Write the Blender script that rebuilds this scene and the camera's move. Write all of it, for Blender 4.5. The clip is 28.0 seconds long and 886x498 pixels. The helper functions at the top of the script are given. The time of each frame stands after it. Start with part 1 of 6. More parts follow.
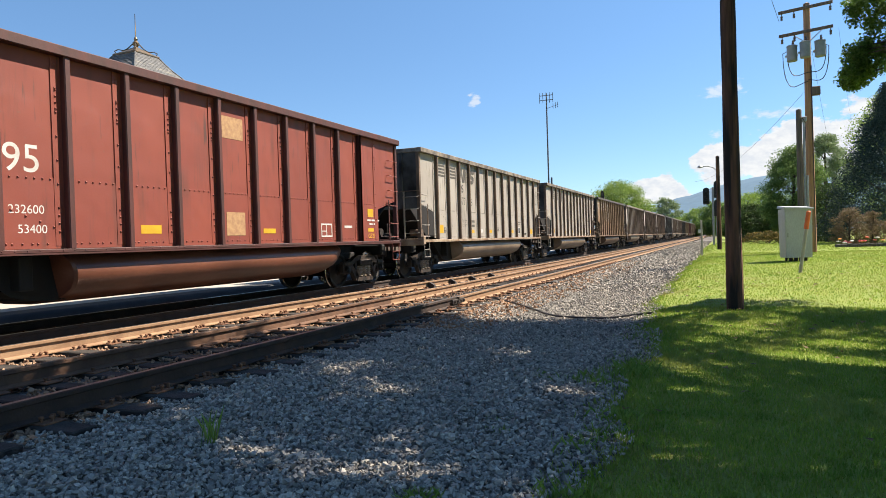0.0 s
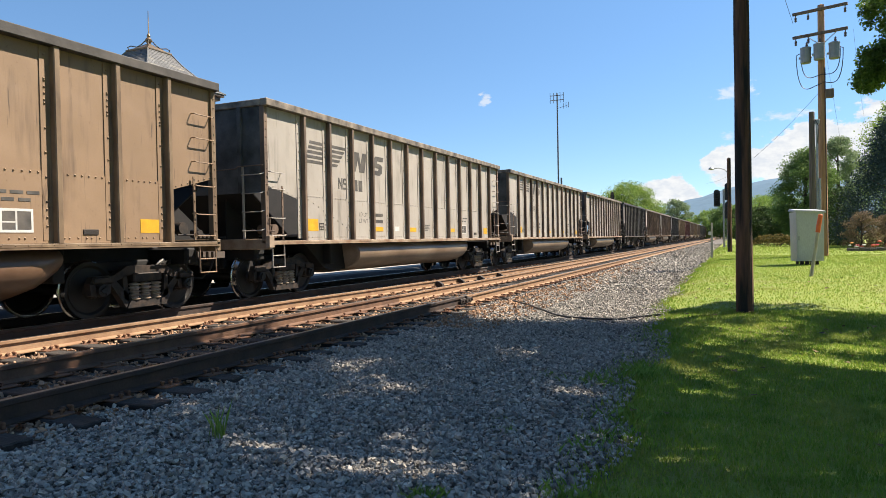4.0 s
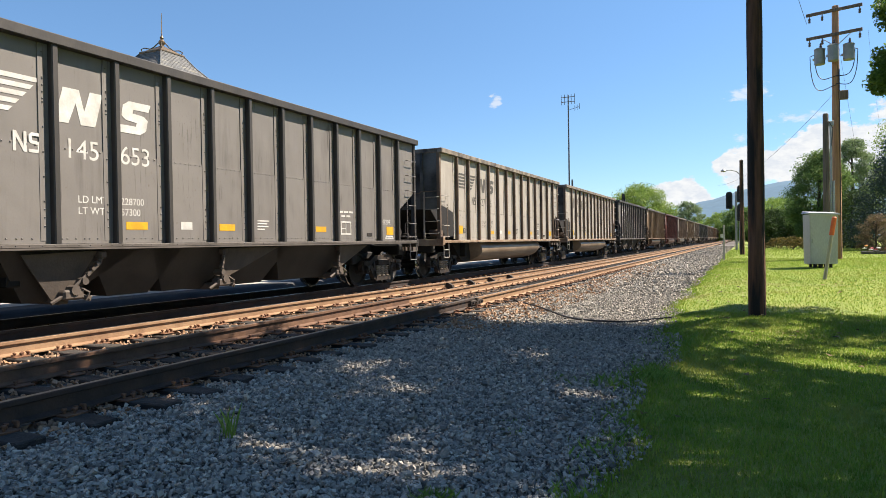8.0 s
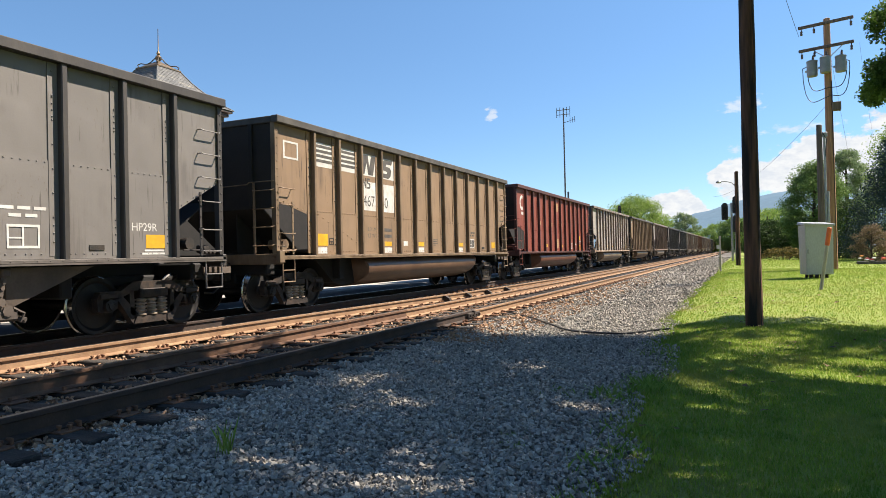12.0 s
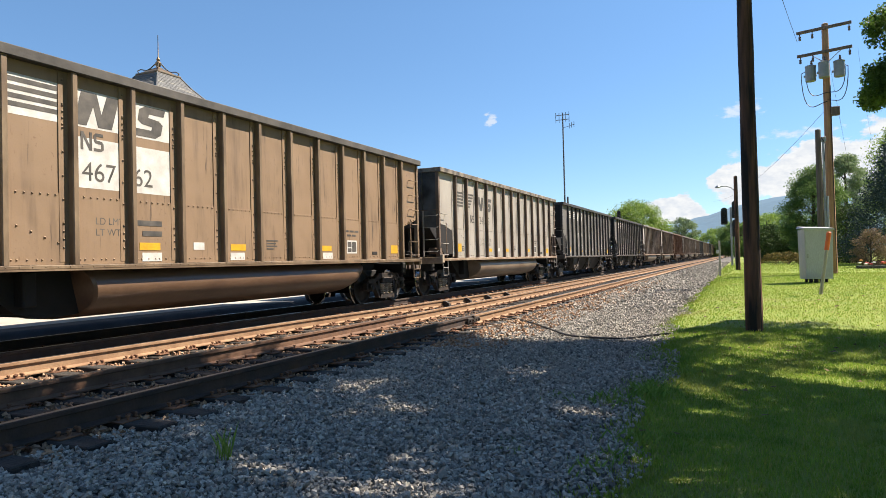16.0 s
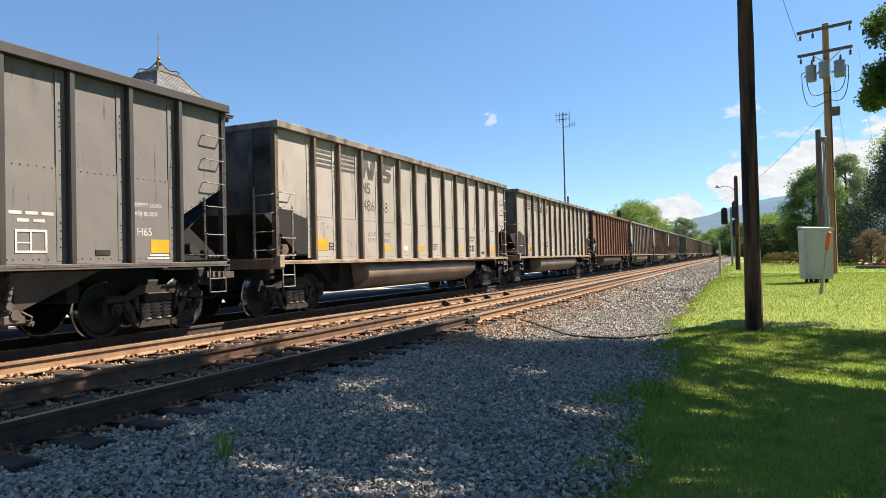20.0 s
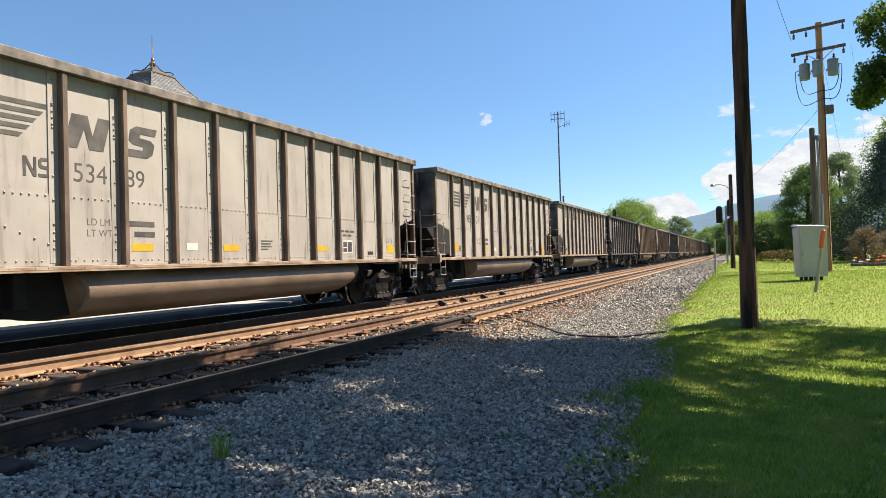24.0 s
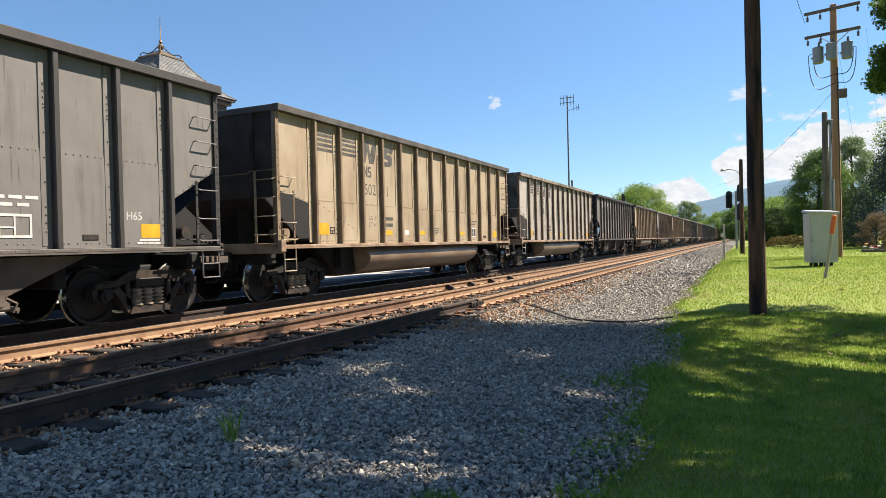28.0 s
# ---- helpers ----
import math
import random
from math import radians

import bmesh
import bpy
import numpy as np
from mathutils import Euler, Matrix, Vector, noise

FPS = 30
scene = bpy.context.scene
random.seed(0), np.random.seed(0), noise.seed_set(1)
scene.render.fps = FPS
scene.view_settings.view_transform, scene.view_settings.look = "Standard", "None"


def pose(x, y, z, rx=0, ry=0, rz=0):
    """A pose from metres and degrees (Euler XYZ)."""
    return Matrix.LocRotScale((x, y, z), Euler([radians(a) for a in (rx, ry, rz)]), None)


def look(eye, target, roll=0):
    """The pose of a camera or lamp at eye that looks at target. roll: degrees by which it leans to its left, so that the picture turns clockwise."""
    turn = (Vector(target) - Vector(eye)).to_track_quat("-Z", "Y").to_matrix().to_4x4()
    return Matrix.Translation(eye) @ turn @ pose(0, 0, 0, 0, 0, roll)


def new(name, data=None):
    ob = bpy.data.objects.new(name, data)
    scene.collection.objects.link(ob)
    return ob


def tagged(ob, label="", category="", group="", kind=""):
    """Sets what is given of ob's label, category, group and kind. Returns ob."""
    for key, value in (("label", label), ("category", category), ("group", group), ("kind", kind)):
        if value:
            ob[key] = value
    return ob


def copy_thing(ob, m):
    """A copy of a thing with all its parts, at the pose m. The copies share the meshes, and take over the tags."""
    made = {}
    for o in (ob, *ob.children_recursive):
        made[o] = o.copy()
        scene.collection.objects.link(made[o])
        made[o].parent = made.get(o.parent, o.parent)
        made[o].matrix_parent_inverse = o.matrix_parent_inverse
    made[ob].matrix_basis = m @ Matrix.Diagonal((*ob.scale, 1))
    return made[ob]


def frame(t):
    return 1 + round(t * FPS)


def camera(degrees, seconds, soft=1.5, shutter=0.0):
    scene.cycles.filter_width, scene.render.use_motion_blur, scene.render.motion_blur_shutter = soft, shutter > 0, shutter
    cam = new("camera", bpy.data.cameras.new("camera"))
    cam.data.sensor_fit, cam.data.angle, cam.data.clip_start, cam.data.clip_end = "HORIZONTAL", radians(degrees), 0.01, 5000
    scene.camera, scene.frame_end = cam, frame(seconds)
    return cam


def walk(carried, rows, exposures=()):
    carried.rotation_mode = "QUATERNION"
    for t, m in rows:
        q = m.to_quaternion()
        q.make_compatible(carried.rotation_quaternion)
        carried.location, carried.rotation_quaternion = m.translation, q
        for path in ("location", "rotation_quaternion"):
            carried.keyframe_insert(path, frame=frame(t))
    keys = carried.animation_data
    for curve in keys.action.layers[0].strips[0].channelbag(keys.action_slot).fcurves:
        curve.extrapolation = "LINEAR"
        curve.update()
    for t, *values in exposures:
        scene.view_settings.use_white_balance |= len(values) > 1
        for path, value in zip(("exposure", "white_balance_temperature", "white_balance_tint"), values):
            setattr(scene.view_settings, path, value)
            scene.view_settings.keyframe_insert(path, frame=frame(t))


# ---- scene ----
# Coordinates: y runs along the track, away from the camera; x to the right; z = 0 at the top of the rails.
EYE = Vector((0.0, 0.0, 1.15))
cam = camera(67.55, 28.0, soft=0.65, shutter=0.0)


def aim(yaw, pitch, roll):
    """Pose of the hand-held camera: yaw to the left of the track, pitch upward, roll."""
    a, p = radians(yaw), radians(pitch)
    way = Vector((-math.sin(a) * math.cos(p), math.cos(a) * math.cos(p), math.sin(p)))
    return look(EYE, EYE + way * 10, roll)


AIMS = [(0.0, 22.96, -0.7, -1.77), (0.5, 22.75, -0.78, -1.45), (1.0, 23.02, -0.7, -1.38), (1.5, 23.39, -0.69, -1.18),
        (2.0, 23.55, -0.76, -1.46), (2.5, 23.53, -0.78, -1.4), (3.0, 23.51, -0.81, -1.37), (3.5, 23.58, -0.72, -1.22),
        (5.5, 24.01, -0.88, -0.92), (6.0, 24.08, -0.77, -0.92), (6.5, 24.35, -0.74, -0.61), (7.0, 24.47, -0.7, -0.64),
        (7.5, 24.49, -0.68, -0.8), (8.0, 24.6, -0.61, -0.9), (8.5, 24.68, -0.4, -1.03), (9.0, 24.77, -0.25, -1.14),
        (9.5, 24.76, 0.01, -1.51), (10.0, 24.64, 0.23, -1.21), (10.5, 24.54, 0.34, -1.4), (11.0, 24.45, 0.37, -1.36),
        (11.5, 24.42, 0.42, -1.2), (12.0, 24.3, 0.5, -1.28), (12.5, 24.26, 0.56, -1.28), (14.5, 24.08, 0.8, -1.19),
        (15.0, 24.15, 0.85, -1.11), (15.5, 24.22, 0.9, -1.19), (16.0, 24.26, 0.94, -1.37), (16.5, 24.22, 1.0, -1.58),
        (17.0, 24.25, 1.06, -1.89), (17.5, 24.26, 1.04, -1.61), (18.0, 24.28, 1.09, -1.28), (18.5, 24.33, 0.91, -1.15),
        (19.0, 24.33, 0.87, -1.13), (19.5, 24.4, 0.94, -1.18), (20.0, 24.27, 0.9, -1.3), (20.5, 24.11, 0.61, -1.43),
        (21.0, 23.95, 0.45, -1.69), (21.5, 23.9, 0.63, -1.73), (23.5, 24.1, 0.96, -1.69), (24.0, 23.91, 0.89, -1.63),
        (24.5, 23.65, 0.9, -1.55), (25.0, 23.64, 0.72, -1.7), (25.5, 23.69, 0.43, -1.71), (26.0, 24.03, 0.06, -1.33),
        (26.5, 24.31, -0.21, -1.6), (27.0, 24.76, -0.32, -1.4), (27.5, 24.8, -0.56, -1.23), (28.0, 24.62, -0.46, -1.39)]
walk(cam, [(t, aim(*a)) for t, *a in AIMS])

# ---- light ----
SUN_WAY = Vector((0.465, 0.42, 0.78)).normalized()
SUN_EL = math.asin(SUN_WAY.z)
SUN_AZ = math.atan2(SUN_WAY.x, SUN_WAY.y)
scene.view_settings.exposure = 1.28
sun = new("sun", bpy.data.lights.new("sun", "SUN"))
sun.data.energy, sun.data.angle, sun.data.color = 5.3, radians(0.53), (1.0, 0.89, 0.76)
sun.matrix_world = look(SUN_WAY * 50, (0, 0, 0))


# clouds: sideways and upward slope of the middle, half width, half height, edge (above 1: a thin wisp)
CLOUDS = ((0.06, 0.098, 0.07, 0.046, 0.5), (0.125, 0.108, 0.08, 0.048, 0.5), (0.19, 0.118, 0.08, 0.05, 0.5), (0.30, 0.118, 0.14, 0.053, 0.5), (0.012, 0.092, 0.05, 0.036, 0.5), (-0.018, 0.100, 0.022, 0.020, 0.5),
          (-0.085, 0.062, 0.045, 0.026, 0.5), (0.006, 0.198, 0.030, 0.013, 2), (-0.005, 0.136, 0.016, 0.008, 2), (0.068, 0.159, 0.05, 0.007, 2), (-0.362, 0.222, 0.012, 0.012, 2), (-0.369, 0.232, 0.006, 0.005, 2),
          (0.52, 0.2, 0.2, 0.08, 0.5), (-0.8, 0.08, 0.2, 0.03, 2))


def make_world():
    w = bpy.data.worlds.new("sky")
    scene.world = w
    w.use_nodes = True
    nt = w.node_tree
    nt.nodes.clear()
    n, link = nt.nodes.new, nt.links.new
    out, bg, sky = n("ShaderNodeOutputWorld"), n("ShaderNodeBackground"), n("ShaderNodeTexSky")
    sky.sky_type, sky.sun_disc = "NISHITA", False
    sky.sun_elevation, sky.sun_rotation = SUN_EL, SUN_AZ
    sky.air_density, sky.dust_density, sky.ozone_density = 0.85, 0.0, 3.0
    bg.inputs["Strength"].default_value = 0.076
    # a bank of cumulus low over the hills, and a few small clouds: (x over y, z over y, half width, half height)
    tc, sep = n("ShaderNodeTexCoord"), n("ShaderNodeSeparateXYZ")
    link(tc.outputs["Generated"], sep.inputs[0])

    def calc(op, a, b):
        m = n("ShaderNodeMath")
        m.operation = op
        for i, q in enumerate((a, b)):
            if isinstance(q, (int, float)):
                m.inputs[i].default_value = q
            else:
                link(q, m.inputs[i])
        return m.outputs[0]

    ahead = calc("MAXIMUM", sep.outputs["Y"], 0.02)
    u, w_ = calc("DIVIDE", sep.outputs["X"], ahead), calc("DIVIDE", sep.outputs["Z"], ahead)
    # the outline of each cloud is frayed by two scales of noise
    def frayed(size, detail):
        mq, nq = n("ShaderNodeMapping"), n("ShaderNodeTexNoise")
        mq.inputs["Scale"].default_value = size
        link(tc.outputs["Generated"], mq.inputs[0])
        nq.inputs["Scale"].default_value, nq.inputs["Detail"].default_value, nq.inputs["Roughness"].default_value = 1.0, detail, 0.62
        link(mq.outputs[0], nq.inputs["Vector"])
        return nq.outputs["Fac"]

    puffs, wisps = frayed((17.0, 17.0, 30.0), 6.0), frayed((55.0, 55.0, 110.0), 7.0)
    total = None
    for du, dw, ru, rw, soft in CLOUDS:
        a = calc("DIVIDE", calc("SUBTRACT", u, du), ru)
        b = calc("DIVIDE", calc("SUBTRACT", w_, dw), rw)
        blob = calc("SUBTRACT", 1.0, calc("POWER", calc("ADD", calc("MULTIPLY", a, a), calc("MULTIPLY", b, b)), 0.5))
        fray = calc("MULTIPLY", calc("SUBTRACT", wisps if soft > 1 else puffs, 0.5), 3.2 if soft > 1 else 2.4)
        edge = n("ShaderNodeMapRange")
        edge.interpolation_type = "SMOOTHSTEP"
        edge.inputs[1].default_value, edge.inputs[2].default_value, edge.inputs[4].default_value = 0.02, 0.20 if soft < 1 else 0.75, 1.0 if soft < 1 else 0.6
        link(calc("ADD", blob, fray), edge.inputs[0])
        cover = calc("MULTIPLY", edge.outputs[0], calc("MINIMUM", calc("MAXIMUM", calc("MULTIPLY", calc("ADD", blob, 0.45), 3.0), 0.0), 1.0))
        total = cover if total is None else calc("MAXIMUM", total, cover)
    mix = n("ShaderNodeMix")
    mix.data_type = "RGBA"
    link(total, mix.inputs["Factor"])
    deep = n("ShaderNodeHueSaturation")
    deep.inputs["Saturation"].default_value = 1.03
    low, tint = n("ShaderNodeMapRange"), n("ShaderNodeMix")
    low.inputs[1].default_value, low.inputs[2].default_value = 0.0, 0.35
    link(sep.outputs["Z"], low.inputs[0])
    tint.data_type, tint.blend_type = "RGBA", "MULTIPLY"
    tint.inputs["Factor"].default_value = 1.0
    clear = n("ShaderNodeMix")
    clear.data_type = "RGBA"
    clear.inputs["A"].default_value, clear.inputs["B"].default_value = (0.64, 0.71, 0.79, 1), (0.88, 0.985, 1, 1)
    link(low.outputs[0], clear.inputs["Factor"])
    link(sky.outputs[0], tint.inputs["A"])
    link(clear.outputs["Result"], tint.inputs["B"])
    link(tint.outputs["Result"], deep.inputs["Color"])
    link(deep.outputs[0], mix.inputs["A"])
    body = n("ShaderNodeMix")
    body.data_type = "RGBA"
    body.inputs["A"].default_value, body.inputs["B"].default_value = (4.3, 4.55, 4.9, 1), (5.2, 5.25, 5.3, 1)
    lump = n("ShaderNodeMapRange")
    lump.inputs[1].default_value, lump.inputs[2].default_value = 0.38, 0.60
    link(wisps, lump.inputs[0])
    link(lump.outputs[0], body.inputs["Factor"])
    link(body.outputs["Result"], mix.inputs["B"])
    link(mix.outputs["Result"], bg.inputs["Color"])
    link(bg.outputs[0], out.inputs[0])


make_world()


# ---- materials ----
BASE_SCALE = 0.82  # every base colour is scaled down, so shade renders deeper against the sun


def rgb(c):
    return (c[0] * BASE_SCALE, c[1] * BASE_SCALE, c[2] * BASE_SCALE, 1.0)


def stuff_mat(name, a, b, scale=4.0, rough=0.8, metal=0.0, bump=0.2, fine=40.0, detail=6.0, stretch=(1, 1, 1), low=0.35, high=0.65,
              third=None, third_scale=1.0, third_low=0.55, third_high=0.7, rand=0.0, bump_dist=0.02, coords="Object"):
    """A surface with two colours in broad patches, fine grain, a third stain colour and relief."""
    m = bpy.data.materials.new(name)
    m.use_nodes = True
    nt = m.node_tree
    n, link = nt.nodes.new, nt.links.new
    p = nt.nodes["Principled BSDF"]
    tc, mp = n("ShaderNodeTexCoord"), n("ShaderNodeMapping")
    mp.inputs["Scale"].default_value = stretch
    info = n("ShaderNodeObjectInfo")
    link(tc.outputs[coords], mp.inputs[0])
    if coords == "Object":
        off = n("ShaderNodeVectorMath")
        off.operation = "SCALE"
        off.inputs[0].default_value = (37.0, 53.0, 71.0)
        link(info.outputs["Random"], off.inputs["Scale"])
        link(off.outputs[0], mp.inputs["Location"])
    big, small = n("ShaderNodeTexNoise"), n("ShaderNodeTexNoise")
    big.inputs["Scale"].default_value, big.inputs["Detail"].default_value = scale, detail
    small.inputs["Scale"].default_value, small.inputs["Detail"].default_value = fine, 4.0
    link(mp.outputs[0], big.inputs["Vector"])
    link(mp.outputs[0], small.inputs["Vector"])
    r1 = n("ShaderNodeMapRange")
    r1.inputs[1].default_value, r1.inputs[2].default_value = low, high
    link(big.outputs["Fac"], r1.inputs[0])
    mix = n("ShaderNodeMix")
    mix.data_type = "RGBA"
    mix.inputs["A"].default_value, mix.inputs["B"].default_value = rgb(a), rgb(b)
    link(r1.outputs[0], mix.inputs["Factor"])
    col = mix.outputs["Result"]
    if third:
        nz = n("ShaderNodeTexNoise")
        nz.inputs["Scale"].default_value, nz.inputs["Detail"].default_value = third_scale, 7.0
        link(mp.outputs[0], nz.inputs["Vector"])
        r3 = n("ShaderNodeMapRange")
        r3.inputs[1].default_value, r3.inputs[2].default_value = third_low, third_high
        link(nz.outputs["Fac"], r3.inputs[0])
        m3 = n("ShaderNodeMix")
        m3.data_type = "RGBA"
        m3.inputs["B"].default_value = rgb(third)
        link(r3.outputs[0], m3.inputs["Factor"])
        link(col, m3.inputs["A"])
        col = m3.outputs["Result"]
    g = n("ShaderNodeMapRange")
    g.inputs[3].default_value, g.inputs[4].default_value = 0.78, 1.2
    link(small.outputs["Fac"], g.inputs[0])
    hsv = n("ShaderNodeHueSaturation")
    link(col, hsv.inputs["Color"])
    if rand:
        rr, mu = n("ShaderNodeMapRange"), n("ShaderNodeMath")
        rr.inputs[3].default_value, rr.inputs[4].default_value = 1 - rand, 1 + rand
        link(info.outputs["Random"], rr.inputs[0])
        mu.operation = "MULTIPLY"
        link(rr.outputs[0], mu.inputs[0])
        link(g.outputs[0], mu.inputs[1])
        link(mu.outputs[0], hsv.inputs["Value"])
    else:
        link(g.outputs[0], hsv.inputs["Value"])
    link(hsv.outputs[0], p.inputs["Base Color"])
    p.inputs["Roughness"].default_value, p.inputs["Metallic"].default_value = rough, metal
    if bump:
        b_ = n("ShaderNodeBump")
        b_.inputs["Strength"].default_value, b_.inputs["Distance"].default_value = bump, bump_dist
        link(small.outputs["Fac"], b_.inputs["Height"])
        link(b_.outputs[0], p.inputs["Normal"])
    return m


def paint_mat(name, a, b, grime, rust, rough=0.6, soot=0.7, drip=0.9, rand=0.05):
    """Old sheet-metal paint: faint fading, sooty runs down the sheet, narrow dark drips and flecks of rust."""
    m = bpy.data.materials.new(name)
    m.use_nodes = True
    nt = m.node_tree
    n, link = nt.nodes.new, nt.links.new
    p = nt.nodes["Principled BSDF"]
    tc, info, off = n("ShaderNodeTexCoord"), n("ShaderNodeObjectInfo"), n("ShaderNodeVectorMath")
    off.operation = "SCALE"
    off.inputs[0].default_value = (37.0, 53.0, 71.0)
    link(info.outputs["Random"], off.inputs["Scale"])

    def field(size, detail, lo, hi, top=1.0, rough_=0.55):
        mp, nz, mr = n("ShaderNodeMapping"), n("ShaderNodeTexNoise"), n("ShaderNodeMapRange")
        mp.inputs["Scale"].default_value = size
        link(tc.outputs["Object"], mp.inputs[0])
        link(off.outputs[0], mp.inputs["Location"])
        nz.inputs["Scale"].default_value, nz.inputs["Detail"].default_value, nz.inputs["Roughness"].default_value = 1.0, detail, rough_
        link(mp.outputs[0], nz.inputs["Vector"])
        mr.inputs[1].default_value, mr.inputs[2].default_value, mr.inputs[4].default_value = lo, hi, top
        link(nz.outputs["Fac"], mr.inputs[0])
        return mr.outputs[0]

    def both(x, y):
        mu = n("ShaderNodeMath")
        mu.operation = "MULTIPLY"
        link(x, mu.inputs[0])
        link(y, mu.inputs[1])
        return mu.outputs[0]

    def over(col, c, fac):
        mx = n("ShaderNodeMix")
        mx.data_type = "RGBA"
        mx.inputs["B"].default_value = rgb(c)
        link(fac, mx.inputs["Factor"])
        if isinstance(col, tuple):
            mx.inputs["A"].default_value = rgb(col)
        else:
            link(col, mx.inputs["A"])
        return mx.outputs["Result"]

    col = over(a, b, field((0.9, 0.9, 0.7), 4.0, 0.35, 0.65))
    col = over(col, grime, both(field((5, 5, 0.45), 4.0, 0.50, 0.74, soot, 0.62), field((0.9, 0.9, 0.8), 3.0, 0.44, 0.60)))
    col = over(col, grime, both(field((17, 17, 0.9), 4.0, 0.59, 0.67, drip, 0.65), field((1.6, 1.6, 1.3), 3.0, 0.50, 0.60)))
    col = over(col, rust, both(field((22, 22, 14), 5.0, 0.62, 0.72, 0.7), field((1.2, 1.2, 1.2), 3.0, 0.45, 0.62)))
    g = n("ShaderNodeTexNoise")
    g.inputs["Scale"].default_value, g.inputs["Detail"].default_value = 45.0, 3.0
    link(tc.outputs["Object"], g.inputs["Vector"])
    gr, rr, hsv = n("ShaderNodeMapRange"), n("ShaderNodeMapRange"), n("ShaderNodeHueSaturation")
    gr.inputs[3].default_value, gr.inputs[4].default_value = 0.93, 1.07
    rr.inputs[3].default_value, rr.inputs[4].default_value = 1 - rand, 1 + rand
    link(g.outputs["Fac"], gr.inputs[0])
    link(info.outputs["Random"], rr.inputs[0])
    link(both(gr.outputs[0], rr.outputs[0]), hsv.inputs["Value"])
    link(col, hsv.inputs["Color"])
    link(hsv.outputs[0], p.inputs["Base Color"])
    p.inputs["Roughness"].default_value = rough
    # sheets dished a little between the posts
    dent = n("ShaderNodeTexNoise")
    dent.inputs["Scale"].default_value, dent.inputs["Detail"].default_value = 2.2, 1.0
    link(tc.outputs["Object"], dent.inputs["Vector"])
    b1, b2 = n("ShaderNodeBump"), n("ShaderNodeBump")
    b1.inputs["Strength"].default_value, b1.inputs["Distance"].default_value = 0.5, 0.03
    b2.inputs["Strength"].default_value, b2.inputs["Distance"].default_value = 0.06, 0.01
    link(dent.outputs["Fac"], b1.inputs["Height"])
    link(g.outputs["Fac"], b2.inputs["Height"])
    link(b1.outputs[0], b2.inputs["Normal"])
    link(b2.outputs[0], p.inputs["Normal"])
    return m


def island_mat(name, ramp, rough=0.9, trans=0.0, fine=60.0, patch=None, grain=0.38):
    """Many small pieces in one mesh, each with its own shade from a ramp of colours."""
    m = bpy.data.materials.new(name)
    m.use_nodes = True
    nt = m.node_tree
    n, link = nt.nodes.new, nt.links.new
    p = nt.nodes["Principled BSDF"]
    geo, cr = n("ShaderNodeNewGeometry"), n("ShaderNodeValToRGB")
    while len(cr.color_ramp.elements) < len(ramp):
        cr.color_ramp.elements.new(0.5)
    for i, c in enumerate(ramp):
        cr.color_ramp.elements[i].position = i / (len(ramp) - 1)
        cr.color_ramp.elements[i].color = rgb(c)
    link(geo.outputs["Random Per Island"], cr.inputs[0])
    tc, nz, hsv, mr = n("ShaderNodeTexCoord"), n("ShaderNodeTexNoise"), n("ShaderNodeHueSaturation"), n("ShaderNodeMapRange")
    nz.inputs["Scale"].default_value = fine
    link(tc.outputs["Object"], nz.inputs["Vector"])
    mr.inputs[3].default_value, mr.inputs[4].default_value = 1 - grain, 1 + grain
    link(nz.outputs["Fac"], mr.inputs[0])
    link(mr.outputs[0], hsv.inputs["Value"])
    col = cr.outputs[0]
    for c, size, lo, hi in patch or ():
        nq, mq, xq = n("ShaderNodeTexNoise"), n("ShaderNodeMapRange"), n("ShaderNodeMix")
        nq.inputs["Scale"].default_value, nq.inputs["Detail"].default_value = size, 4.0
        link(tc.outputs["Object"], nq.inputs["Vector"])
        mq.inputs[1].default_value, mq.inputs[2].default_value, mq.inputs[4].default_value = lo, hi, 0.8
        link(nq.outputs["Fac"], mq.inputs[0])
        xq.data_type = "RGBA"
        link(mq.outputs[0], xq.inputs["Factor"])
        link(col, xq.inputs["A"])
        xq.inputs["B"].default_value = rgb(c)
        col = xq.outputs["Result"]
    link(col, hsv.inputs["Color"])
    link(hsv.outputs[0], p.inputs["Base Color"])
    p.inputs["Roughness"].default_value, p.inputs["Specular IOR Level"].default_value = rough, 0.2
    if trans:
        tr, ms = n("ShaderNodeBsdfTranslucent"), n("ShaderNodeMixShader")
        link(hsv.outputs[0], tr.inputs["Color"])
        ms.inputs[0].default_value = trans
        link(p.outputs[0], ms.inputs[1])
        link(tr.outputs[0], ms.inputs[2])
        link(ms.outputs[0], nt.nodes["Material Output"].inputs[0])
    return m


def plain(name, c, rough=0.6, metal=0.0):
    m = bpy.data.materials.new(name)
    m.use_nodes = True
    p = m.node_tree.nodes["Principled BSDF"]
    p.inputs["Base Color"].default_value, p.inputs["Roughness"].default_value, p.inputs["Metallic"].default_value = rgb(c), rough, metal
    return m


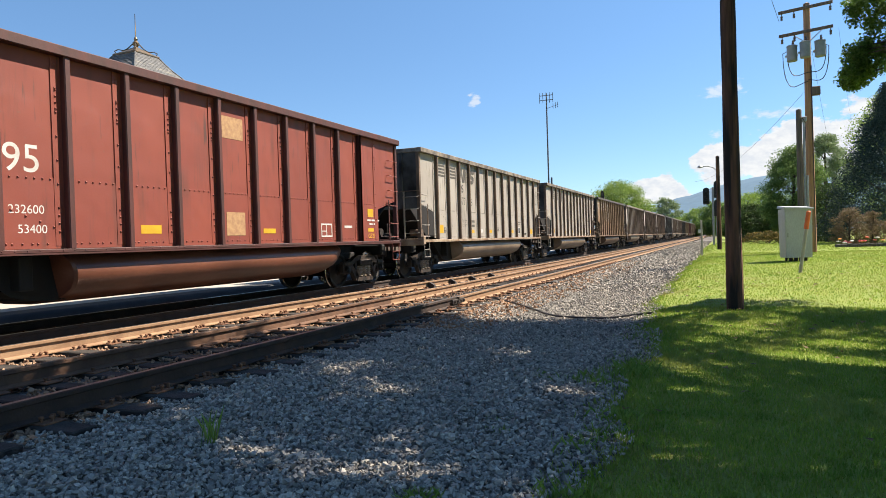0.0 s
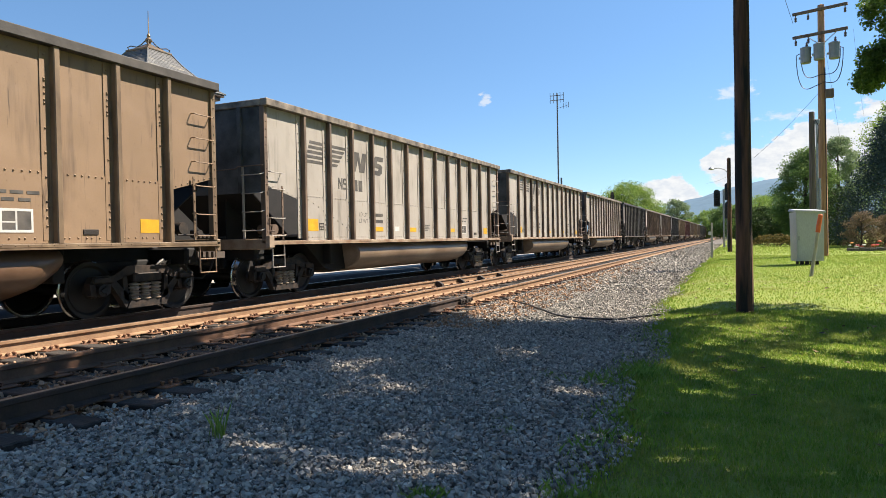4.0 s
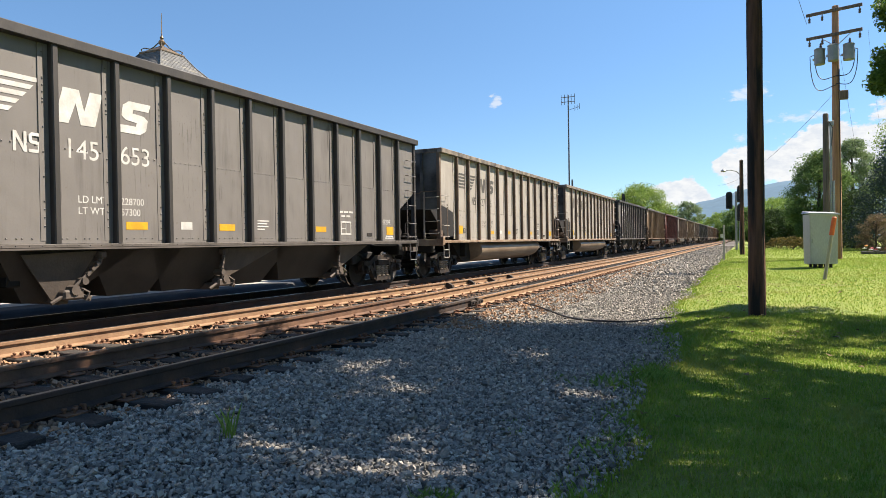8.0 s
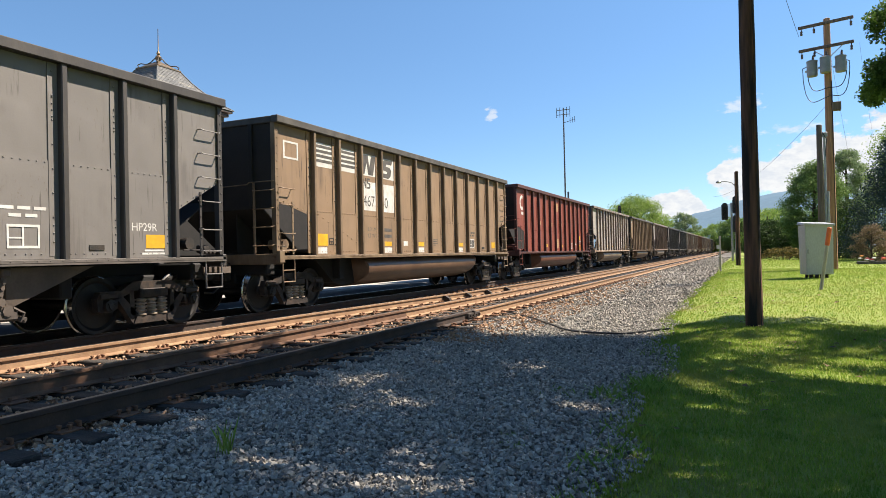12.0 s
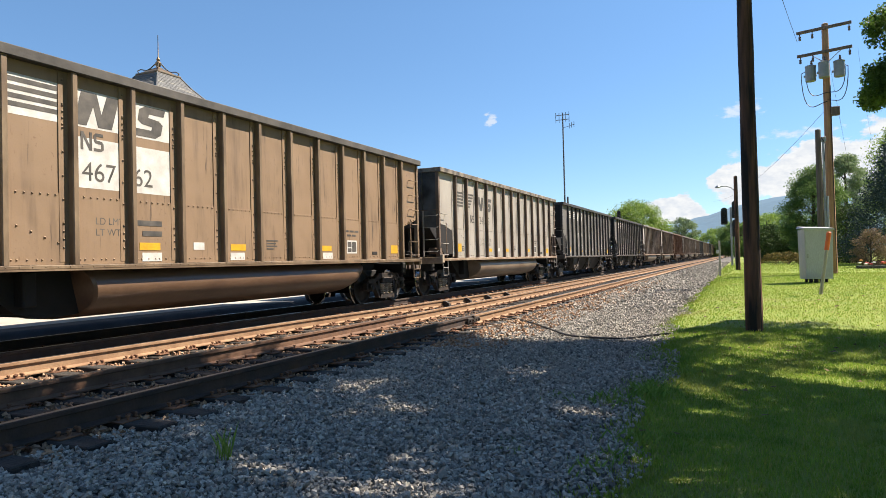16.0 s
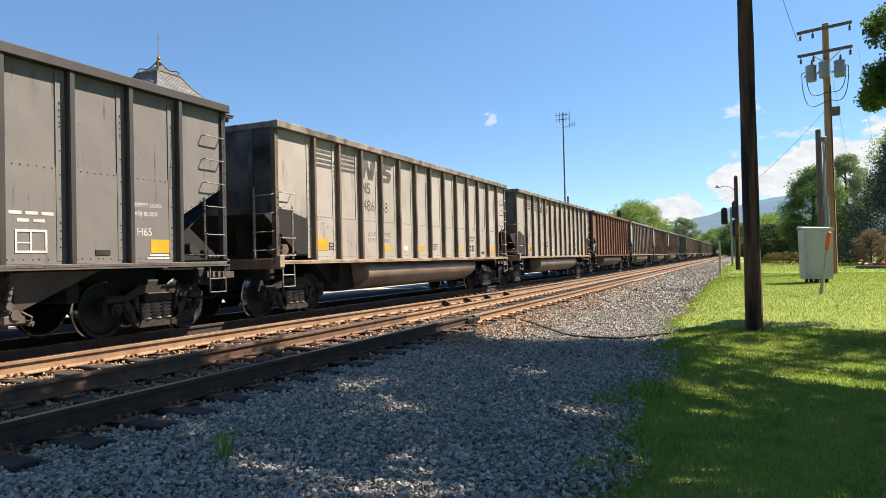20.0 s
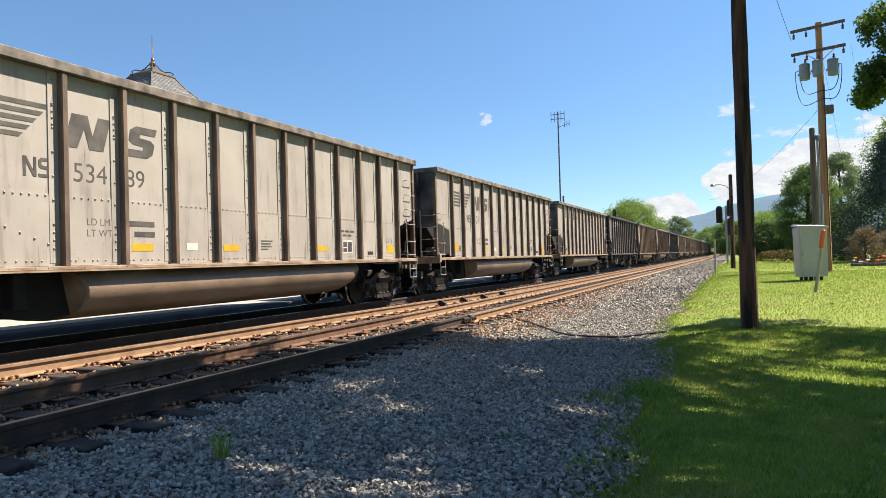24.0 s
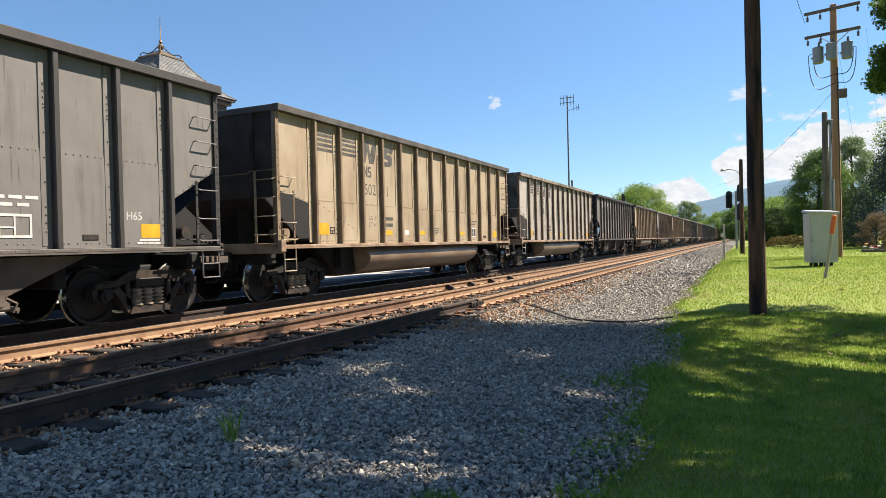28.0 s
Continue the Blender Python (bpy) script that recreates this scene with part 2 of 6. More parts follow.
PAINT = {
    "white": paint_mat("weathered_white_paint", (0.435, 0.395, 0.345), (0.375, 0.335, 0.29), (0.10, 0.085, 0.07), (0.22, 0.13, 0.07), drip=0.6),
    "tan": paint_mat("grimy_tan_paint", (0.44, 0.355, 0.245), (0.35, 0.265, 0.17), (0.07, 0.05, 0.035), (0.20, 0.10, 0.05), soot=0.85),
    "brown": paint_mat("weathered_brown_paint", (0.29, 0.19, 0.112), (0.25, 0.162, 0.094), (0.07, 0.045, 0.03), (0.13, 0.06, 0.03)),
    "rust": paint_mat("rusty_brown_paint", (0.21, 0.10, 0.05), (0.16, 0.075, 0.038), (0.06, 0.032, 0.02), (0.24, 0.11, 0.05), 0.7, 0.8),
    "red": paint_mat("oxide_red_paint", (0.27, 0.06, 0.036), (0.235, 0.052, 0.034), (0.09, 0.04, 0.03), (0.18, 0.09, 0.06), 0.55),
    "black": paint_mat("dusty_black_paint", (0.185, 0.168, 0.155), (0.205, 0.186, 0.170), (0.05, 0.037, 0.032), (0.12, 0.085, 0.06), 0.5, 0.5, 0.7),
}
# White and red ribs: grime and paint, darkened further for their shaded faces.
TRIM = {
    "white": stuff_mat("rib_grimy_shaded_white", (0.21, 0.14, 0.095), (0.075, 0.05, 0.035), 3.0, 0.7, 0, 0.1, 25, stretch=(1, 1, 0.4)),
    "tan": stuff_mat("rib_grimy_tan", (0.28, 0.2, 0.12), (0.14, 0.09, 0.055), 3.0, 0.7, 0, 0.1, 25, stretch=(1, 1, 0.4)),
    "brown": stuff_mat("rib_brown", (0.24, 0.165, 0.095), (0.12, 0.075, 0.04), 3.0, 0.65, 0, 0.1, 25, stretch=(1, 1, 0.4)),
    "rust": stuff_mat("rib_rust", (0.16, 0.075, 0.035), (0.1, 0.045, 0.02), 3.0, 0.75, 0, 0.1, 25, stretch=(1, 1, 0.4)),
    "red": stuff_mat("rib_shaded_red", (0.10, 0.026, 0.02), (0.055, 0.019, 0.015), 3.0, 0.6, 0, 0.1, 25, stretch=(1, 1, 0.4)),
    "black": stuff_mat("rib_black", (0.030, 0.026, 0.024), (0.050, 0.042, 0.036), 3.0, 0.55, 0, 0.1, 25, stretch=(1, 1, 0.4)),
}
SILL_PAINT = {k: TRIM[k] for k in TRIM}
SILL_PAINT["black"] = stuff_mat("dusty_black_sill", (0.13, 0.11, 0.095), (0.08, 0.067, 0.056), 2.5, 0.7, 0, 0.1, 25)
SILL_PAINT["white"] = SILL_PAINT["tan"] = stuff_mat("rust_stained_sill", (0.42, 0.33, 0.235), (0.24, 0.145, 0.085), 2.5, 0.7, 0, 0.1, 25)
CHORD = {k: TRIM[k] for k in TRIM}
CHORD["white"] = stuff_mat("chord_grimy_white", (0.29, 0.24, 0.19), (0.06, 0.05, 0.042), 3.0, 0.75, 0, 0.15, 20)
CHORD["tan"] = stuff_mat("chord_coal_dusted", (0.09, 0.08, 0.07), (0.04, 0.036, 0.032), 2.5, 0.75, 0, 0.15, 20)
CHORD["brown"] = CHORD["tan"]
TUB = {
    "white": stuff_mat("tub_grimy_grey", (0.30, 0.22, 0.155), (0.17, 0.115, 0.078), 1.4, 0.36, 0, 0.1, 20, stretch=(1, 0.5, 1)),
    "brown": stuff_mat("tub_brown", (0.17, 0.10, 0.06), (0.10, 0.055, 0.035), 1.4, 0.36, 0, 0.1, 20, stretch=(1, 0.5, 1)),
    "black": stuff_mat("hopper_black", (0.042, 0.035, 0.030), (0.020, 0.018, 0.016), 1.4, 0.55, 0, 0.1, 20),
}
TUB["tan"], TUB["rust"], TUB["red"] = TUB["white"], TUB["brown"], stuff_mat("tub_red_brown", (0.20, 0.075, 0.045), (0.11, 0.04, 0.025), 1.2, 0.36, 0, 0.1, 20, stretch=(1, 0.5, 1))
# The ends face away from the sun; their shade is put into these colours.
END = {k: stuff_mat("shaded_end_" + k, c, (0.014, 0.013, 0.012), 1.2, 0.9, 0, 0.1, 25) for k, c in
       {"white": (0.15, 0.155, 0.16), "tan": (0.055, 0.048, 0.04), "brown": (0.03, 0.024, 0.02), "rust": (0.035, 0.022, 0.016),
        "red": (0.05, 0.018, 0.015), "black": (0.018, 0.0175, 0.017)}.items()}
CHUTE = stuff_mat("dusty_chute_steel", (0.14, 0.105, 0.08), (0.075, 0.058, 0.046), 2.0, 0.7, 0, 0.15, 30)
# Near-black that stands in for shade under the cars and inside their open corners.
SHADE_BLACK = stuff_mat("shade_black_steel", (0.006, 0.0058, 0.0055), (0.012, 0.010, 0.009), 4.0, 0.8, 0.0, 0.2, 40)
TRUCK = stuff_mat("greasy_cast_steel", (0.014, 0.012, 0.011), (0.065, 0.043, 0.03), 6.0, 0.7, 0.2, 0.3, 40)
WHEEL = stuff_mat("wheel_steel", (0.022, 0.018, 0.016), (0.012, 0.010, 0.009), 5.0, 0.6, 0.2, 0.2, 40)
TREAD = plain("polished_tread", (0.62, 0.60, 0.57), 0.24, 1.0)
BLACK_IRON = stuff_mat("black_iron", (0.02, 0.018, 0.017), (0.05, 0.035, 0.025), 6.0, 0.7, 0.2, 0.3, 40)
YELLOW = stuff_mat("yellow_reflective_tape", (0.72, 0.42, 0.02), (0.6, 0.33, 0.02), 5.0, 0.45, 0, 0.05, 40)
STENCIL_W = stuff_mat("stencil_white", (0.72, 0.70, 0.66), (0.55, 0.52, 0.48), 5.0, 0.6, 0, 0.05, 40)
STENCIL_B = stuff_mat("stencil_black", (0.05, 0.046, 0.042), (0.12, 0.105, 0.09), 4.0, 0.6, 0, 0.05, 40)
STENCIL_T = stuff_mat("faded_tan_stencil", (0.50, 0.30, 0.14), (0.36, 0.2, 0.1), 12.0, 0.7, 0, 0.05, 40)
# Pale tone puts the sunlight on the coils into the steel colour.
SPRING = stuff_mat("sunlit_spring_steel", (0.52, 0.40, 0.29), (0.27, 0.20, 0.14), 8.0, 0.6, 0.2, 0.2, 40)


# ---- mesh helpers ----
class Solid:
    """Collects simple solids into one mesh."""

    def __init__(self):
        self.v, self.f = [], []

    def add(self, verts, faces):
        k = len(self.v)
        self.v += [tuple(p) for p in verts]
        self.f += [tuple(i + k for i in f) for f in faces]
        return self

    def box(self, x0, x1, y0, y1, z0, z1, m=None):
        v = [(x, y, z) for z in (z0, z1) for y in (y0, y1) for x in (x0, x1)]
        if m:
            v = [m @ Vector(p) for p in v]
        return self.add(v, [(0, 2, 3, 1), (4, 5, 7, 6), (0, 1, 5, 4), (2, 6, 7, 3), (0, 4, 6, 2), (1, 3, 7, 5)])

    def bevel_box(self, x0, x1, y0, y1, z0, z1, b=0.02, m=None):
        """A box with chamfered edges."""
        v = []
        for sz, z in ((-1, z0), (1, z1)):
            for sy, y in ((-1, y0), (1, y1)):
                for sx, x in ((-1, x0), (1, x1)):
                    v += [(x, y - sy * b, z - sz * b), (x - sx * b, y, z - sz * b), (x - sx * b, y - sy * b, z)]
        bm = bmesh.new()
        for p in v:
            bm.verts.new(p)
        bmesh.ops.convex_hull(bm, input=bm.verts)
        bm.verts.index_update()
        vs = [m @ q.co if m else q.co.copy() for q in bm.verts]
        fs = [[q.index for q in f.verts] for f in bm.faces]
        bm.free()
        return self.add(vs, fs)

    def rod(self, a, b, r, n=6, r2=None, caps=True):
        a, b = Vector(a), Vector(b)
        d = (b - a)
        if d.length < 1e-6:
            return self
        q = d.to_track_quat("Z", "Y").to_matrix()
        r2 = r if r2 is None else r2
        v = [a + q @ Vector((math.cos(2 * math.pi * i / n) * r, math.sin(2 * math.pi * i / n) * r, 0)) for i in range(n)]
        v += [b + q @ Vector((math.cos(2 * math.pi * i / n) * r2, math.sin(2 * math.pi * i / n) * r2, 0)) for i in range(n)]
        f = [(i, (i + 1) % n, n + (i + 1) % n, n + i) for i in range(n)]
        if caps:
            f += [tuple(range(n - 1, -1, -1)), tuple(range(n, 2 * n))]
        return self.add(v, f)

    def pipe(self, pts, r, n=6):
        """A tube through a row of points, mitred at the bends."""
        p = [Vector(q) for q in pts]
        k = len(p)
        v, side = [], None
        for i in range(k):
            d = ((p[i + 1] - p[i]).normalized() if i < k - 1 else Vector()) + ((p[i] - p[i - 1]).normalized() if i else Vector())
            d.normalize()
            if side is None:
                side = d.orthogonal().normalized()
            side = (side - d * side.dot(d)).normalized()
            up = d.cross(side)
            v += [p[i] + side * (math.cos(2 * math.pi * a / n) * r) + up * (math.sin(2 * math.pi * a / n) * r) for a in range(n)]
        f = [(i * n + a, i * n + (a + 1) % n, (i + 1) * n + (a + 1) % n, (i + 1) * n + a) for i in range(k - 1) for a in range(n)]
        return self.add(v, f + [tuple(range(n - 1, -1, -1)), tuple(range((k - 1) * n, k * n))])

    def prism(self, outline, axis, lo, hi):
        """A flat outline pushed along an axis: 'x' (outline in y, z), 'y' (in x, z) or 'z' (in x, y)."""
        n = len(outline)
        put = {"x": lambda a, b, c: (c, a, b), "y": lambda a, b, c: (a, c, b), "z": lambda a, b, c: (a, b, c)}[axis]
        v = [put(a, b, lo) for a, b in outline] + [put(a, b, hi) for a, b in outline]
        f = [(i, (i + 1) % n, n + (i + 1) % n, n + i) for i in range(n)] + [tuple(range(n - 1, -1, -1)), tuple(range(n, 2 * n))]
        return self.add(v, f)

    def lathe(self, profile, centre, axis="x", n=24):
        """A profile of (radius, offset) turned about an axis through centre."""
        c = Vector(centre)
        v = []
        for r, o in profile:
            for i in range(n):
                a = 2 * math.pi * i / n
                p = {"x": (o, r * math.cos(a), r * math.sin(a)), "z": (r * math.cos(a), r * math.sin(a), o), "y": (r * math.cos(a), o, r * math.sin(a))}[axis]
                v.append(c + Vector(p))
        f = [(j * n + i, j * n + (i + 1) % n, (j + 1) * n + (i + 1) % n, (j + 1) * n + i) for j in range(len(profile) - 1) for i in range(n)]
        return self.add(v, f)

    def mesh(self, name, smooth=False):
        me = bpy.data.meshes.new(name)
        me.from_pydata(self.v, [], self.f)
        bm = bmesh.new()
        bm.from_mesh(me)
        bmesh.ops.recalc_face_normals(bm, faces=bm.faces)
        bm.to_mesh(me)
        bm.free()
        if smooth:
            me.shade_smooth()
            me.set_sharp_from_angle(angle=radians(40))
        return me


def part(name, solid, material, parent=None, label="", smooth=False, at=None):
    """Links a solid, or a mesh, as one mesh object under a thing."""
    me = solid.mesh(name, smooth) if isinstance(solid, Solid) else solid
    ob = new(name, me)
    if not me.materials:
        me.materials.append(None)
    ob.material_slots[0].link = "OBJECT"
    ob.material_slots[0].material = material
    ob.parent = parent
    if at is not None:
        ob.matrix_basis = at if isinstance(at, Matrix) else Matrix.Translation(at)
    if label:
        ob["label"] = label
    return ob


def thing(name, label, category, at=(0, 0, 0), group="", kind=""):
    ob = new(name)
    ob.empty_display_size = 0.2
    ob.matrix_basis = at if isinstance(at, Matrix) else Matrix.Translation(at)
    return tagged(ob, label, category, group, kind)


def from_arrays(name, verts, faces, material, smooth=False):
    """A large mesh from numpy arrays of triangles or quads."""
    me = bpy.data.meshes.new(name)
    k = faces.shape[1]
    me.vertices.add(len(verts))
    me.vertices.foreach_set("co", verts.astype(np.float32).ravel())
    me.loops.add(faces.size)
    me.loops.foreach_set("vertex_index", faces.astype(np.int32).ravel())
    me.polygons.add(len(faces))
    me.polygons.foreach_set("loop_start", np.arange(0, faces.size, k, dtype=np.int32))
    me.update(calc_edges=True)
    me.validate()
    me.materials.append(material)
    me.shade_smooth() if smooth else me.shade_flat()
    return me


# ---- lettering and markings ----
def text_mesh(body, size):
    """Upright lettering that reads along y on the near side, from the built-in font."""
    cu = bpy.data.curves.new("lettering", "FONT")
    cu.body, cu.size = body, size
    ob = bpy.data.objects.new("lettering", cu)
    scene.collection.objects.link(ob)
    me = bpy.data.meshes.new_from_object(ob.evaluated_get(bpy.context.evaluated_depsgraph_get()))
    bpy.data.objects.remove(ob)
    me.transform(Matrix(((0, 0, 1, 0), (1, 0, 0, 0), (0, 1, 0, 0), (0, 0, 0, 1))))
    me.materials.clear()
    return me


NUMBERS = {1: ("477", "86"), 2: ("492", "26"), 3: ("462", "03"), 5: ("484", "93"), 6: ("498", "16"), 7: ("145", "653"), 8: ("527", "86"), 9: ("532", "42"), 10: ("145", "995"), 11: ("467", "60"),
           13: ("485", "05"), 14: ("467", "62"), 15: ("524", "55"), 16: ("147", "029"), 17: ("147", "982"), 18: ("486", "48"), 19: ("477", "50"), 21: ("534", "89"), 22: ("509", "02"),
           23: ("492", "64"), 24: ("146", "632"), 25: ("502", "81")}
LOADS = {7: ("228700", "57300"), 10: ("229100", "56900"), 15: ("236700", "49300"), 17: ("230000", "56000"), 24: ("229100", "56900"), 8: ("236800", "49200"), 18: ("237500", "48500"), 6: ("236600", "49400"), 2: ("237600", "48400")}
CLASS = {7: "HP29R", 10: "HP29R", 16: "H65", 17: "H65", 24: "H65", 9: "G119", 15: "G119", 21: "G119", 2: "G116", 13: "G116", 23: "G116"}
MARK = {"num_95": text_mesh("95", 0.55), "t_232600": text_mesh("232600", 0.17), "t_53400": text_mesh("53400", 0.17), "t_H65": text_mesh("H65", 0.18), "t_HP29R": text_mesh("HP29R", 0.18), "t_G119": text_mesh("G119", 0.18), "t_G116": text_mesh("G116", 0.18), "t_G52X": text_mesh("G52X", 0.17), "t_EMPTY": text_mesh("EMPTY LOAD", 0.092), "t_BLOCK": text_mesh("ADJ BLOCK", 0.092)}
for pair in NUMBERS.values():
    for q in pair:
        MARK["num_" + q] = text_mesh(q, 0.40)
    MARK["e" + "".join(pair)] = text_mesh("".join(pair), 0.22)
for pair in LOADS.values():
    for q in pair:
        MARK["q" + q] = text_mesh(q, 0.15)
for q in ("LD LMT", "LT WT"):
    MARK["w" + q] = text_mesh(q, 0.15)


# ---- ground ----
def smooth_step(a, b, x):
    u = np.clip((x - a) / (b - a), 0, 1)
    return u * u * (3 - 2 * u)


LAWN_Y = np.array([-60.0, 0, 6, 11.6, 18, 24, 31, 60, 5000])
LAWN_Z = np.array([-0.30, -0.30, -0.30, -0.10, 0.05, 0.15, 0.18, 0.10, 0.10])


def ground_z(x, y):
    """Height of the ground: lawn, ballast shoulder, track bed and the far side."""
    x, y = np.asarray(x, float), np.asarray(y, float)
    lawn = np.interp(y, LAWN_Y, LAWN_Z)
    bed = -0.25 + 0 * x
    toe = np.minimum(lawn - 0.02, -0.29)
    shoulder = bed + (toe - bed) * smooth_step(-4.3, -1.9, x)
    near = shoulder + (lawn - shoulder) * smooth_step(-2.0, -0.4, x)
    far = bed + (-0.02 - bed) * smooth_step(-12.4, -12.7, x)
    return np.where(x > -8, near, far)


def lawn_edge(y):
    """The uneven line along which the lawn meets the ballast."""
    y = np.asarray(y, float)
    return np.interp(y, [0, 4, 6, 9, 12, 16, 24, 36, 60, 400], [-0.70, -0.72, -0.80, -0.78, -1.12, -1.15, -1.15, -1.25, -1.6, -2.0]) + 0.10 * np.sin(y * 1.7) + 0.06 * np.sin(y * 4.1 + 1)


def make_ground():
    xs = np.concatenate([[-3000, -800, -200, -80, -40, -25, -18, -16.4, -15.3, -14.4, -13.5], np.arange(-12.9, -12.2, 0.1), [-11.5, -10, -8.5, -7, -5.5],
                         np.arange(-4.6, 2.0, 0.15), [2.5, 3, 4, 5, 7, 10, 15, 25, 50, 150, 600, 3000]])
    ys = np.concatenate([[-1000, -200, -60, -20, -8, -4], np.arange(-2, 14, 0.25), np.arange(14, 40, 1.0), np.arange(40, 100, 5), [120, 160, 220, 300, 450, 700, 1200, 2500, 4500]])
    X, Y = np.meshgrid(xs, ys)
    Z = ground_z(X, Y)
    v = np.stack([X, Y, Z], -1).reshape(-1, 3)
    nx, ny = len(xs), len(ys)
    i = (np.arange(ny - 1)[:, None] * nx + np.arange(nx - 1)[None]).ravel()
    q = np.stack([i, i + 1, i + nx + 1, i + nx], -1)
    me = from_arrays("ground", v, q, None, True)
    me.materials.clear()
    for m in (BALLAST, LAWN, ROADWAY, ASPHALT):
        me.materials.append(m)
    c = v[q].mean(1)
    idx = np.where(c[:, 0] > lawn_edge(np.clip(c[:, 1], 0, 400)) - 0.05, 1, 0)
    idx = np.where(c[:, 0] < -12.45, 3, idx)
    idx = np.where(c[:, 0] < -13.5, 2, idx)
    me.polygons.foreach_set("material_index", idx.astype(np.int32))
    ob = new("ground", me)
    tagged(ob, "grey ballast, mown green lawn and pale paved yard", "ground", kind="structure")


BALLAST = stuff_mat("crushed_stone_bed", (0.22, 0.20, 0.172), (0.05, 0.047, 0.043), 18.0, 0.95, 0, 0.8, 55.0, coords="Object", bump_dist=0.04,
                    third=(0.20, 0.14, 0.10), third_scale=0.5, third_low=0.55, third_high=0.75)
LAWN = stuff_mat("mown_grass", (0.20, 0.27, 0.028), (0.26, 0.31, 0.034), 1.2, 0.9, 0, 0.7, 90.0, bump_dist=0.03,
                 third=(0.22, 0.21, 0.05), third_scale=0.7, third_low=0.55, third_high=0.75)
ROADWAY = stuff_mat("pale_concrete_yard", (0.50, 0.46, 0.39), (0.38, 0.35, 0.30), 1.0, 0.9, 0, 0.3, 40.0)
ASPHALT = stuff_mat("worn_asphalt", (0.075, 0.075, 0.077), (0.045, 0.045, 0.047), 1.5, 0.9, 0, 0.4, 60.0)
TIE = stuff_mat("creosoted_timber", (0.027, 0.023, 0.019), (0.06, 0.049, 0.04), 4.0, 0.9, 0, 0.6, 30.0, stretch=(0.3, 4, 4))
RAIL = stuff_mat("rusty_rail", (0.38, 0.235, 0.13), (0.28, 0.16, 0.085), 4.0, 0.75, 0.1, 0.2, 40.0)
# Darker copies of the rust, with full and partial shade put into the colour.
RAIL_SHADE = stuff_mat("shade_dark_rusty_rail", (0.07, 0.04, 0.027), (0.035, 0.024, 0.018), 4.0, 0.75, 0.1, 0.2, 40.0)
RAIL_HALF_SHADE = stuff_mat("half_shade_rusty_rail", (0.20, 0.105, 0.058), (0.12, 0.064, 0.038), 4.0, 0.75, 0.1, 0.2, 40.0)
RAIL_TOP = plain("worn_rail_head", (0.27, 0.235, 0.21), 0.32, 0.8)
PLATE = stuff_mat("rusty_plate", (0.24, 0.11, 0.05), (0.14, 0.065, 0.035), 8.0, 0.85, 0.0, 0.3, 60.0)
make_ground()

CAR_X = -10.22
TRACKS = ((-5.845, "siding"), (CAR_X, "main"))


def rail_solid(length):
    """One rail: foot, web and head, lying along y from 0; head top at z = 0."""
    o = [(-0.075, -0.185), (0.075, -0.185), (0.075, -0.172), (0.012, -0.150), (0.010, -0.050), (0.036, -0.040), (0.036, -0.006), (0.028, 0.0),
         (-0.028, 0.0), (-0.036, -0.006), (-0.036, -0.040), (-0.010, -0.050), (-0.012, -0.150), (-0.075, -0.172)]
    return Solid().prism(o, "y", 0, length)



def make_track(xc, label, ties, steel, y0=-30.0, y1=1500.0, beyond=None, joint=12.6, far=None):
    """Two rails on timber ties with plates and spikes."""
    track = thing("railway_track", label, "railway track", (xc, 0, 0), kind="structure")
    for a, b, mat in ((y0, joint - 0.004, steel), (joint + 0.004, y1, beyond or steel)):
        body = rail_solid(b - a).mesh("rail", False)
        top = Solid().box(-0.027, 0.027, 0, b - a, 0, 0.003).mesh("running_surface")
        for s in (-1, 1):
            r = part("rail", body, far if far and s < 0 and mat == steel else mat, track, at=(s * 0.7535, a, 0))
            part("running_surface", top, RAIL_TOP, r, "worn bright rail head")
    lo, hi = ties
    rnd = random.Random(int(abs(xc) * 10))
    tie = Solid().bevel_box(lo, hi, -0.115, 0.115, -0.37, -0.20, 0.012).mesh("tie")
    plate = plate_mesh()
    y = -2.0
    far = Solid()
    while y < 260:
        if y < 62:
            t = part("tie", tie, TIE, track, at=pose(rnd.uniform(-0.12, 0.10), y + rnd.uniform(-0.02, 0.02), rnd.uniform(-0.014, 0.002), 0, rnd.uniform(-0.4, 0.4), rnd.uniform(-2.5, 2.5)))
            if y < 34:
                for s in (-1, 1):
                    part("tie_plate", plate, PLATE, track, at=pose(s * 0.7535, y, 0, 0, 0, 180 if s < 0 else 0))
        else:
            far.box(lo, hi, y - 0.115, y + 0.115, -0.37, -0.20)
        y += 0.56
    tagged(part("far_ties", far, TIE, track), kind="stuff")
    return track


def plate_mesh():
    """A tie plate with its spikes and a rail anchor."""
    s = Solid().bevel_box(-0.19, 0.19, -0.10, 0.10, -0.201, -0.184, 0.004)
    for x, y in ((0.10, 0.05), (0.10, -0.05), (-0.10, 0.04), (0.155, 0.0)):
        s.rod((x, y, -0.19), (x, y, -0.155), 0.012, 6)
        s.bevel_box(x - 0.022, x + 0.016, y - 0.016, y + 0.016, -0.160, -0.140, 0.005)
    s.bevel_box(0.03, 0.10, 0.125, 0.155, -0.20, -0.145, 0.008)
    return s.mesh("tie_plate")


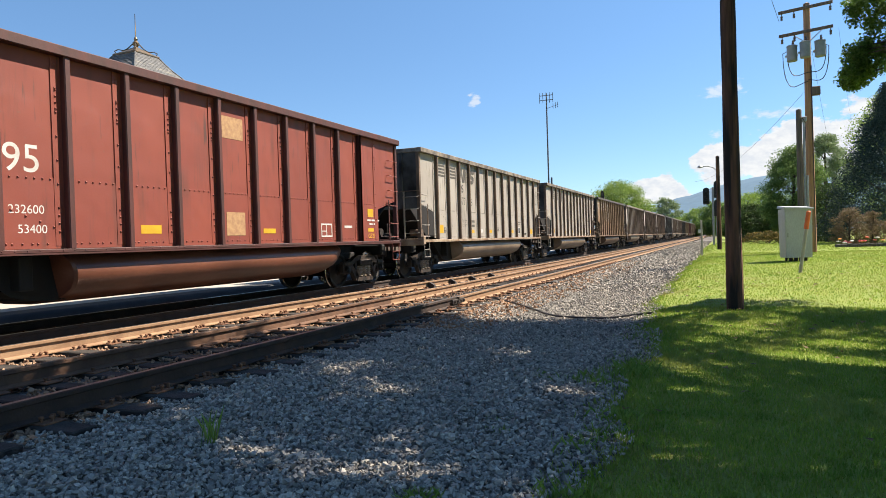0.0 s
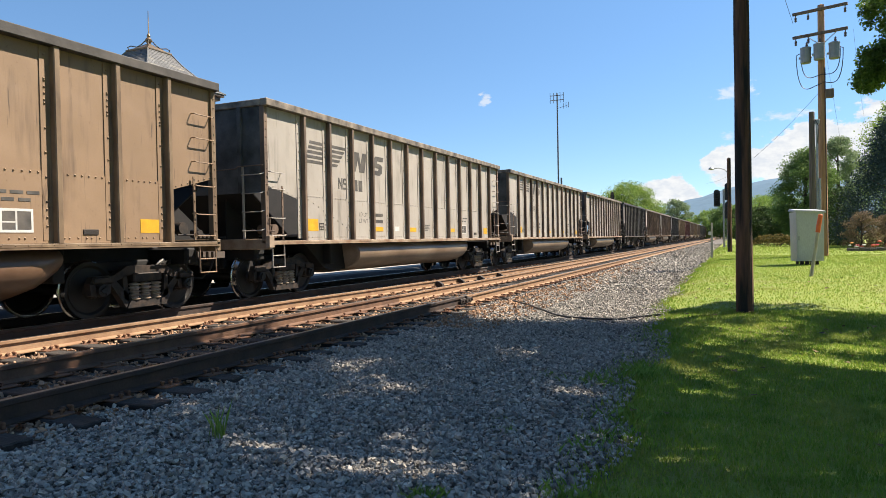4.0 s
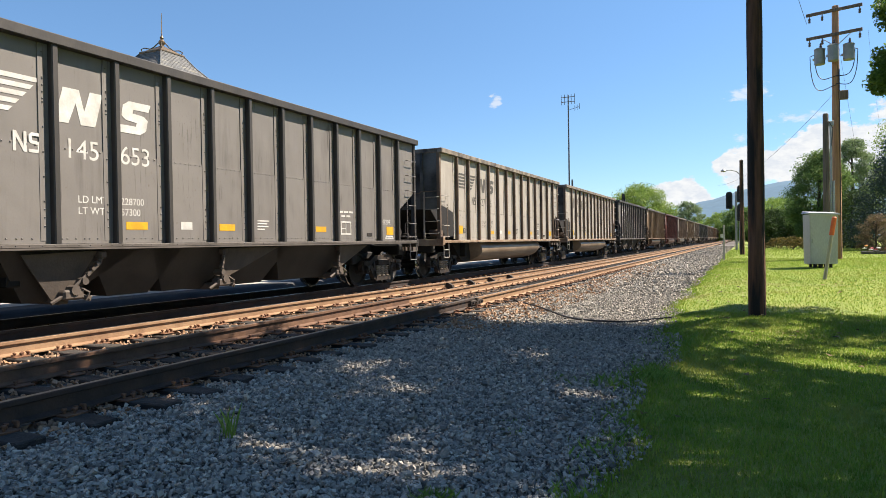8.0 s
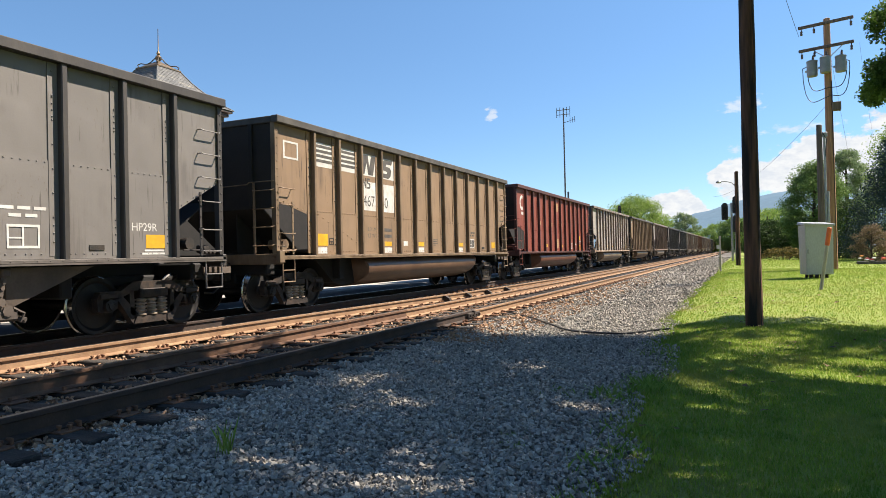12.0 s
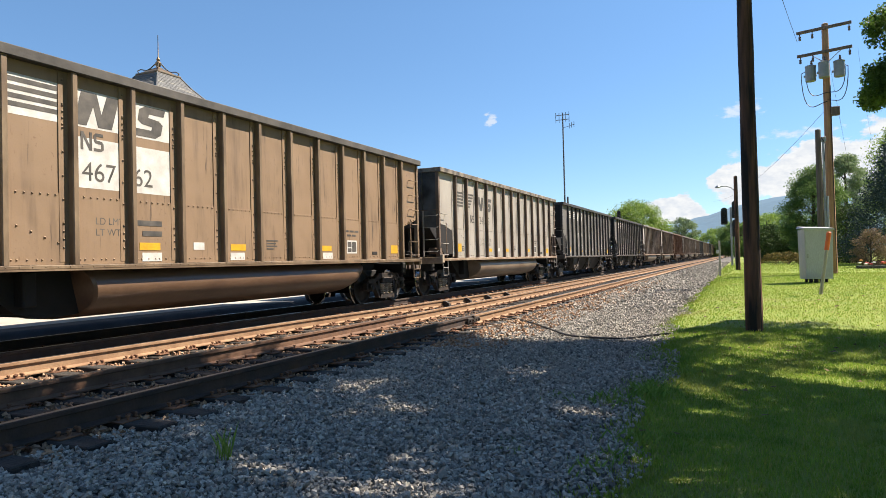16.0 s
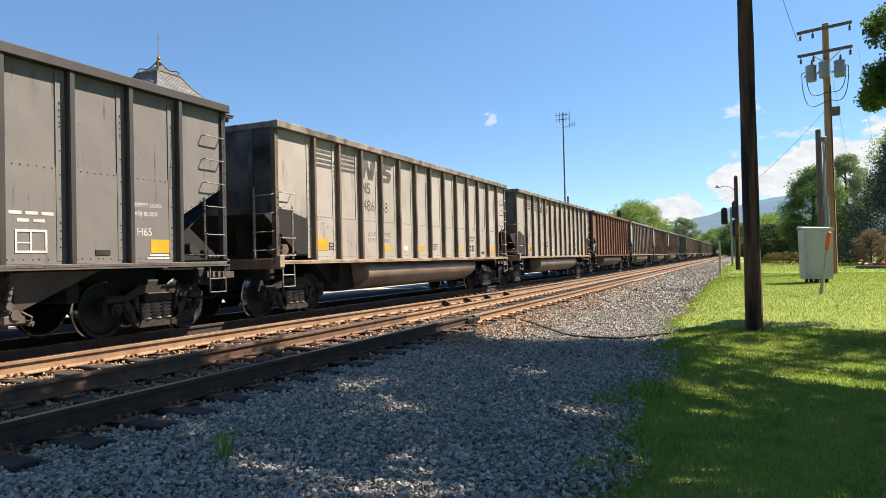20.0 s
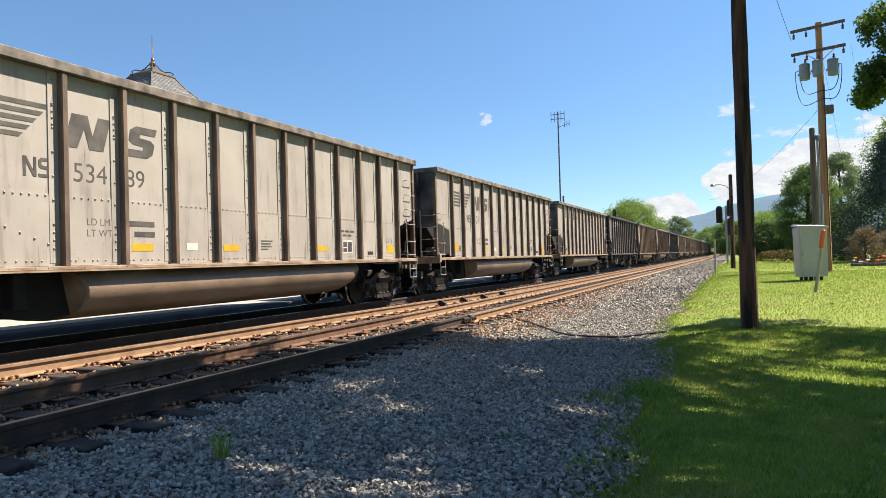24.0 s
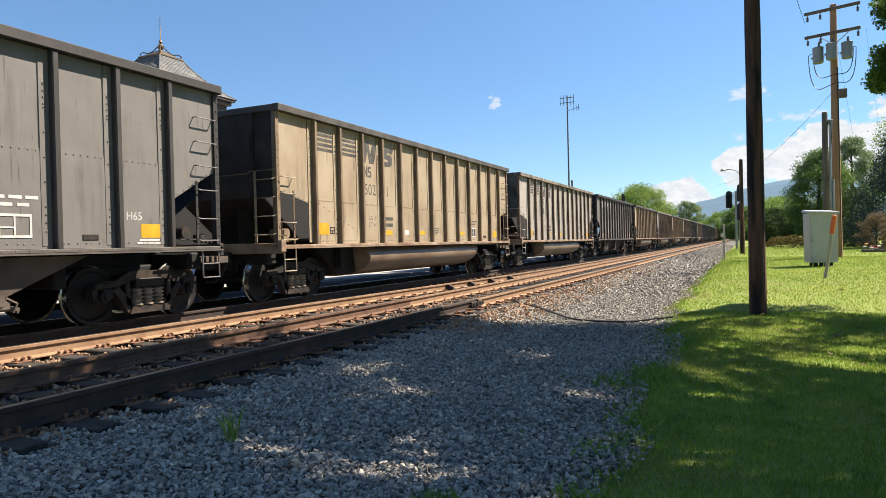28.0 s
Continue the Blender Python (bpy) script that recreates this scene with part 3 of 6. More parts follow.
def make_third_rail():
    """A further rail between the two tracks, slewing towards the siding, with braces beyond the joint."""
    way = [(-8.42, -20.0), (-8.38, 4.0), (-8.22, 11.0), (-7.95, 16.5), (-7.65, 21.0), (-7.5, 28.0), (-7.42, 60.0), (-7.40, 400.0)]
    rail = thing("lead_rail", "rusty extra rail with plates between the tracks", "rail", kind="structure")
    body, top = Solid(), Solid()
    o = [(-0.075, -0.185), (0.075, -0.185), (0.075, -0.172), (0.012, -0.150), (0.010, -0.050), (0.036, -0.040), (0.036, -0.006), (0.028, 0.0),
         (-0.028, 0.0), (-0.036, -0.006), (-0.036, -0.040), (-0.010, -0.050), (-0.012, -0.150), (-0.075, -0.172)]
    n = len(o)
    body.add([(x + a, y, z) for x, y in way for a, z in o],
             [(j * n + i, j * n + (i + 1) % n, (j + 1) * n + (i + 1) % n, (j + 1) * n + i) for j in range(len(way) - 1) for i in range(n)])
    top.add([(x + a, y, 0.003) for x, y in way for a in (-0.027, 0.027)], [(2 * j, 2 * j + 1, 2 * j + 3, 2 * j + 2) for j in range(len(way) - 1)])
    part("rail", body, RAIL, rail)
    part("running_surface", top, RAIL_TOP, rail, "worn rail head")
    plate = plate_mesh()
    xs, ys = [p[0] for p in way], [p[1] for p in way]
    y = -2.0
    while y < 34:
        part("tie_plate", plate, PLATE, rail, at=(float(np.interp(y, ys, xs)), y, 0))
        y += 0.56
    brace = Solid().prism([(0.03, -0.19), (0.24, -0.19), (0.22, -0.10), (0.10, -0.03), (0.03, -0.03)], "y", -0.06, 0.06).mesh("rail_brace")
    for y in (17.4, 18.8, 20.3, 22.0):
        part("rail_brace", brace, BLACK_IRON, rail, at=(float(np.interp(y, ys, xs)), y, 0))
    return rail


# Siding rails carry painted tree shade up to the joint, sunlit rust beyond.
SIDING = make_track(-5.845, "rusty railway track on dark timber ties in ballast", (-3.1, 1.3), RAIL_SHADE, beyond=RAIL, far=RAIL_HALF_SHADE)
# Here the train's shadow is painted into the rail colour as well.
make_track(CAR_X, "railway track that carries the train, in shadow", (-1.3, 1.22), RAIL_SHADE)
make_third_rail()


def joint_bar():
    """The bolted joint in the near rail."""
    s = Solid().bevel_box(0.036, 0.075, -0.32, 0.32, -0.14, -0.04, 0.01)
    for i in range(4):
        s.rod((0.07, -0.24 + 0.16 * i, -0.09), (0.11, -0.24 + 0.16 * i, -0.09), 0.022, 6)
    s.bevel_box(0.03, 0.09, -0.03, 0.05, -0.17, 0.0, 0.01)
    part("joint_bar", s, BLACK_IRON, SIDING, "dark bolted joint bar", at=(0.7535, 12.6, 0))


joint_bar()


def stones(name, n, region, size, seed, label, material):
    """Loose crushed stones lying on the ground; region gives x and y from two random numbers."""
    r = np.random.default_rng(seed)
    base = np.array([(x, y, z) for z in (-1, 1) for y in (-1, 1) for x in (-1, 1)]) * 0.62
    tri = np.array([(0, 2, 3), (0, 3, 1), (4, 5, 7), (4, 7, 6), (0, 1, 5), (0, 5, 4), (2, 6, 7), (2, 7, 3), (0, 4, 6), (0, 6, 2), (1, 3, 7), (1, 7, 5)])
    xy = region(r.random(n), r.random(n))
    s = size(xy) * np.exp(r.normal(0, 0.22, n))
    pts = (base[None] * (1 + r.normal(0, 0.17, (n, 8, 1))) + r.normal(0, 0.13, (n, 8, 3))) * np.stack([s, s * r.uniform(0.6, 0.95, n), s * r.uniform(0.4, 0.75, n)], -1)[:, None, :]
    q = r.normal(size=(n, 4)) * np.array([1, 0.35, 0.35, 1.0])
    q /= np.linalg.norm(q, axis=1, keepdims=True)
    w, x, y, z = q.T
    rot = np.stack([np.stack([1 - 2 * (y * y + z * z), 2 * (x * y - z * w), 2 * (x * z + y * w)], -1), np.stack([2 * (x * y + z * w), 1 - 2 * (x * x + z * z), 2 * (y * z - x * w)], -1),
                    np.stack([2 * (x * z - y * w), 2 * (y * z + x * w), 1 - 2 * (x * x + y * y)], -1)], -2)
    pts = np.einsum("nij,nkj->nki", rot, pts)
    pts[..., 0] += xy[:, 0, None]
    pts[..., 1] += xy[:, 1, None]
    pts[..., 2] += (ground_z(xy[:, 0], xy[:, 1]) + s * (0.1 + 1.5 * r.random(n) ** 1.5))[:, None]
    f = (tri[None] + 8 * np.arange(n)[:, None, None]).reshape(-1, 3)
    ob = new(name, from_arrays(name, pts.reshape(-1, 3), f, material))
    return tagged(ob, label, "ballast", kind="stuff")


STONE = island_mat("crushed_granite", [(0.11, 0.105, 0.096), (0.41, 0.38, 0.325), (0.54, 0.49, 0.41), (0.20, 0.19, 0.171), (0.66, 0.595, 0.49), (0.29, 0.272, 0.24), (0.48, 0.44, 0.37), (0.14, 0.134, 0.122)], 0.85)
STONE_RUST = island_mat("rust_stained_stone", [(0.24, 0.165, 0.115), (0.40, 0.235, 0.135), (0.46, 0.32, 0.21), (0.32, 0.17, 0.09)], 0.9)


def shoulder(y0, y1):
    def place(a, b):
        y = y0 + (y1 - y0) * b
        hi = lawn_edge(y) + 0.0 - 0.5 * (np.abs(np.sin(a * 917.0)) ** 3)
        x = -4.85 + (hi + 4.85) * a
        on_tie = (x < -4.50) & (np.abs((y + 2.0 + 0.28) % 0.56 - 0.28) < 0.14)
        return np.stack([np.where(on_tie, x + 0.55, x), y], -1)
    return place


def crib(x0, x1, y0, y1):
    def place(a, b):
        k = np.floor((y0 + (y1 - y0) * b + 2.0) / 0.56)
        y = -2.0 + 0.56 * k + 0.13 + 0.30 * ((b * 977.0) % 1.0)
        return np.stack([x0 + (x1 - x0) * a, y], -1)
    return place


stones("ballast_stones", 62000, shoulder(2.2, 9.0), lambda p: 0.0185 + 0 * p[:, 0], 1, "loose grey crushed ballast stones beside the track", STONE)
stones("ballast_stones", 42000, shoulder(9.0, 17.0), lambda p: 0.0185 + 0 * p[:, 0], 2, "loose grey crushed ballast stones beside the track", STONE)
stones("ballast_stones", 24000, shoulder(17.0, 46.0), lambda p: 0.018 + 0.0007 * p[:, 1], 3, "loose pale crushed ballast stones beside the track", STONE)
stones("ballast_stones", 9000, shoulder(46.0, 110.0), lambda p: 0.05 + 0 * p[:, 0], 5, "loose pale crushed ballast stones far along the track", STONE)
stones("ballast_stones", 7500, crib(-8.9, -4.6, 2.5, 18.0), lambda p: 0.026 + 0 * p[:, 0], 4, "rust-stained ballast stones between the ties", STONE_RUST)
stones("ballast_stones", 5200, lambda a, b: np.stack([-4.55 + 1.15 * a ** 2.2, 9.5 + 26.0 * b ** 1.3], -1), lambda p: 0.0245 + 0.0004 * p[:, 1], 6, "rust-stained ballast stones along the ends of the ties", STONE_RUST)


# ---- coal train ----
SPEED, PITCH, BODY = 13.92, 15.912, 14.76
RIBS = {False: [1.34 + 1.023 * i for i in range(13)], True: [1.29 + 1.025 * i for i in range(13)]}
OPEN = {False: (2.36, 2.07), True: (2.58, 1.95)}
SILL, TOP = 1.15, 4.10
SEAM = {False: 2.19, True: 2.55}


def rivet_row(s, x, pts, r=0.014):
    for y, z in pts:
        s.add([(x, y - r, z - r), (x, y + r, z - r), (x, y + r, z + r), (x, y - r, z + r), (x + r * 1.35, y, z)],
              [(0, 1, 4), (1, 2, 4), (2, 3, 4), (3, 0, 4)])


def panel_mesh(black):
    """A side panel between two ribs: an upper sheet, and a lower sheet lapped over it, with rivets along the seam."""
    s, w = Solid(), RIBS[black][1] - RIBS[black][0]
    for z0, z1, x in ((SEAM[black] - 0.025, TOP - 0.1, 1.490), (SILL + 0.06, SEAM[black] + 0.025, 1.498)):
        s.box(x - 0.012, x, 0.0, w, z0, z1)
    rivet_row(s, 1.498, [(0.08 + 0.115 * i, SEAM[black]) for i in range(7)], 0.011 if black else 0.015)
    s.box(1.48, 1.504, w - 0.20, w - 0.05, SILL + 0.1, TOP - 0.12)
    rivet_row(s, 1.498, [(q, SILL + 0.13) for q in (0.12, 0.2, 0.34, 0.48, 0.56, 0.7)], 0.011 if black else 0.014)
    rivet_row(s, 1.504, [(w - 0.14, SILL + 0.3 + 0.34 * i) for i in range(8)] + [(w - 0.14, SILL + 0.42 + 0.11 * i) for i in range(3)] + [(w - 0.14, 3.2 + 0.09 * i) for i in range(4)], 0.012 if black else 0.016)
    return s.mesh("side_panel")


def braced_panel_mesh(k):
    """A lower panel whose inner slope sheet shows as a slanting row of rivets."""
    s = Solid()
    s.add([tuple(v.co) for v in MESHES["panel_g"].vertices], [tuple(f.vertices) for f in MESHES["panel_g"].polygons])
    z = 2.12 - 0.38 * k
    rivet_row(s, 1.498, [(0.2 + 0.2 * i, z - 0.075 * i) for i in range(4)], 0.017)
    return s.mesh("side_panel")


def end_panel_mesh(rear, black):
    """The last panel at an end, cut away below over the truck."""
    e, (za, zb) = RIBS[black][0], OPEN[black]
    if rear:
        e = BODY - RIBS[black][-1]
    o = [(0.02, za), (e, zb), (e, TOP - 0.1), (0.02, TOP - 0.1)]
    s = Solid().prism(o, "x", 1.478, 1.49)
    n = 7
    rivet_row(s, 1.49, [(0.14 + (e - 0.2) * i / n, za + 0.04 + (zb - za) * (0.14 + (e - 0.2) * i / n) / e) for i in range(n)], 0.014)
    if rear:
        s.v = [(x, BODY - y, z) for x, y, z in s.v]
    else:
        s.box(1.48, 1.504, e - 0.20, e - 0.05, SILL + 0.1, TOP - 0.12)
        rivet_row(s, 1.504, [(e - 0.14, SILL + 0.2 + 0.1 * i) for i in range(6)] + [(e - 0.14, SILL + 0.8 + 0.2 * i) for i in range(10)], 0.012 if black else 0.016)
    return s.mesh("end_panel")


def rib_mesh():
    """An upright post of the side with its riveted flange."""
    s = Solid()
    s.prism([(1.488, -0.055), (1.585, -0.05), (1.60, -0.035), (1.60, 0.035), (1.585, 0.05), (1.488, 0.055)], "z", SILL + 0.055, TOP - 0.1)
    return s.mesh("rib")


def side_mesh_far(black):
    o = [(0.12, SILL + 0.06), (BODY - 0.12, SILL + 0.06), (BODY - 0.02, TOP - 0.1), (0.02, TOP - 0.1)]
    return Solid().prism(o, "x", -1.5, -1.488).mesh("far_side_sheet")


def end_sheet_mesh():
    return Solid().box(-1.49, 1.49, 0.03, 0.045, 2.2, TOP - 0.1).mesh("end_sheet")


def slope_sheet_mesh():
    return Solid().prism([(0.05, 2.22), (1.3, 1.3), (1.3, 1.27), (0.05, 2.19)], "x", -1.15, 1.15).mesh("slope_sheet")


def end_stake_mesh():
    return Solid().bevel_box(-0.05, 0.05, -0.03, 0.03, 2.2, TOP - 0.13, 0.01).mesh("end_stake")


def bulkhead_mesh():
    # Dark sheet added to fill the open corner with shade.
    return Solid().prism([(0.15, 1.15), (1.5, 1.15), (1.5, 1.3), (0.15, 2.2)], "x", 0.35, 0.37).mesh("bulkhead")


def train_line_mesh():
    """The bent release rod across the end."""
    return Solid().pipe([(1.5, -0.03, 2.75), (0.9, -0.08, 2.74), (0.85, -0.08, 2.70), (-1.3, -0.08, 2.66)], 0.012, 6).mesh("release_rod", True)


def coal_floor_mesh():
    return Solid().box(-1.48, 1.48, 1.2, BODY - 1.2, 1.3, 1.34).mesh("floor_sheet")


def chord_mesh():
    return Solid().bevel_box(1.46, 1.625, -0.03, BODY + 0.03, TOP - 0.15, TOP, 0.012).mesh("top_chord")


def end_chord_mesh():
    return Solid().bevel_box(-1.46, 1.46, -0.02, 0.13, TOP - 0.14, TOP - 0.005, 0.012).mesh("end_chord")


def sill_mesh():
    s = Solid().bevel_box(1.42, 1.60, 0.0, BODY, SILL, SILL + 0.055, 0.008)
    s.box(1.40, 1.62, 0.03, BODY - 0.03, SILL - 0.025, SILL)
    rivet_row(s, 1.60, [(0.3 + 0.186 * i, SILL + 0.03) for i in range(77)], 0.008)
    return s.mesh("side_sill")


def end_sill_mesh():
    s = Solid().bevel_box(-1.6, 1.6, 0.0, 0.10, SILL - 0.12, SILL + 0.10, 0.012)
    s.bevel_box(1.53, 1.63, -0.03, 0.14, SILL - 0.09, SILL + 0.16, 0.01)
    return s.mesh("end_sill")


def corner_post_mesh():
    s = Solid()
    s.prism([(1.5, 0.0), (1.53, 0.0), (1.53, 0.10), (1.515, 0.10), (1.515, 0.015), (1.42, 0.015), (1.42, 0.0)], "z", SILL + 0.1, TOP - 0.1)
    rivet_row(s, 1.53, [(0.055, SILL + 0.25 + 0.16 * i) for i in range(16)])
    return s.mesh("corner_post")


def grab_mesh():
    """A bent grab iron on the side."""
    return Solid().pipe([(1.49, 0.03, 0), (1.585, 0.03, 0), (1.60, 0.05, -0.012), (1.60, 0.46, -0.012), (1.585, 0.48, 0), (1.49, 0.48, 0)], 0.011, 6).mesh("grab_iron", True)


def end_grab_mesh():
    return Solid().pipe([(0.98, 0.0, 0.03), (0.98, -0.07, 0), (1.47, -0.07, 0), (1.5, 0.0, 0.03)], 0.011, 6).mesh("end_grab_iron", True)


def stile_mesh():
    s = Solid().box(1.53, 1.545, 0.0, 0.05, SILL + 0.08, 2.35)
    rivet_row(s, 1.545, [(0.025, SILL + 0.2 + 0.19 * i) for i in range(6)])
    return s.mesh("ladder_stile")


def end_stile_mesh():
    return Solid().box(0.95, 1.0, -0.02, 0.0, SILL + 0.1, 2.75).mesh("end_ladder_stile")


def step_mesh():
    return Solid().pipe([(1.58, 0, SILL), (1.59, 0, 0.66), (1.59, 0.40, 0.66), (1.58, 0.40, SILL)], 0.016, 6).pipe([(1.59, 0, 0.90), (1.59, 0.40, 0.90)], 0.012, 6).mesh("sill_step", True)


def tub_mesh():
    """The round-bottomed tub between the trucks, bulging out under the sill."""
    half = [(1.26, 0.0), (1.42, -0.10), (1.48, -0.20), (1.49, -0.30), (1.45, -0.42), (1.34, -0.55), (1.12, -0.66), (0.75, -0.75), (0.3, -0.79)]
    sec = half + [(-x, z) for x, z in reversed(half)]
    m = len(sec)
    rows = [[(x * kx, y + (0.22 * -z if j < 2 else 0.0), SILL + z * kz) for x, z in sec] for j, (y, kx, kz) in enumerate(((3.70, 0.97, 0.98), (3.74, 1.0, 1.0), (11.2, 1.0, 1.0), (11.5, 0.97, 0.88), (11.78, 0.9, 0.62)))]
    v = [p for r in rows for p in r]
    f = [(j * m + i, j * m + i + 1, (j + 1) * m + i + 1, (j + 1) * m + i) for j in range(len(rows) - 1) for i in range(m - 1)]
    f += [tuple(range(m)), tuple(range((len(rows) - 1) * m, len(rows) * m))]
    return Solid().add(v, f).mesh("tub", True)


def tub_end_mesh():
    """The sloping plate in front of the tub."""
    return Solid().prism([(2.05, SILL), (3.87, SILL), (3.87, 0.47), (3.5, 0.44), (3.15, 0.46), (2.85, 0.54)], "x", -1.0, 1.0).mesh("tub_end")


def centre_sill_mesh():
    return Solid().bevel_box(-0.22, 0.22, 0.05, BODY - 0.05, 0.80, 1.12, 0.02).mesh("centre_sill")


BAYS = ((2.55, 3.15, 3.75, 4.95), (3.95, 4.55, 5.35, 5.85), (5.15, 5.65, 6.60, 7.5), (6.8, 7.45, 8.3, 8.9), (8.4, 8.9, 10.55, 11.8))
GATES = ((4.15, 3.50), (6.80, 6.62), (10.75, 10.58))
CHUTES = (((2.9, 1.06), (4.10, 1.10), (3.62, 0.38), (3.40, 0.42)), ((6.88, 0.52), (6.84, 1.10), (8.45, 1.10)), ((10.82, 0.54), (10.78, 1.10), (12.1, 1.10)))


def bay_mesh(k):
    """One hopper bay: sheets that slope inward and down to a narrow outlet."""
    a, b, c, d = BAYS[k]
    z = 0.38
    v = [(-1.40, a, SILL), (1.40, a, SILL), (1.40, d, SILL), (-1.40, d, SILL), (-1.05, b, z), (1.05, b, z), (1.05, c, z), (-1.05, c, z)]
    return Solid().add(v, [(0, 1, 2, 3), (7, 6, 5, 4), (0, 4, 5, 1), (1, 5, 6, 2), (2, 6, 7, 3), (3, 7, 4, 0)]).mesh("hopper_bay")


def chute_mesh(k):
    """The flat wing sheet beside an outlet, which catches the light under the sill."""
    o = CHUTES[k]
    s = Solid()
    n = len(o)
    s.add([(1.43 - 0.16 * (SILL - z) - d, y, z) for d in (0, 0.02) for y, z in o], [tuple(range(n)), tuple(range(2 * n - 1, n - 1, -1))] + [(i, (i + 1) % n, n + (i + 1) % n, n + i) for i in range(n)])
    return s.mesh("chute_sheet")


def gate_mesh(k):
    """Latch, lever and lock of an outlet door."""
    top, low = GATES[k]
    s = Solid()
    mid = (top + low) / 2
    s.pipe([(1.44, top, 1.08), (1.45, top - 0.04, 0.92), (1.45, mid, 0.70), (1.42, low + 0.12, 0.52), (1.38, low - 0.15, 0.37)], 0.030, 6)
    s.bevel_box(1.36, 1.50, top - 0.07, top + 0.05, 0.98, 1.10, 0.02)
    s.rod((1.30, mid, 0.66), (1.50, mid, 0.66), 0.055, 8)
    s.rod((1.25, low + 0.18, 0.54), (1.48, low + 0.18, 0.54), 0.075, 8)
    s.bevel_box(1.28, 1.46, low, low + 0.34, 0.40, 0.55, 0.03)
    s.rod((1.30, low + 0.30, 0.46), (1.47, low + 0.42, 0.40), 0.04, 6)
    s.pipe([(1.45, low + 0.26, 0.58), (1.47, low + 0.40, 0.50), (1.45, low + 0.36, 0.38)], 0.02, 5)
    for i in range(5):
        s.rod((1.42, top - 0.02 + (mid - top) * i / 4, 1.0 - 0.08 * i), (1.49, top - 0.02 + (mid - top) * i / 4, 1.0 - 0.08 * i), 0.03, 6)
    s.bevel_box(0.5, 1.30, low + 0.02, low + 0.2, 0.34, 0.46, 0.02)
    return s.mesh("outlet_gate")


def side_frame_mesh():
    """Cast side frame of a truck, centred on the truck, axles 0.89 m to each side: top member, sloping tension arms, columns and pedestals."""
    s = Solid()
    x0, x1 = 0.94, 1.07
    s.prism([(-1.10, 0.56), (-1.04, 0.68), (-0.66, 0.68), (-0.40, 0.82), (0.40, 0.82), (0.66, 0.68), (1.04, 0.68), (1.10, 0.56), (0.70, 0.55), (0.38, 0.67), (-0.38, 0.67), (-0.70, 0.55)], "x", x0, x1)
    for k in (-1, 1):
        s.prism([(k * 0.74, 0.58), (k * 0.60, 0.58), (k * 0.26, 0.24), (k * 0.30, 0.13), (k * 0.42, 0.14)], "x", x0, x1)
        s.prism([(k * 0.40, 0.68), (k * 0.48, 0.66), (k * 0.46, 0.30), (k * 0.36, 0.24)], "x", x0, x1)
        s.prism([(k * 1.10, 0.58), (k * 1.00, 0.58), (k * 0.98, 0.36), (k * 1.08, 0.38)], "x", x0, x1)
        s.prism([(k * 0.80, 0.58), (k * 0.70, 0.58), (k * 0.72, 0.40), (k * 0.80, 0.38)], "x", x0, x1)
        s.bevel_box(x1 - 0.01, x1 + 0.035, k * 0.89 - 0.16, k * 0.89 + 0.16, 0.57, 0.66, 0.012)
    s.prism([(-0.42, 0.13), (0.42, 0.13), (0.36, 0.245), (-0.36, 0.245)], "x", x0, x1 + 0.03)
    s.bevel_box(x1 - 0.02, x1 + 0.05, -0.30, 0.30, 0.55, 0.70, 0.02)
    return s.mesh("side_frame")


def spring_mesh():
    """A coil spring seen as stacked turns."""
    pr = [(0.03, 0.0)]
    for i in range(5):
        pr += [(0.07, 0.06 * i), (0.098, 0.06 * i + 0.012), (0.098, 0.06 * i + 0.03), (0.07, 0.06 * i + 0.042)]
    return Solid().lathe(pr + [(0.03, 0.29)], (1.03, 0, 0.25), "z", 10).mesh("spring", True)


def wheel_mesh():
    """A wheel on the near rail, turned about x; centre at the axle."""
    pr = [(0.06, 0.10), (0.12, 0.10), (0.14, 0.055), (0.36, 0.03), (0.40, 0.065), (0.452, 0.065), (0.458, -0.02), (0.462, -0.035), (0.485, -0.045), (0.485, -0.07), (0.44, -0.075),
          (0.40, -0.07), (0.36, -0.01), (0.14, -0.02), (0.06, -0.05)]
    me = Solid().lathe(pr, (0.745, 0, 0), "x", 32).mesh("wheel", True)
    me.materials.append(WHEEL)
    me.materials.append(TREAD)
    for f in me.polygons:
        rr = math.hypot(f.center.y, f.center.z)
        f.material_index = 1 if rr > 0.425 else 0
    return me


def bearing_mesh():
    s = Solid().lathe([(0.0, 1.16), (0.05, 1.16), (0.055, 1.14), (0.10, 1.135), (0.105, 1.0), (0.13, 0.99), (0.13, 0.93)], (0, 0, 0), "x", 16)
    for i in range(3):
        a = 2 * math.pi * i / 3
        s.rod((1.13, math.cos(a) * 0.06, math.sin(a) * 0.06), (1.165, math.cos(a) * 0.06, math.sin(a) * 0.06), 0.018, 6)
    return s.mesh("bearing", True)


def coupler_mesh():
    s = Solid().bevel_box(-0.10, 0.10, -0.42, 0.3, 0.78, 0.98, 0.02)
    s.prism([(-0.16, -0.36), (-0.05, -0.62), (0.12, -0.62), (0.17, -0.50), (0.16, -0.36)], "z", 0.74, 1.02)
    s.bevel_box(-0.3, 0.3, -0.12, 0.02, 0.70, 1.08, 0.02)
    return s.mesh("coupler")


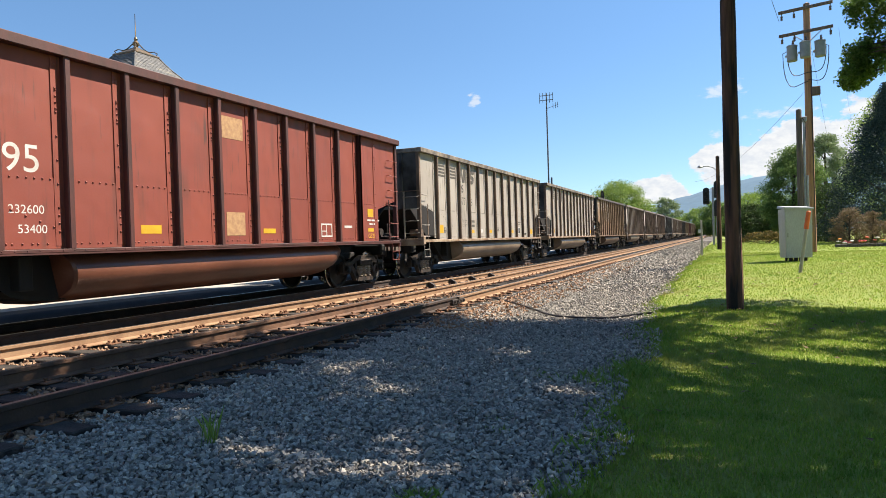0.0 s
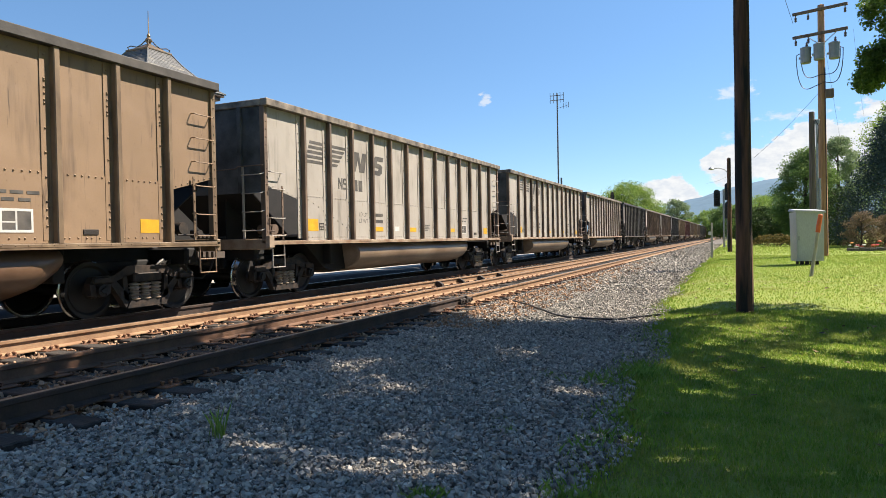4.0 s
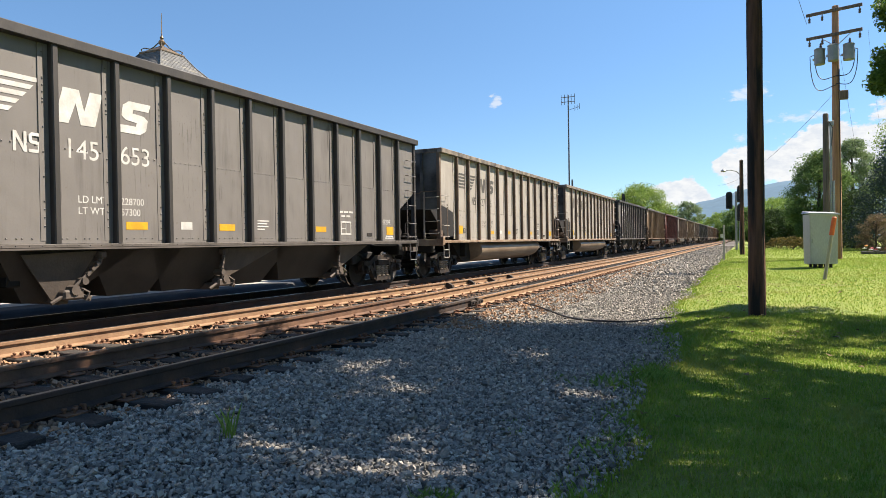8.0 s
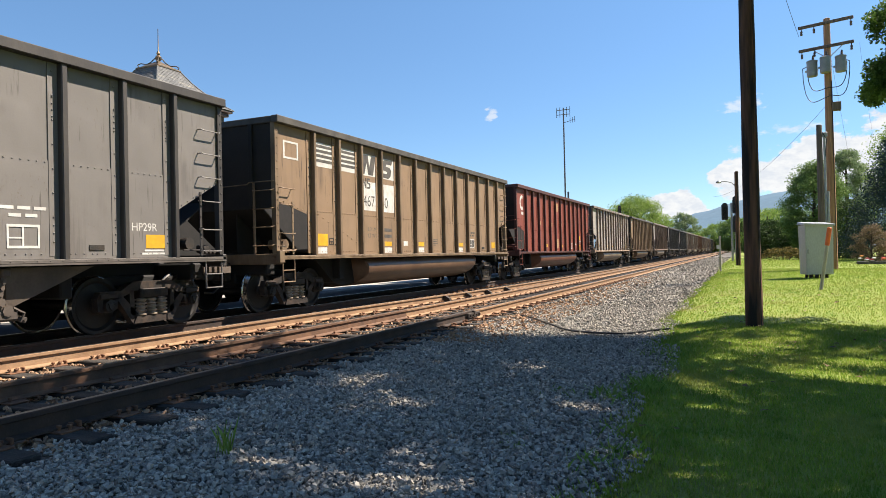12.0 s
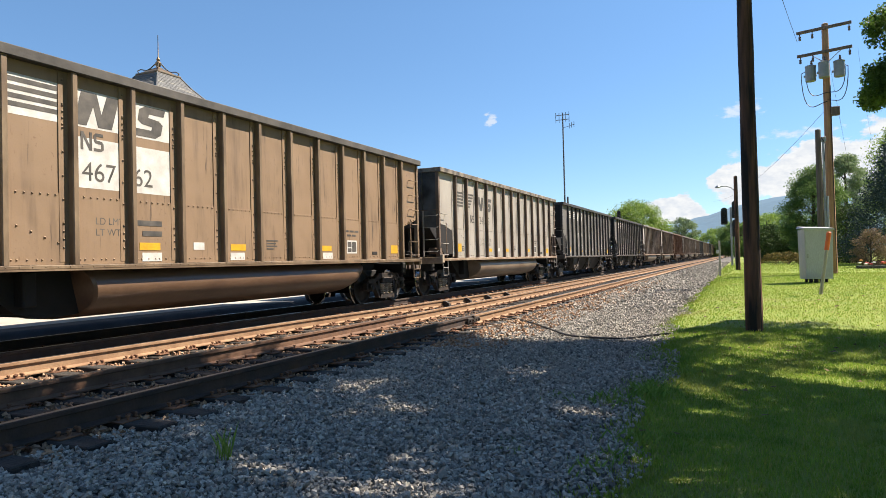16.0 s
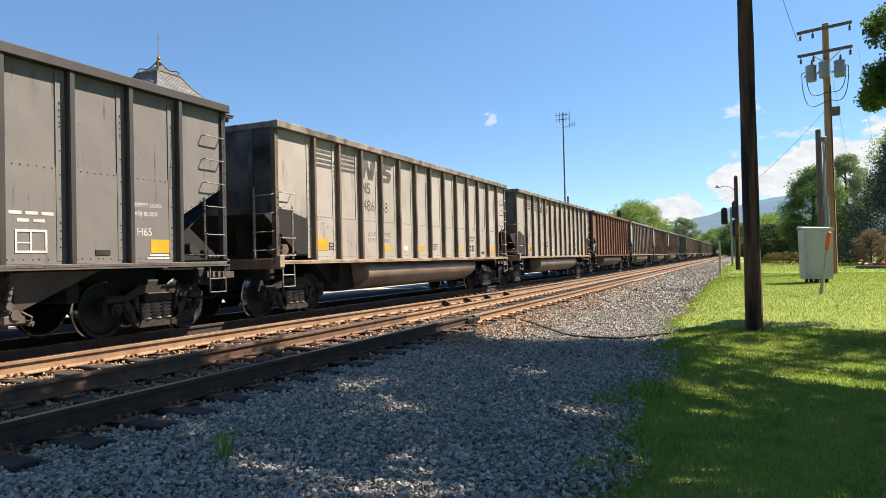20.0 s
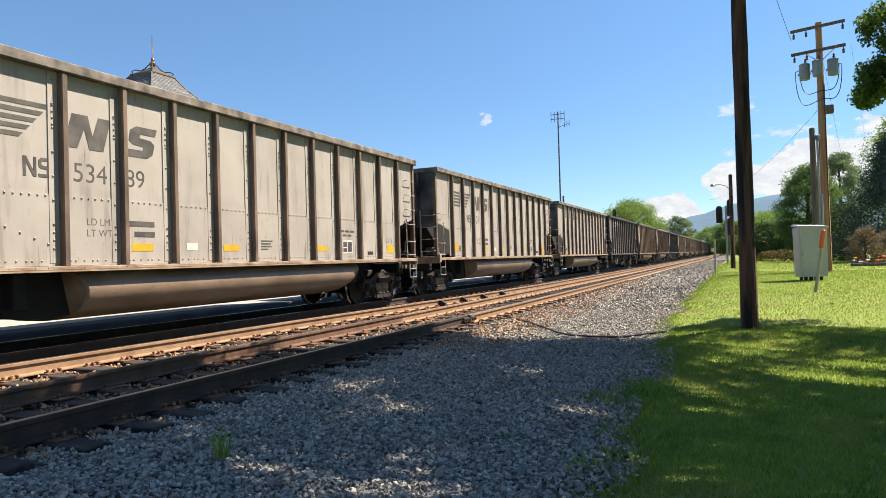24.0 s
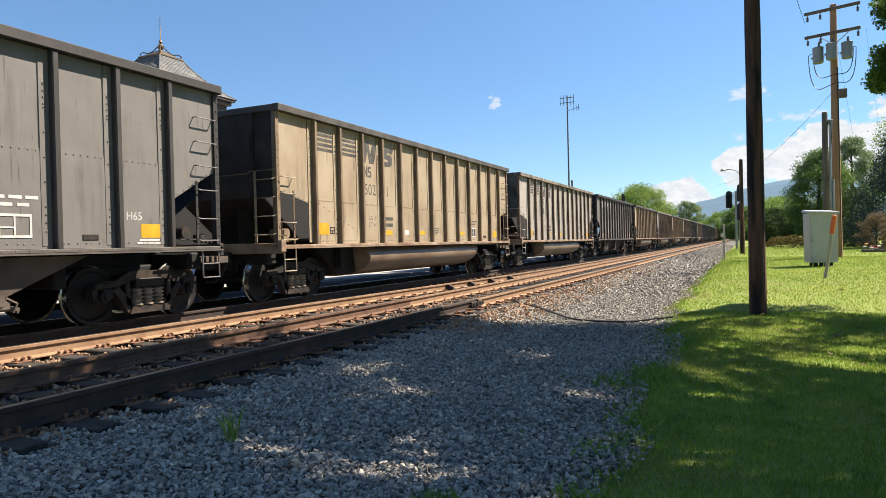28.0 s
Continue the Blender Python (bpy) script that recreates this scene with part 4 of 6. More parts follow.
def underframe_mesh():
    """Draft beam, cross bearers and brake beams over and between the wheels at one end."""
    s = Solid().bevel_box(-1.15, 1.15, 0.12, 0.42, 0.80, 1.10, 0.03)
    s.bevel_box(-0.34, 0.34, 0.1, 3.0, 0.62, 0.90, 0.03).bevel_box(-1.2, 1.2, 2.85, 3.05, 0.62, 1.12, 0.02)
    for y in (0.86, 1.62):
        s.bevel_box(-0.62, 0.62, y - 0.07, y + 0.07, 0.28, 0.46, 0.03)
    s.pipe([(0.5, 0.35, 0.9), (0.62, 0.30, 0.62), (0.45, 0.42, 0.42)], 0.035, 6)
    return s.mesh("underframe")


def platform_mesh():
    """The toothed tread of the crossover platform under the end sill."""
    o = [(0.55, 0.0), (0.55, -0.30), (1.42, -0.30), (1.42, 0.0)]
    for i in range(6):
        x = 1.36 - 0.13 * i
        o += [(x, 0.0), (x, -0.24), (x - 0.06, -0.24), (x - 0.06, 0.0)]
    return Solid().prism(o, "z", 0.90, 1.02).mesh("end_platform")


def hose_mesh():
    return Solid().pipe([(0.30, -0.02, 0.92), (0.32, -0.18, 0.86), (0.30, -0.30, 0.62), (0.22, -0.45, 0.46), (0.12, -0.58, 0.48)], 0.024, 6).mesh("air_hose", True)


def brake_gear_mesh():
    """Pipes, valve and small reservoir in the open corner above the truck."""
    s = Solid()
    s.rod((0.9, 0.6, 1.45), (1.3, 0.6, 1.45), 0.11, 10)
    s.bevel_box(1.25, 1.45, 0.28, 0.42, 1.28, 1.42, 0.02)
    s.pipe([(1.35, 0.35, 1.42), (1.35, 0.35, 1.7)], 0.02, 6)
    s.pipe([(1.4, 0.05, 1.33), (1.4, 0.85, 1.33)], 0.016, 6)
    for i in range(4):
        s.rod((1.4, 0.18 + i * 0.1, 1.30), (1.48, 0.18 + i * 0.1, 1.30), 0.035, 8)
    return s.mesh("brake_gear", True)


def make_car(black):
    """A template: gondola with a round tub, or hopper with three bays. The front end is at y = 0, the rear at BODY."""
    car = thing("hopper_car" if black else "gondola_car", "", "railway car")

    def put(role, name, me, parent=car, at=None, mat=BLACK_IRON):
        ob = part(name, me, mat, parent, at=at)
        ob["role"] = role
        return ob

    M = MESHES
    flip = Matrix.Rotation(math.pi, 4, "Z")
    turn = Matrix.Translation((0, BODY, 0)) @ flip
    side = Matrix.Scale(-1, 4, (1, 0, 0))
    k = "h" if black else "g"
    for i in range(12):
        me = M["braced%d" % i] if not black and i < 2 else M["panel_" + k]
        put("paint", "side_panel", me, at=(0, RIBS[black][i], 0))
    put("paint", "end_panel", M["end_f_" + k])
    put("paint", "end_panel", M["end_r_" + k])
    put("grease", "far_side_sheet", M["far"])
    for y in RIBS[black]:
        put("trim", "rib", M["rib"], at=(0, y, 0))
    put("chord", "top_chord", M["chord"])
    put("chord", "top_chord", M["chord"], at=turn)
    put("chord", "end_chord", M["end_chord"])
    put("chord", "end_chord", M["end_chord"], at=turn)
    put("sill", "side_sill", M["sill"])
    put("sill", "side_sill", M["sill"], at=turn)
    put("sill", "end_sill", M["end_sill"])
    put("trim", "end_sill", M["end_sill"], at=turn)
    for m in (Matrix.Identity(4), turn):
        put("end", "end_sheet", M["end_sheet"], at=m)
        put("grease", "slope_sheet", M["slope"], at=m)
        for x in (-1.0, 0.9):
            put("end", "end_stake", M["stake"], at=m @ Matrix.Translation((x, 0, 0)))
    # added dark sheets paint the shade in both open corners
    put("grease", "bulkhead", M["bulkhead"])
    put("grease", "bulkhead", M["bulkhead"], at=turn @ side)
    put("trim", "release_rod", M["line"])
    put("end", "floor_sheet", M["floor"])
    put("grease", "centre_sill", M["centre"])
    put("trim", "corner_post", M["post"])
    put("trim", "corner_post", M["post"], at=turn)
    rear = Matrix.Translation((0, BODY - 0.10, 0))
    put("trim", "corner_post", M["post"], at=rear)
    for z in (1.32, 1.68, 2.28, 2.62):
        put("paint", "grab_iron", M["grab"], at=(0, 0.08, z))
    for z in (1.32, 1.70, 2.20, 2.62, 3.04, 3.46):
        put("paint", "grab_iron", M["grab"], at=(0, BODY - 0.60, z))
    put("trim", "ladder_stile", M["stile"], at=(0, 0.52, 0))
    put("trim", "ladder_stile", M["stile"], at=(0, BODY - 0.60, 0))
    # side paint here is a lighter tone standing in for light on the rungs
    put("paint", "ladder_stile", M["end_stile"])
    for z in (1.42, 1.80, 2.18, 2.56):
        put("paint", "end_grab_iron", M["end_grab"], at=(0, 0, z))
    put("paint", "sill_step", M["step"], at=(0, 0.12, 0))
    put("paint", "sill_step", M["step"], at=(0, BODY - 0.52, 0))
    if black:
        for k in range(5):
            put("tub", "hopper_bay", M["bay%d" % k])
        for k in range(3):
            put("chute", "chute_sheet", M["chute%d" % k])
            put("chute", "outlet_gate", M["gate%d" % k])
    else:
        put("tub", "tub", M["tub"])
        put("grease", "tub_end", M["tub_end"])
    put("trim", "brake_gear", M["gear"])
    put("iron", "brake_gear", M["gear"], at=turn @ side)
    put("iron", "coupler", M["coupler"])
    put("iron", "coupler", M["coupler"], at=turn)
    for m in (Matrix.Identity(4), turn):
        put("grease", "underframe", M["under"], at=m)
    put("chute", "end_platform", M["platform"], at=turn @ side)
    put("iron", "air_hose", M["hose"])
    put("iron", "air_hose", M["hose"], at=turn)
    for y in (1.24, BODY - 1.24):
        truck = put("truck", "truck", M["bolster"], at=(0, y, 0))
        for m in (Matrix.Identity(4), flip):
            put("truck", "side_frame", M["frame"], truck, m)
            for dy in (-0.22, 0.0, 0.22):
                if m is not flip:
                    put("spring", "spring", M["spring"], truck, Matrix.Translation((0, dy, 0)))
        for dy in (-0.89, 0.89):
            for m in (Matrix.Translation((0, dy, 0.457)), Matrix.Translation((0, dy, 0.457)) @ flip):
                put("wheel", "wheel", M["wheel"], truck, m)
            put("wheel", "bearing", M["bearing"], truck, Matrix.Translation((0, dy, 0.457)))
            put("wheel", "axle", M["axle"], truck, Matrix.Translation((0, dy, 0.457)))
    return car


MESHES = dict(panel_g=panel_mesh(False), panel_h=panel_mesh(True), end_f_g=end_panel_mesh(False, False), end_r_g=end_panel_mesh(True, False), end_f_h=end_panel_mesh(False, True), end_r_h=end_panel_mesh(True, True), far=side_mesh_far(False), rib=rib_mesh(), chord=chord_mesh(),
              end_chord=end_chord_mesh(), sill=sill_mesh(), end_sill=end_sill_mesh(), end_sheet=end_sheet_mesh(), slope=slope_sheet_mesh(), stake=end_stake_mesh(), bulkhead=bulkhead_mesh(), line=train_line_mesh(), floor=coal_floor_mesh(),
              centre=centre_sill_mesh(), post=corner_post_mesh(), grab=grab_mesh(), end_grab=end_grab_mesh(), stile=stile_mesh(), end_stile=end_stile_mesh(), step=step_mesh(),
              tub=tub_mesh(), tub_end=tub_end_mesh(), 
              gear=brake_gear_mesh(), coupler=coupler_mesh(), hose=hose_mesh(), under=underframe_mesh(), platform=platform_mesh(), frame=side_frame_mesh(), spring=spring_mesh(), wheel=wheel_mesh(),
              bearing=bearing_mesh(), axle=Solid().rod((-0.95, 0, 0), (0.95, 0, 0), 0.085, 10).mesh("axle", True),
              bolster=Solid().bevel_box(-1.0, 1.0, -0.2, 0.2, 0.46, 0.74, 0.03).mesh("truck"))
for k in range(5):
    MESHES["bay%d" % k] = bay_mesh(k)
for k in range(3):
    MESHES["gate%d" % k], MESHES["chute%d" % k] = gate_mesh(k), chute_mesh(k)
MESHES["braced0"], MESHES["braced1"] = braced_panel_mesh(0), braced_panel_mesh(1)
TEMPLATE = {False: make_car(False), True: make_car(True)}
PAINTS = {"white": "grimy off-white", "tan": "tan, sooty", "brown": "weathered brown", "rust": "rust-brown", "red": "oxide red", "black": "dusty black"}
# liveries of the cars in order of passing
ORDER = ["red", "white", "white", "brown", "white", "white", "white", "black", "white", "white", "black", "brown", "red", "white", "brown", "white",
         "black", "black", "white", "white", "rust", "white", "white", "white", "black", "tan", "white", "black", "tan", "white"]
ORDER += [random.Random(7 + i).choice(["white", "black", "brown", "white", "black", "tan", "white", "black"]) for i in range(30)]
CARS = []


def paint_car(car, livery):
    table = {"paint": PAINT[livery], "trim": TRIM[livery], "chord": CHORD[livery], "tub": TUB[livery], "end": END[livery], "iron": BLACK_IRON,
             "truck": TRUCK, "wheel": WHEEL, "spring": SPRING, "grease": SHADE_BLACK, "chute": CHUTE, "sill": SILL_PAINT[livery]}
    for ob in car.children_recursive:
        ob.material_slots[0].material = table[ob["role"]]
        del ob["role"]


SHIFT = {0: 0.32, 1: -0.08, 2: 0.05, 3: -0.06, 4: -0.05, 5: 0.0, 6: 0.14, 7: -0.1, 8: -0.08, 9: -0.15, 10: 0.0, 11: 0.02, 12: 0.05, 13: -0.05,
         14: 0.14, 15: 0.12, 16: 0.05, 17: 0.12, 18: 0.0, 19: 0.1, 20: 0.0, 21: 0.03, 22: 0.2, 23: -0.03, 24: -0.22, 25: -0.1, 26: -0.1}


# some builds are a little shorter
LENGTH = {0: 1.017, 2: 0.964, 6: 0.966, 7: 0.966, 8: 0.970, 14: 0.978, 15: 0.966, 16: 0.972, 17: 0.973, 20: 0.975, 22: 0.955, 23: 0.966, 25: 0.975}


def car_start(n):
    return 2.96 + PITCH * n + SHIFT.get(n, 0.0)



# ---- markings ----
def patch(w, h):
    return Solid().box(0, 0.004, 0, w, 0, h)


def slant_bar(w, i, lean, cut):
    """One of the stacked speed bars; cut shortens each lower bar on its far end."""
    z = 0.44 - 0.11 * i
    return Solid().prism([(-lean * i, z), (w - cut * i, z), (w - cut * (i + 0.6), z - 0.065), (-lean * (i + 0.6), z - 0.065)], "x", 0, 0.004)


def block_one():
    """First half of the emblem: a slanted block with a notch cut out of it."""
    return Solid().prism([(0.0, 0.0), (0.22, 0.0), (0.34, 0.30), (0.42, 0.0), (0.66, 0.0), (0.80, 0.5), (0.58, 0.5), (0.48, 0.2), (0.40, 0.5), (0.14, 0.5)], "x", 0, 0.004)


def block_two():
    """Second half of the emblem: a slanted rounded block with two slots."""
    return Solid().prism([(0.0, 0.0), (0.42, 0.0), (0.54, 0.07), (0.58, 0.24), (0.50, 0.30), (0.28, 0.32), (0.30, 0.38), (0.60, 0.38), (0.64, 0.50), (0.22, 0.50), (0.10, 0.43), (0.07, 0.26), (0.15, 0.20),
                          (0.36, 0.18), (0.34, 0.12), (0.03, 0.12)], "x", 0, 0.004)


def upright_one():
    """First small block of the mark: two uprights joined by a slanting bar."""
    return Solid().prism([(0.0, 0.0), (0.042, 0.0), (0.042, 0.19), (0.145, 0.0), (0.19, 0.0), (0.19, 0.27), (0.148, 0.27), (0.148, 0.08), (0.045, 0.27), (0.0, 0.27)], "x", 0, 0.004)


def upright_two():
    """Second small block of the mark: three bars joined in a bend."""
    return Solid().prism([(0.0, 0.0), (0.13, 0.0), (0.17, 0.035), (0.17, 0.12), (0.14, 0.155), (0.045, 0.165), (0.045, 0.225), (0.16, 0.225), (0.16, 0.27), (0.035, 0.27), (0.0, 0.235), (0.0, 0.15), (0.03, 0.12),
                          (0.125, 0.11), (0.125, 0.045), (0.0, 0.045)], "x", 0, 0.004)


def arc_mesh():
    """A faded white arc, open on one side."""
    a = [math.radians(60 + 240 * i / 10) for i in range(11)]
    s = Solid().prism([(0.3 + 0.30 * math.cos(q), 0.3 + 0.33 * math.sin(q)) for q in a] + [(0.3 + 0.17 * math.cos(q), 0.3 + 0.19 * math.sin(q)) for q in reversed(a)], "x", 0, 0.004)
    return s.box(0, 0.004, 0.2, 0.5, -0.22, -0.1)


def shrunk(make, high, wide):
    """The same mark, small and narrow."""
    s = make()
    s.v = [(x, y * wide, z * high) for x, y, z in s.v]
    return s


SLANT = {4, 7, 8, 9, 10, 15, 21, 22}


def shared(key, make):
    if key not in MARK:
        q = make()
        MARK[key] = q.mesh(key) if isinstance(q, Solid) else q
    return MARK[key]


def mark_car(car, n, livery):
    """Reflective tape, stencils, emblem and number of one car."""
    black = livery == "black"
    ribs = RIBS[black]
    ink = STENCIL_W if black or livery == "red" else STENCIL_B
    up, low, seam = 1.4905, 1.4985, SEAM[black]

    def on(name, key, make, panel, dy, z, mat, x=None, label=""):
        return part(name, shared(key, make), mat, car, label, at=(x or (up if z > seam + 0.03 else low), ribs[panel] + dy, z))

    def tape(panel, dy, z, w, h):
        on("reflective_tape", "tape_%.2f_%.2f" % (w, h), lambda: patch(w, h), panel, dy, z, YELLOW, label="yellow reflective tape")
    r = random.Random(n * 13 + 1)
    if n > 30:
        tape(0, 0.12, 1.42, 0.45, 0.27)
        return
    red = livery == "red"
    if not red:
        tape(0, 0.10, 1.42, 0.48, 0.27)
        on("data_plate", "plate_small", plate_frame, 0, 0.63, 1.62 if black else 1.44, BLACK_IRON)
        if black:
            on("white_label", "label_sq", lambda: patch(0.13, 0.13), 0, 0.63, 1.42, STENCIL_W, label="small white label")
            on("small_stencil", "line_under", lambda: patch(0.62, 0.028), 0, 0.16, 1.36, ink)
        for p in ((3, 5, 8, 11) if black else (3, 5, 8, 11)):
            tape(p, 0.2 + r.uniform(-0.05, 0.05) if p < 11 else 0.44, 1.42 if p < 11 else 1.36, 0.42 if p < 11 else 0.44, 0.12 if p < 11 else 0.22)
        on("white_label", "label_w", lambda: patch(0.26, 0.13), 4, 0.3, 1.43, STENCIL_W, label="small white label")
        if not black:
            on("stencil_box", "box_ground", lambda: patch(0.46, 0.32), 9, 0.22, 1.36, STENCIL_B)
        on("stencil_frame", "frame_box", frame_mesh, 9, 0.22, 1.36, STENCIL_W, low + 0.003, "white stencilled box")
        on("tag_plate", "tag", lambda: Solid().bevel_box(0, 0.012, 0, 0.26, 0, 0.08, 0.004), 10, 0.42, 1.33, BLACK_IRON)
        on("small_stencil", "lines_a", lines_mesh, 6, 0.25, 1.45, ink)
        on("small_stencil", "lines_c", dashes_mesh, 9, 0.12, 1.76, ink)
    else:
        for p, w, h, z in ((3, 0.42, 0.14, 1.42), (6, 0.4, 0.1, 1.42), (10, 0.3, 0.22, 1.85)):
            tape(p, 0.25 if p < 10 else 0.45, z, w, h)
        tape(10, 0.45, 1.46, 0.3, 0.09)
        on("small_stencil", "lines_c", dashes_mesh, 10, 0.40, 1.62, STENCIL_W)
        on("class_stencil", "t_G52X", None, 10, 0.46, 1.29, YELLOW)
        on("rust_patch", "patch_tan", lambda: patch(0.62, 0.42), 5, 0.12, 3.25, STENCIL_T, label="faded tan stencilled patch")
        on("rust_patch", "patch_tan2", lambda: patch(0.52, 0.45), 5, 0.2, 1.38, STENCIL_T, label="faded tan stencilled patch")
        on("stencil_frame", "frame_box", frame_mesh, 8, 0.30, 1.33, STENCIL_W)
        on("small_stencil", "line_r", lambda: patch(0.36, 0.06), 9, 0.3, 1.55, STENCIL_W)
        if n == 12:
            on("emblem_block", "arc", arc_mesh, 0, -0.75, 3.05, STENCIL_W)
            for p, q in ((2, 0.3), (4, 0.35), (6, 0.3)):
                on("number", "bars_red", lambda: patch(0.22, 0.2), p, q, 2.45, STENCIL_T)
        if n == 0:
            on("number", "num_95", None, 1, 0.10, 2.27, STENCIL_W)
            on("load_stencil", "t_232600", None, 1, 0.16, 1.70, STENCIL_W)
            on("load_stencil", "t_53400", None, 1, 0.28, 1.43, STENCIL_W)
        return
    if livery == "rust":
        return
    if n in SLANT:
        for i in range(5):
            on("speed_bar", "bar_l%d" % i, lambda: slant_bar(0.62, i, 0.045, 0.0), 0, 0.32, 3.02, ink)
            on("speed_bar", "bar_r%d" % i, lambda: slant_bar(0.80, i, 0.0, 0.10), 1, 0.07, 3.02, ink)
        on("emblem_block", "blk1", block_one, 2, 0.04, 2.92, ink)
        on("emblem_block", "blk2", block_two, 3, 0.08, 2.92, ink)
        mark, rows = (1, 0.40, 2.44), (2.43, 2.43)
    else:
        if livery == "brown":
            for p, w in ((0, 0.80), (1, 0.80), (2, 0.80), (3, 0.78)):
                on("white_panel", "wp%.2f" % w, lambda: patch(w, 0.55), p, 0.06, 3.22, STENCIL_W, up - 0.003, "white painted block")
            for p, w in ((2, 0.80), (3, 0.78)):
                on("white_panel", "wq%.2f" % w, lambda: patch(w, 0.74), p, 0.06, 2.33, STENCIL_W, up - 0.003, "white painted block")
        if livery == "brown":
            on("stencil_frame", "end_frame", lambda: Solid().box(0, 0.004, 0, 0.52, 0, 0.04).box(0, 0.004, 0, 0.52, 0.34, 0.38).box(0, 0.004, 0, 0.05, 0.04, 0.34).box(0, 0.004, 0.47, 0.52, 0.04, 0.34), 0, -1.02, 3.26, STENCIL_W, 1.4905)
            for p in (0, 3, 5, 8):
                on("white_label", "label_u", lambda: patch(0.40, 0.14), p, 0.14 if p == 0 else 0.21, 1.24, STENCIL_W, label="white label under the tape")
        for p in (0, 1):
            for i in range(4):
                on("speed_bar", "bar_b%d" % i, lambda: slant_bar(0.76, i, 0.0, 0.0), p, 0.08, 3.28, ink)
        on("emblem_block", "blk1", block_one, 2, 0.04, 3.25, ink)
        on("emblem_block", "blk2", block_two, 3, 0.10, 3.25, ink)
        mark, rows = ((2, 0.10, 2.74), (2.27, 2.27)) if black else ((2, 0.10, 2.89), (2.44, 2.44))
    on("reporting_mark", "small_blk1", upright_one, mark[0], mark[1] + 0.06, mark[2], ink)
    on("reporting_mark", "small_blk2", upright_two, mark[0], mark[1] + 0.28, mark[2], ink)
    if n in NUMBERS:
        a, b = NUMBERS[n]
        on("number", "num_" + a, None, 2, 0.17, rows[0], ink, 1.494 if livery == "brown" else None)
        on("number", "num_" + b, None, 3, 0.10 if len(b) == 3 else 0.06, rows[1], ink, 1.494 if livery == "brown" else None)
    else:
        on("number", "num_bars", lambda: Solid().box(0, 0.004, 0, 0.2, 0, 0.28).box(0, 0.004, 0.26, 0.44, 0, 0.28), 2, 0.14, rows[0], ink)
    if n in LOADS:
        for i, (wd, q) in enumerate(zip(("LD LMT", "LT WT"), LOADS[n])):
            on("load_stencil", "w" + wd, None, 2, 0.38, 1.80 - 0.165 * i, ink)
            on("load_stencil", "q" + q, None, 3, 0.10, 1.80 - 0.165 * i, ink)
    else:
        for i, (wd, w) in enumerate((("LD LMT", 0.50), ("LT WT", 0.40))):
            on("load_stencil", "w" + wd, None, 2, 0.38, 1.80 - 0.165 * i, ink)
            on("load_figures", "fig%.2f" % w, lambda: patch(w, 0.085), 3, 0.62 - w, 1.81 - 0.165 * i, ink)
    if n in CLASS:
        on("class_stencil", "t_" + CLASS[n], None, 11, 0.16 if black else 0.36, 1.64, ink)
    if black and n in (16, 17):
        on("load_stencil", "t_EMPTY", None, 11, 0.12, 2.10, ink)
        on("load_stencil", "t_BLOCK", None, 11, 0.12, 1.96, ink)
    if black:
        on("small_stencil", "lines_b", lambda: Solid().box(0, 0.004, 0, 0.5, 0, 0.03).box(0, 0.004, 0.05, 0.45, 0.05, 0.08), 11, 0.36, 1.26, ink)
    # stencils on the end that leads
    if black and n in NUMBERS:
        part("end_number", shared("e" + "".join(NUMBERS[n]), None), STENCIL_W, car, at=Matrix.Translation((0.16, 0.026, 3.46)) @ flip_text())
        for j, make in enumerate((upright_one, upright_two)):
            part("end_mark", shared("em%d" % j, lambda: shrunk(make, 0.58, 0.58)), STENCIL_W, car, at=Matrix.Translation((0.16 + 0.15 * j, 0.026, 3.68)) @ flip_text())
        for i, w in enumerate((0.50, 0.46, 0.78, 0.86)):
            part("end_stencil", shared("es%.2f" % w, lambda: Solid().box(0, 0.004, 0, w, 0, 0.024)), STENCIL_W, car, at=Matrix.Translation((0.10 if i < 2 else -0.08, 0.026, 3.33 - 0.13 * i)) @ flip_text())


def flip_text():
    """Turns lettering from the side to the end that faces the camera."""
    return Matrix.Rotation(-math.pi / 2, 4, "Z")


def frame_mesh():
    """A white box with a broad and a narrow cell."""
    s = Solid().box(0, 0.004, 0, 0.46, 0, 0.035).box(0, 0.004, 0, 0.46, 0.285, 0.32).box(0, 0.004, 0, 0.03, 0.035, 0.285)
    return s.box(0, 0.004, 0.43, 0.46, 0.035, 0.285).box(0, 0.004, 0.21, 0.235, 0.035, 0.285).box(0, 0.004, 0.03, 0.21, 0.13, 0.15)


def dashes_mesh():
    """Two rows of small unreadable figures."""
    s = Solid()
    for i in range(3):
        s.box(0, 0.004, 0.02 + 0.23 * i, 0.20 + 0.23 * i, 0.12, 0.165)
        if i < 2:
            s.box(0, 0.004, 0.13 + 0.23 * i, 0.30 + 0.23 * i, 0.02, 0.065)
    return s


def plate_frame():
    """A small riveted plate with a rim and two slots."""
    s = Solid().box(0, 0.006, 0, 0.19, 0, 0.02).box(0, 0.006, 0, 0.19, 0.14, 0.16).box(0, 0.006, 0, 0.02, 0.02, 0.14).box(0, 0.006, 0.17, 0.19, 0.02, 0.14)
    return s.box(0, 0.006, 0.02, 0.17, 0.065, 0.085).box(0, 0.003, 0.08, 0.10, 0.02, 0.065)


def lines_mesh():
    s = Solid()
    for i in range(4):
        s.box(0, 0.004, 0, (0.36, 0.30, 0.34, 0.22)[i], 0.16 - 0.055 * i, 0.185 - 0.055 * i)
    return s


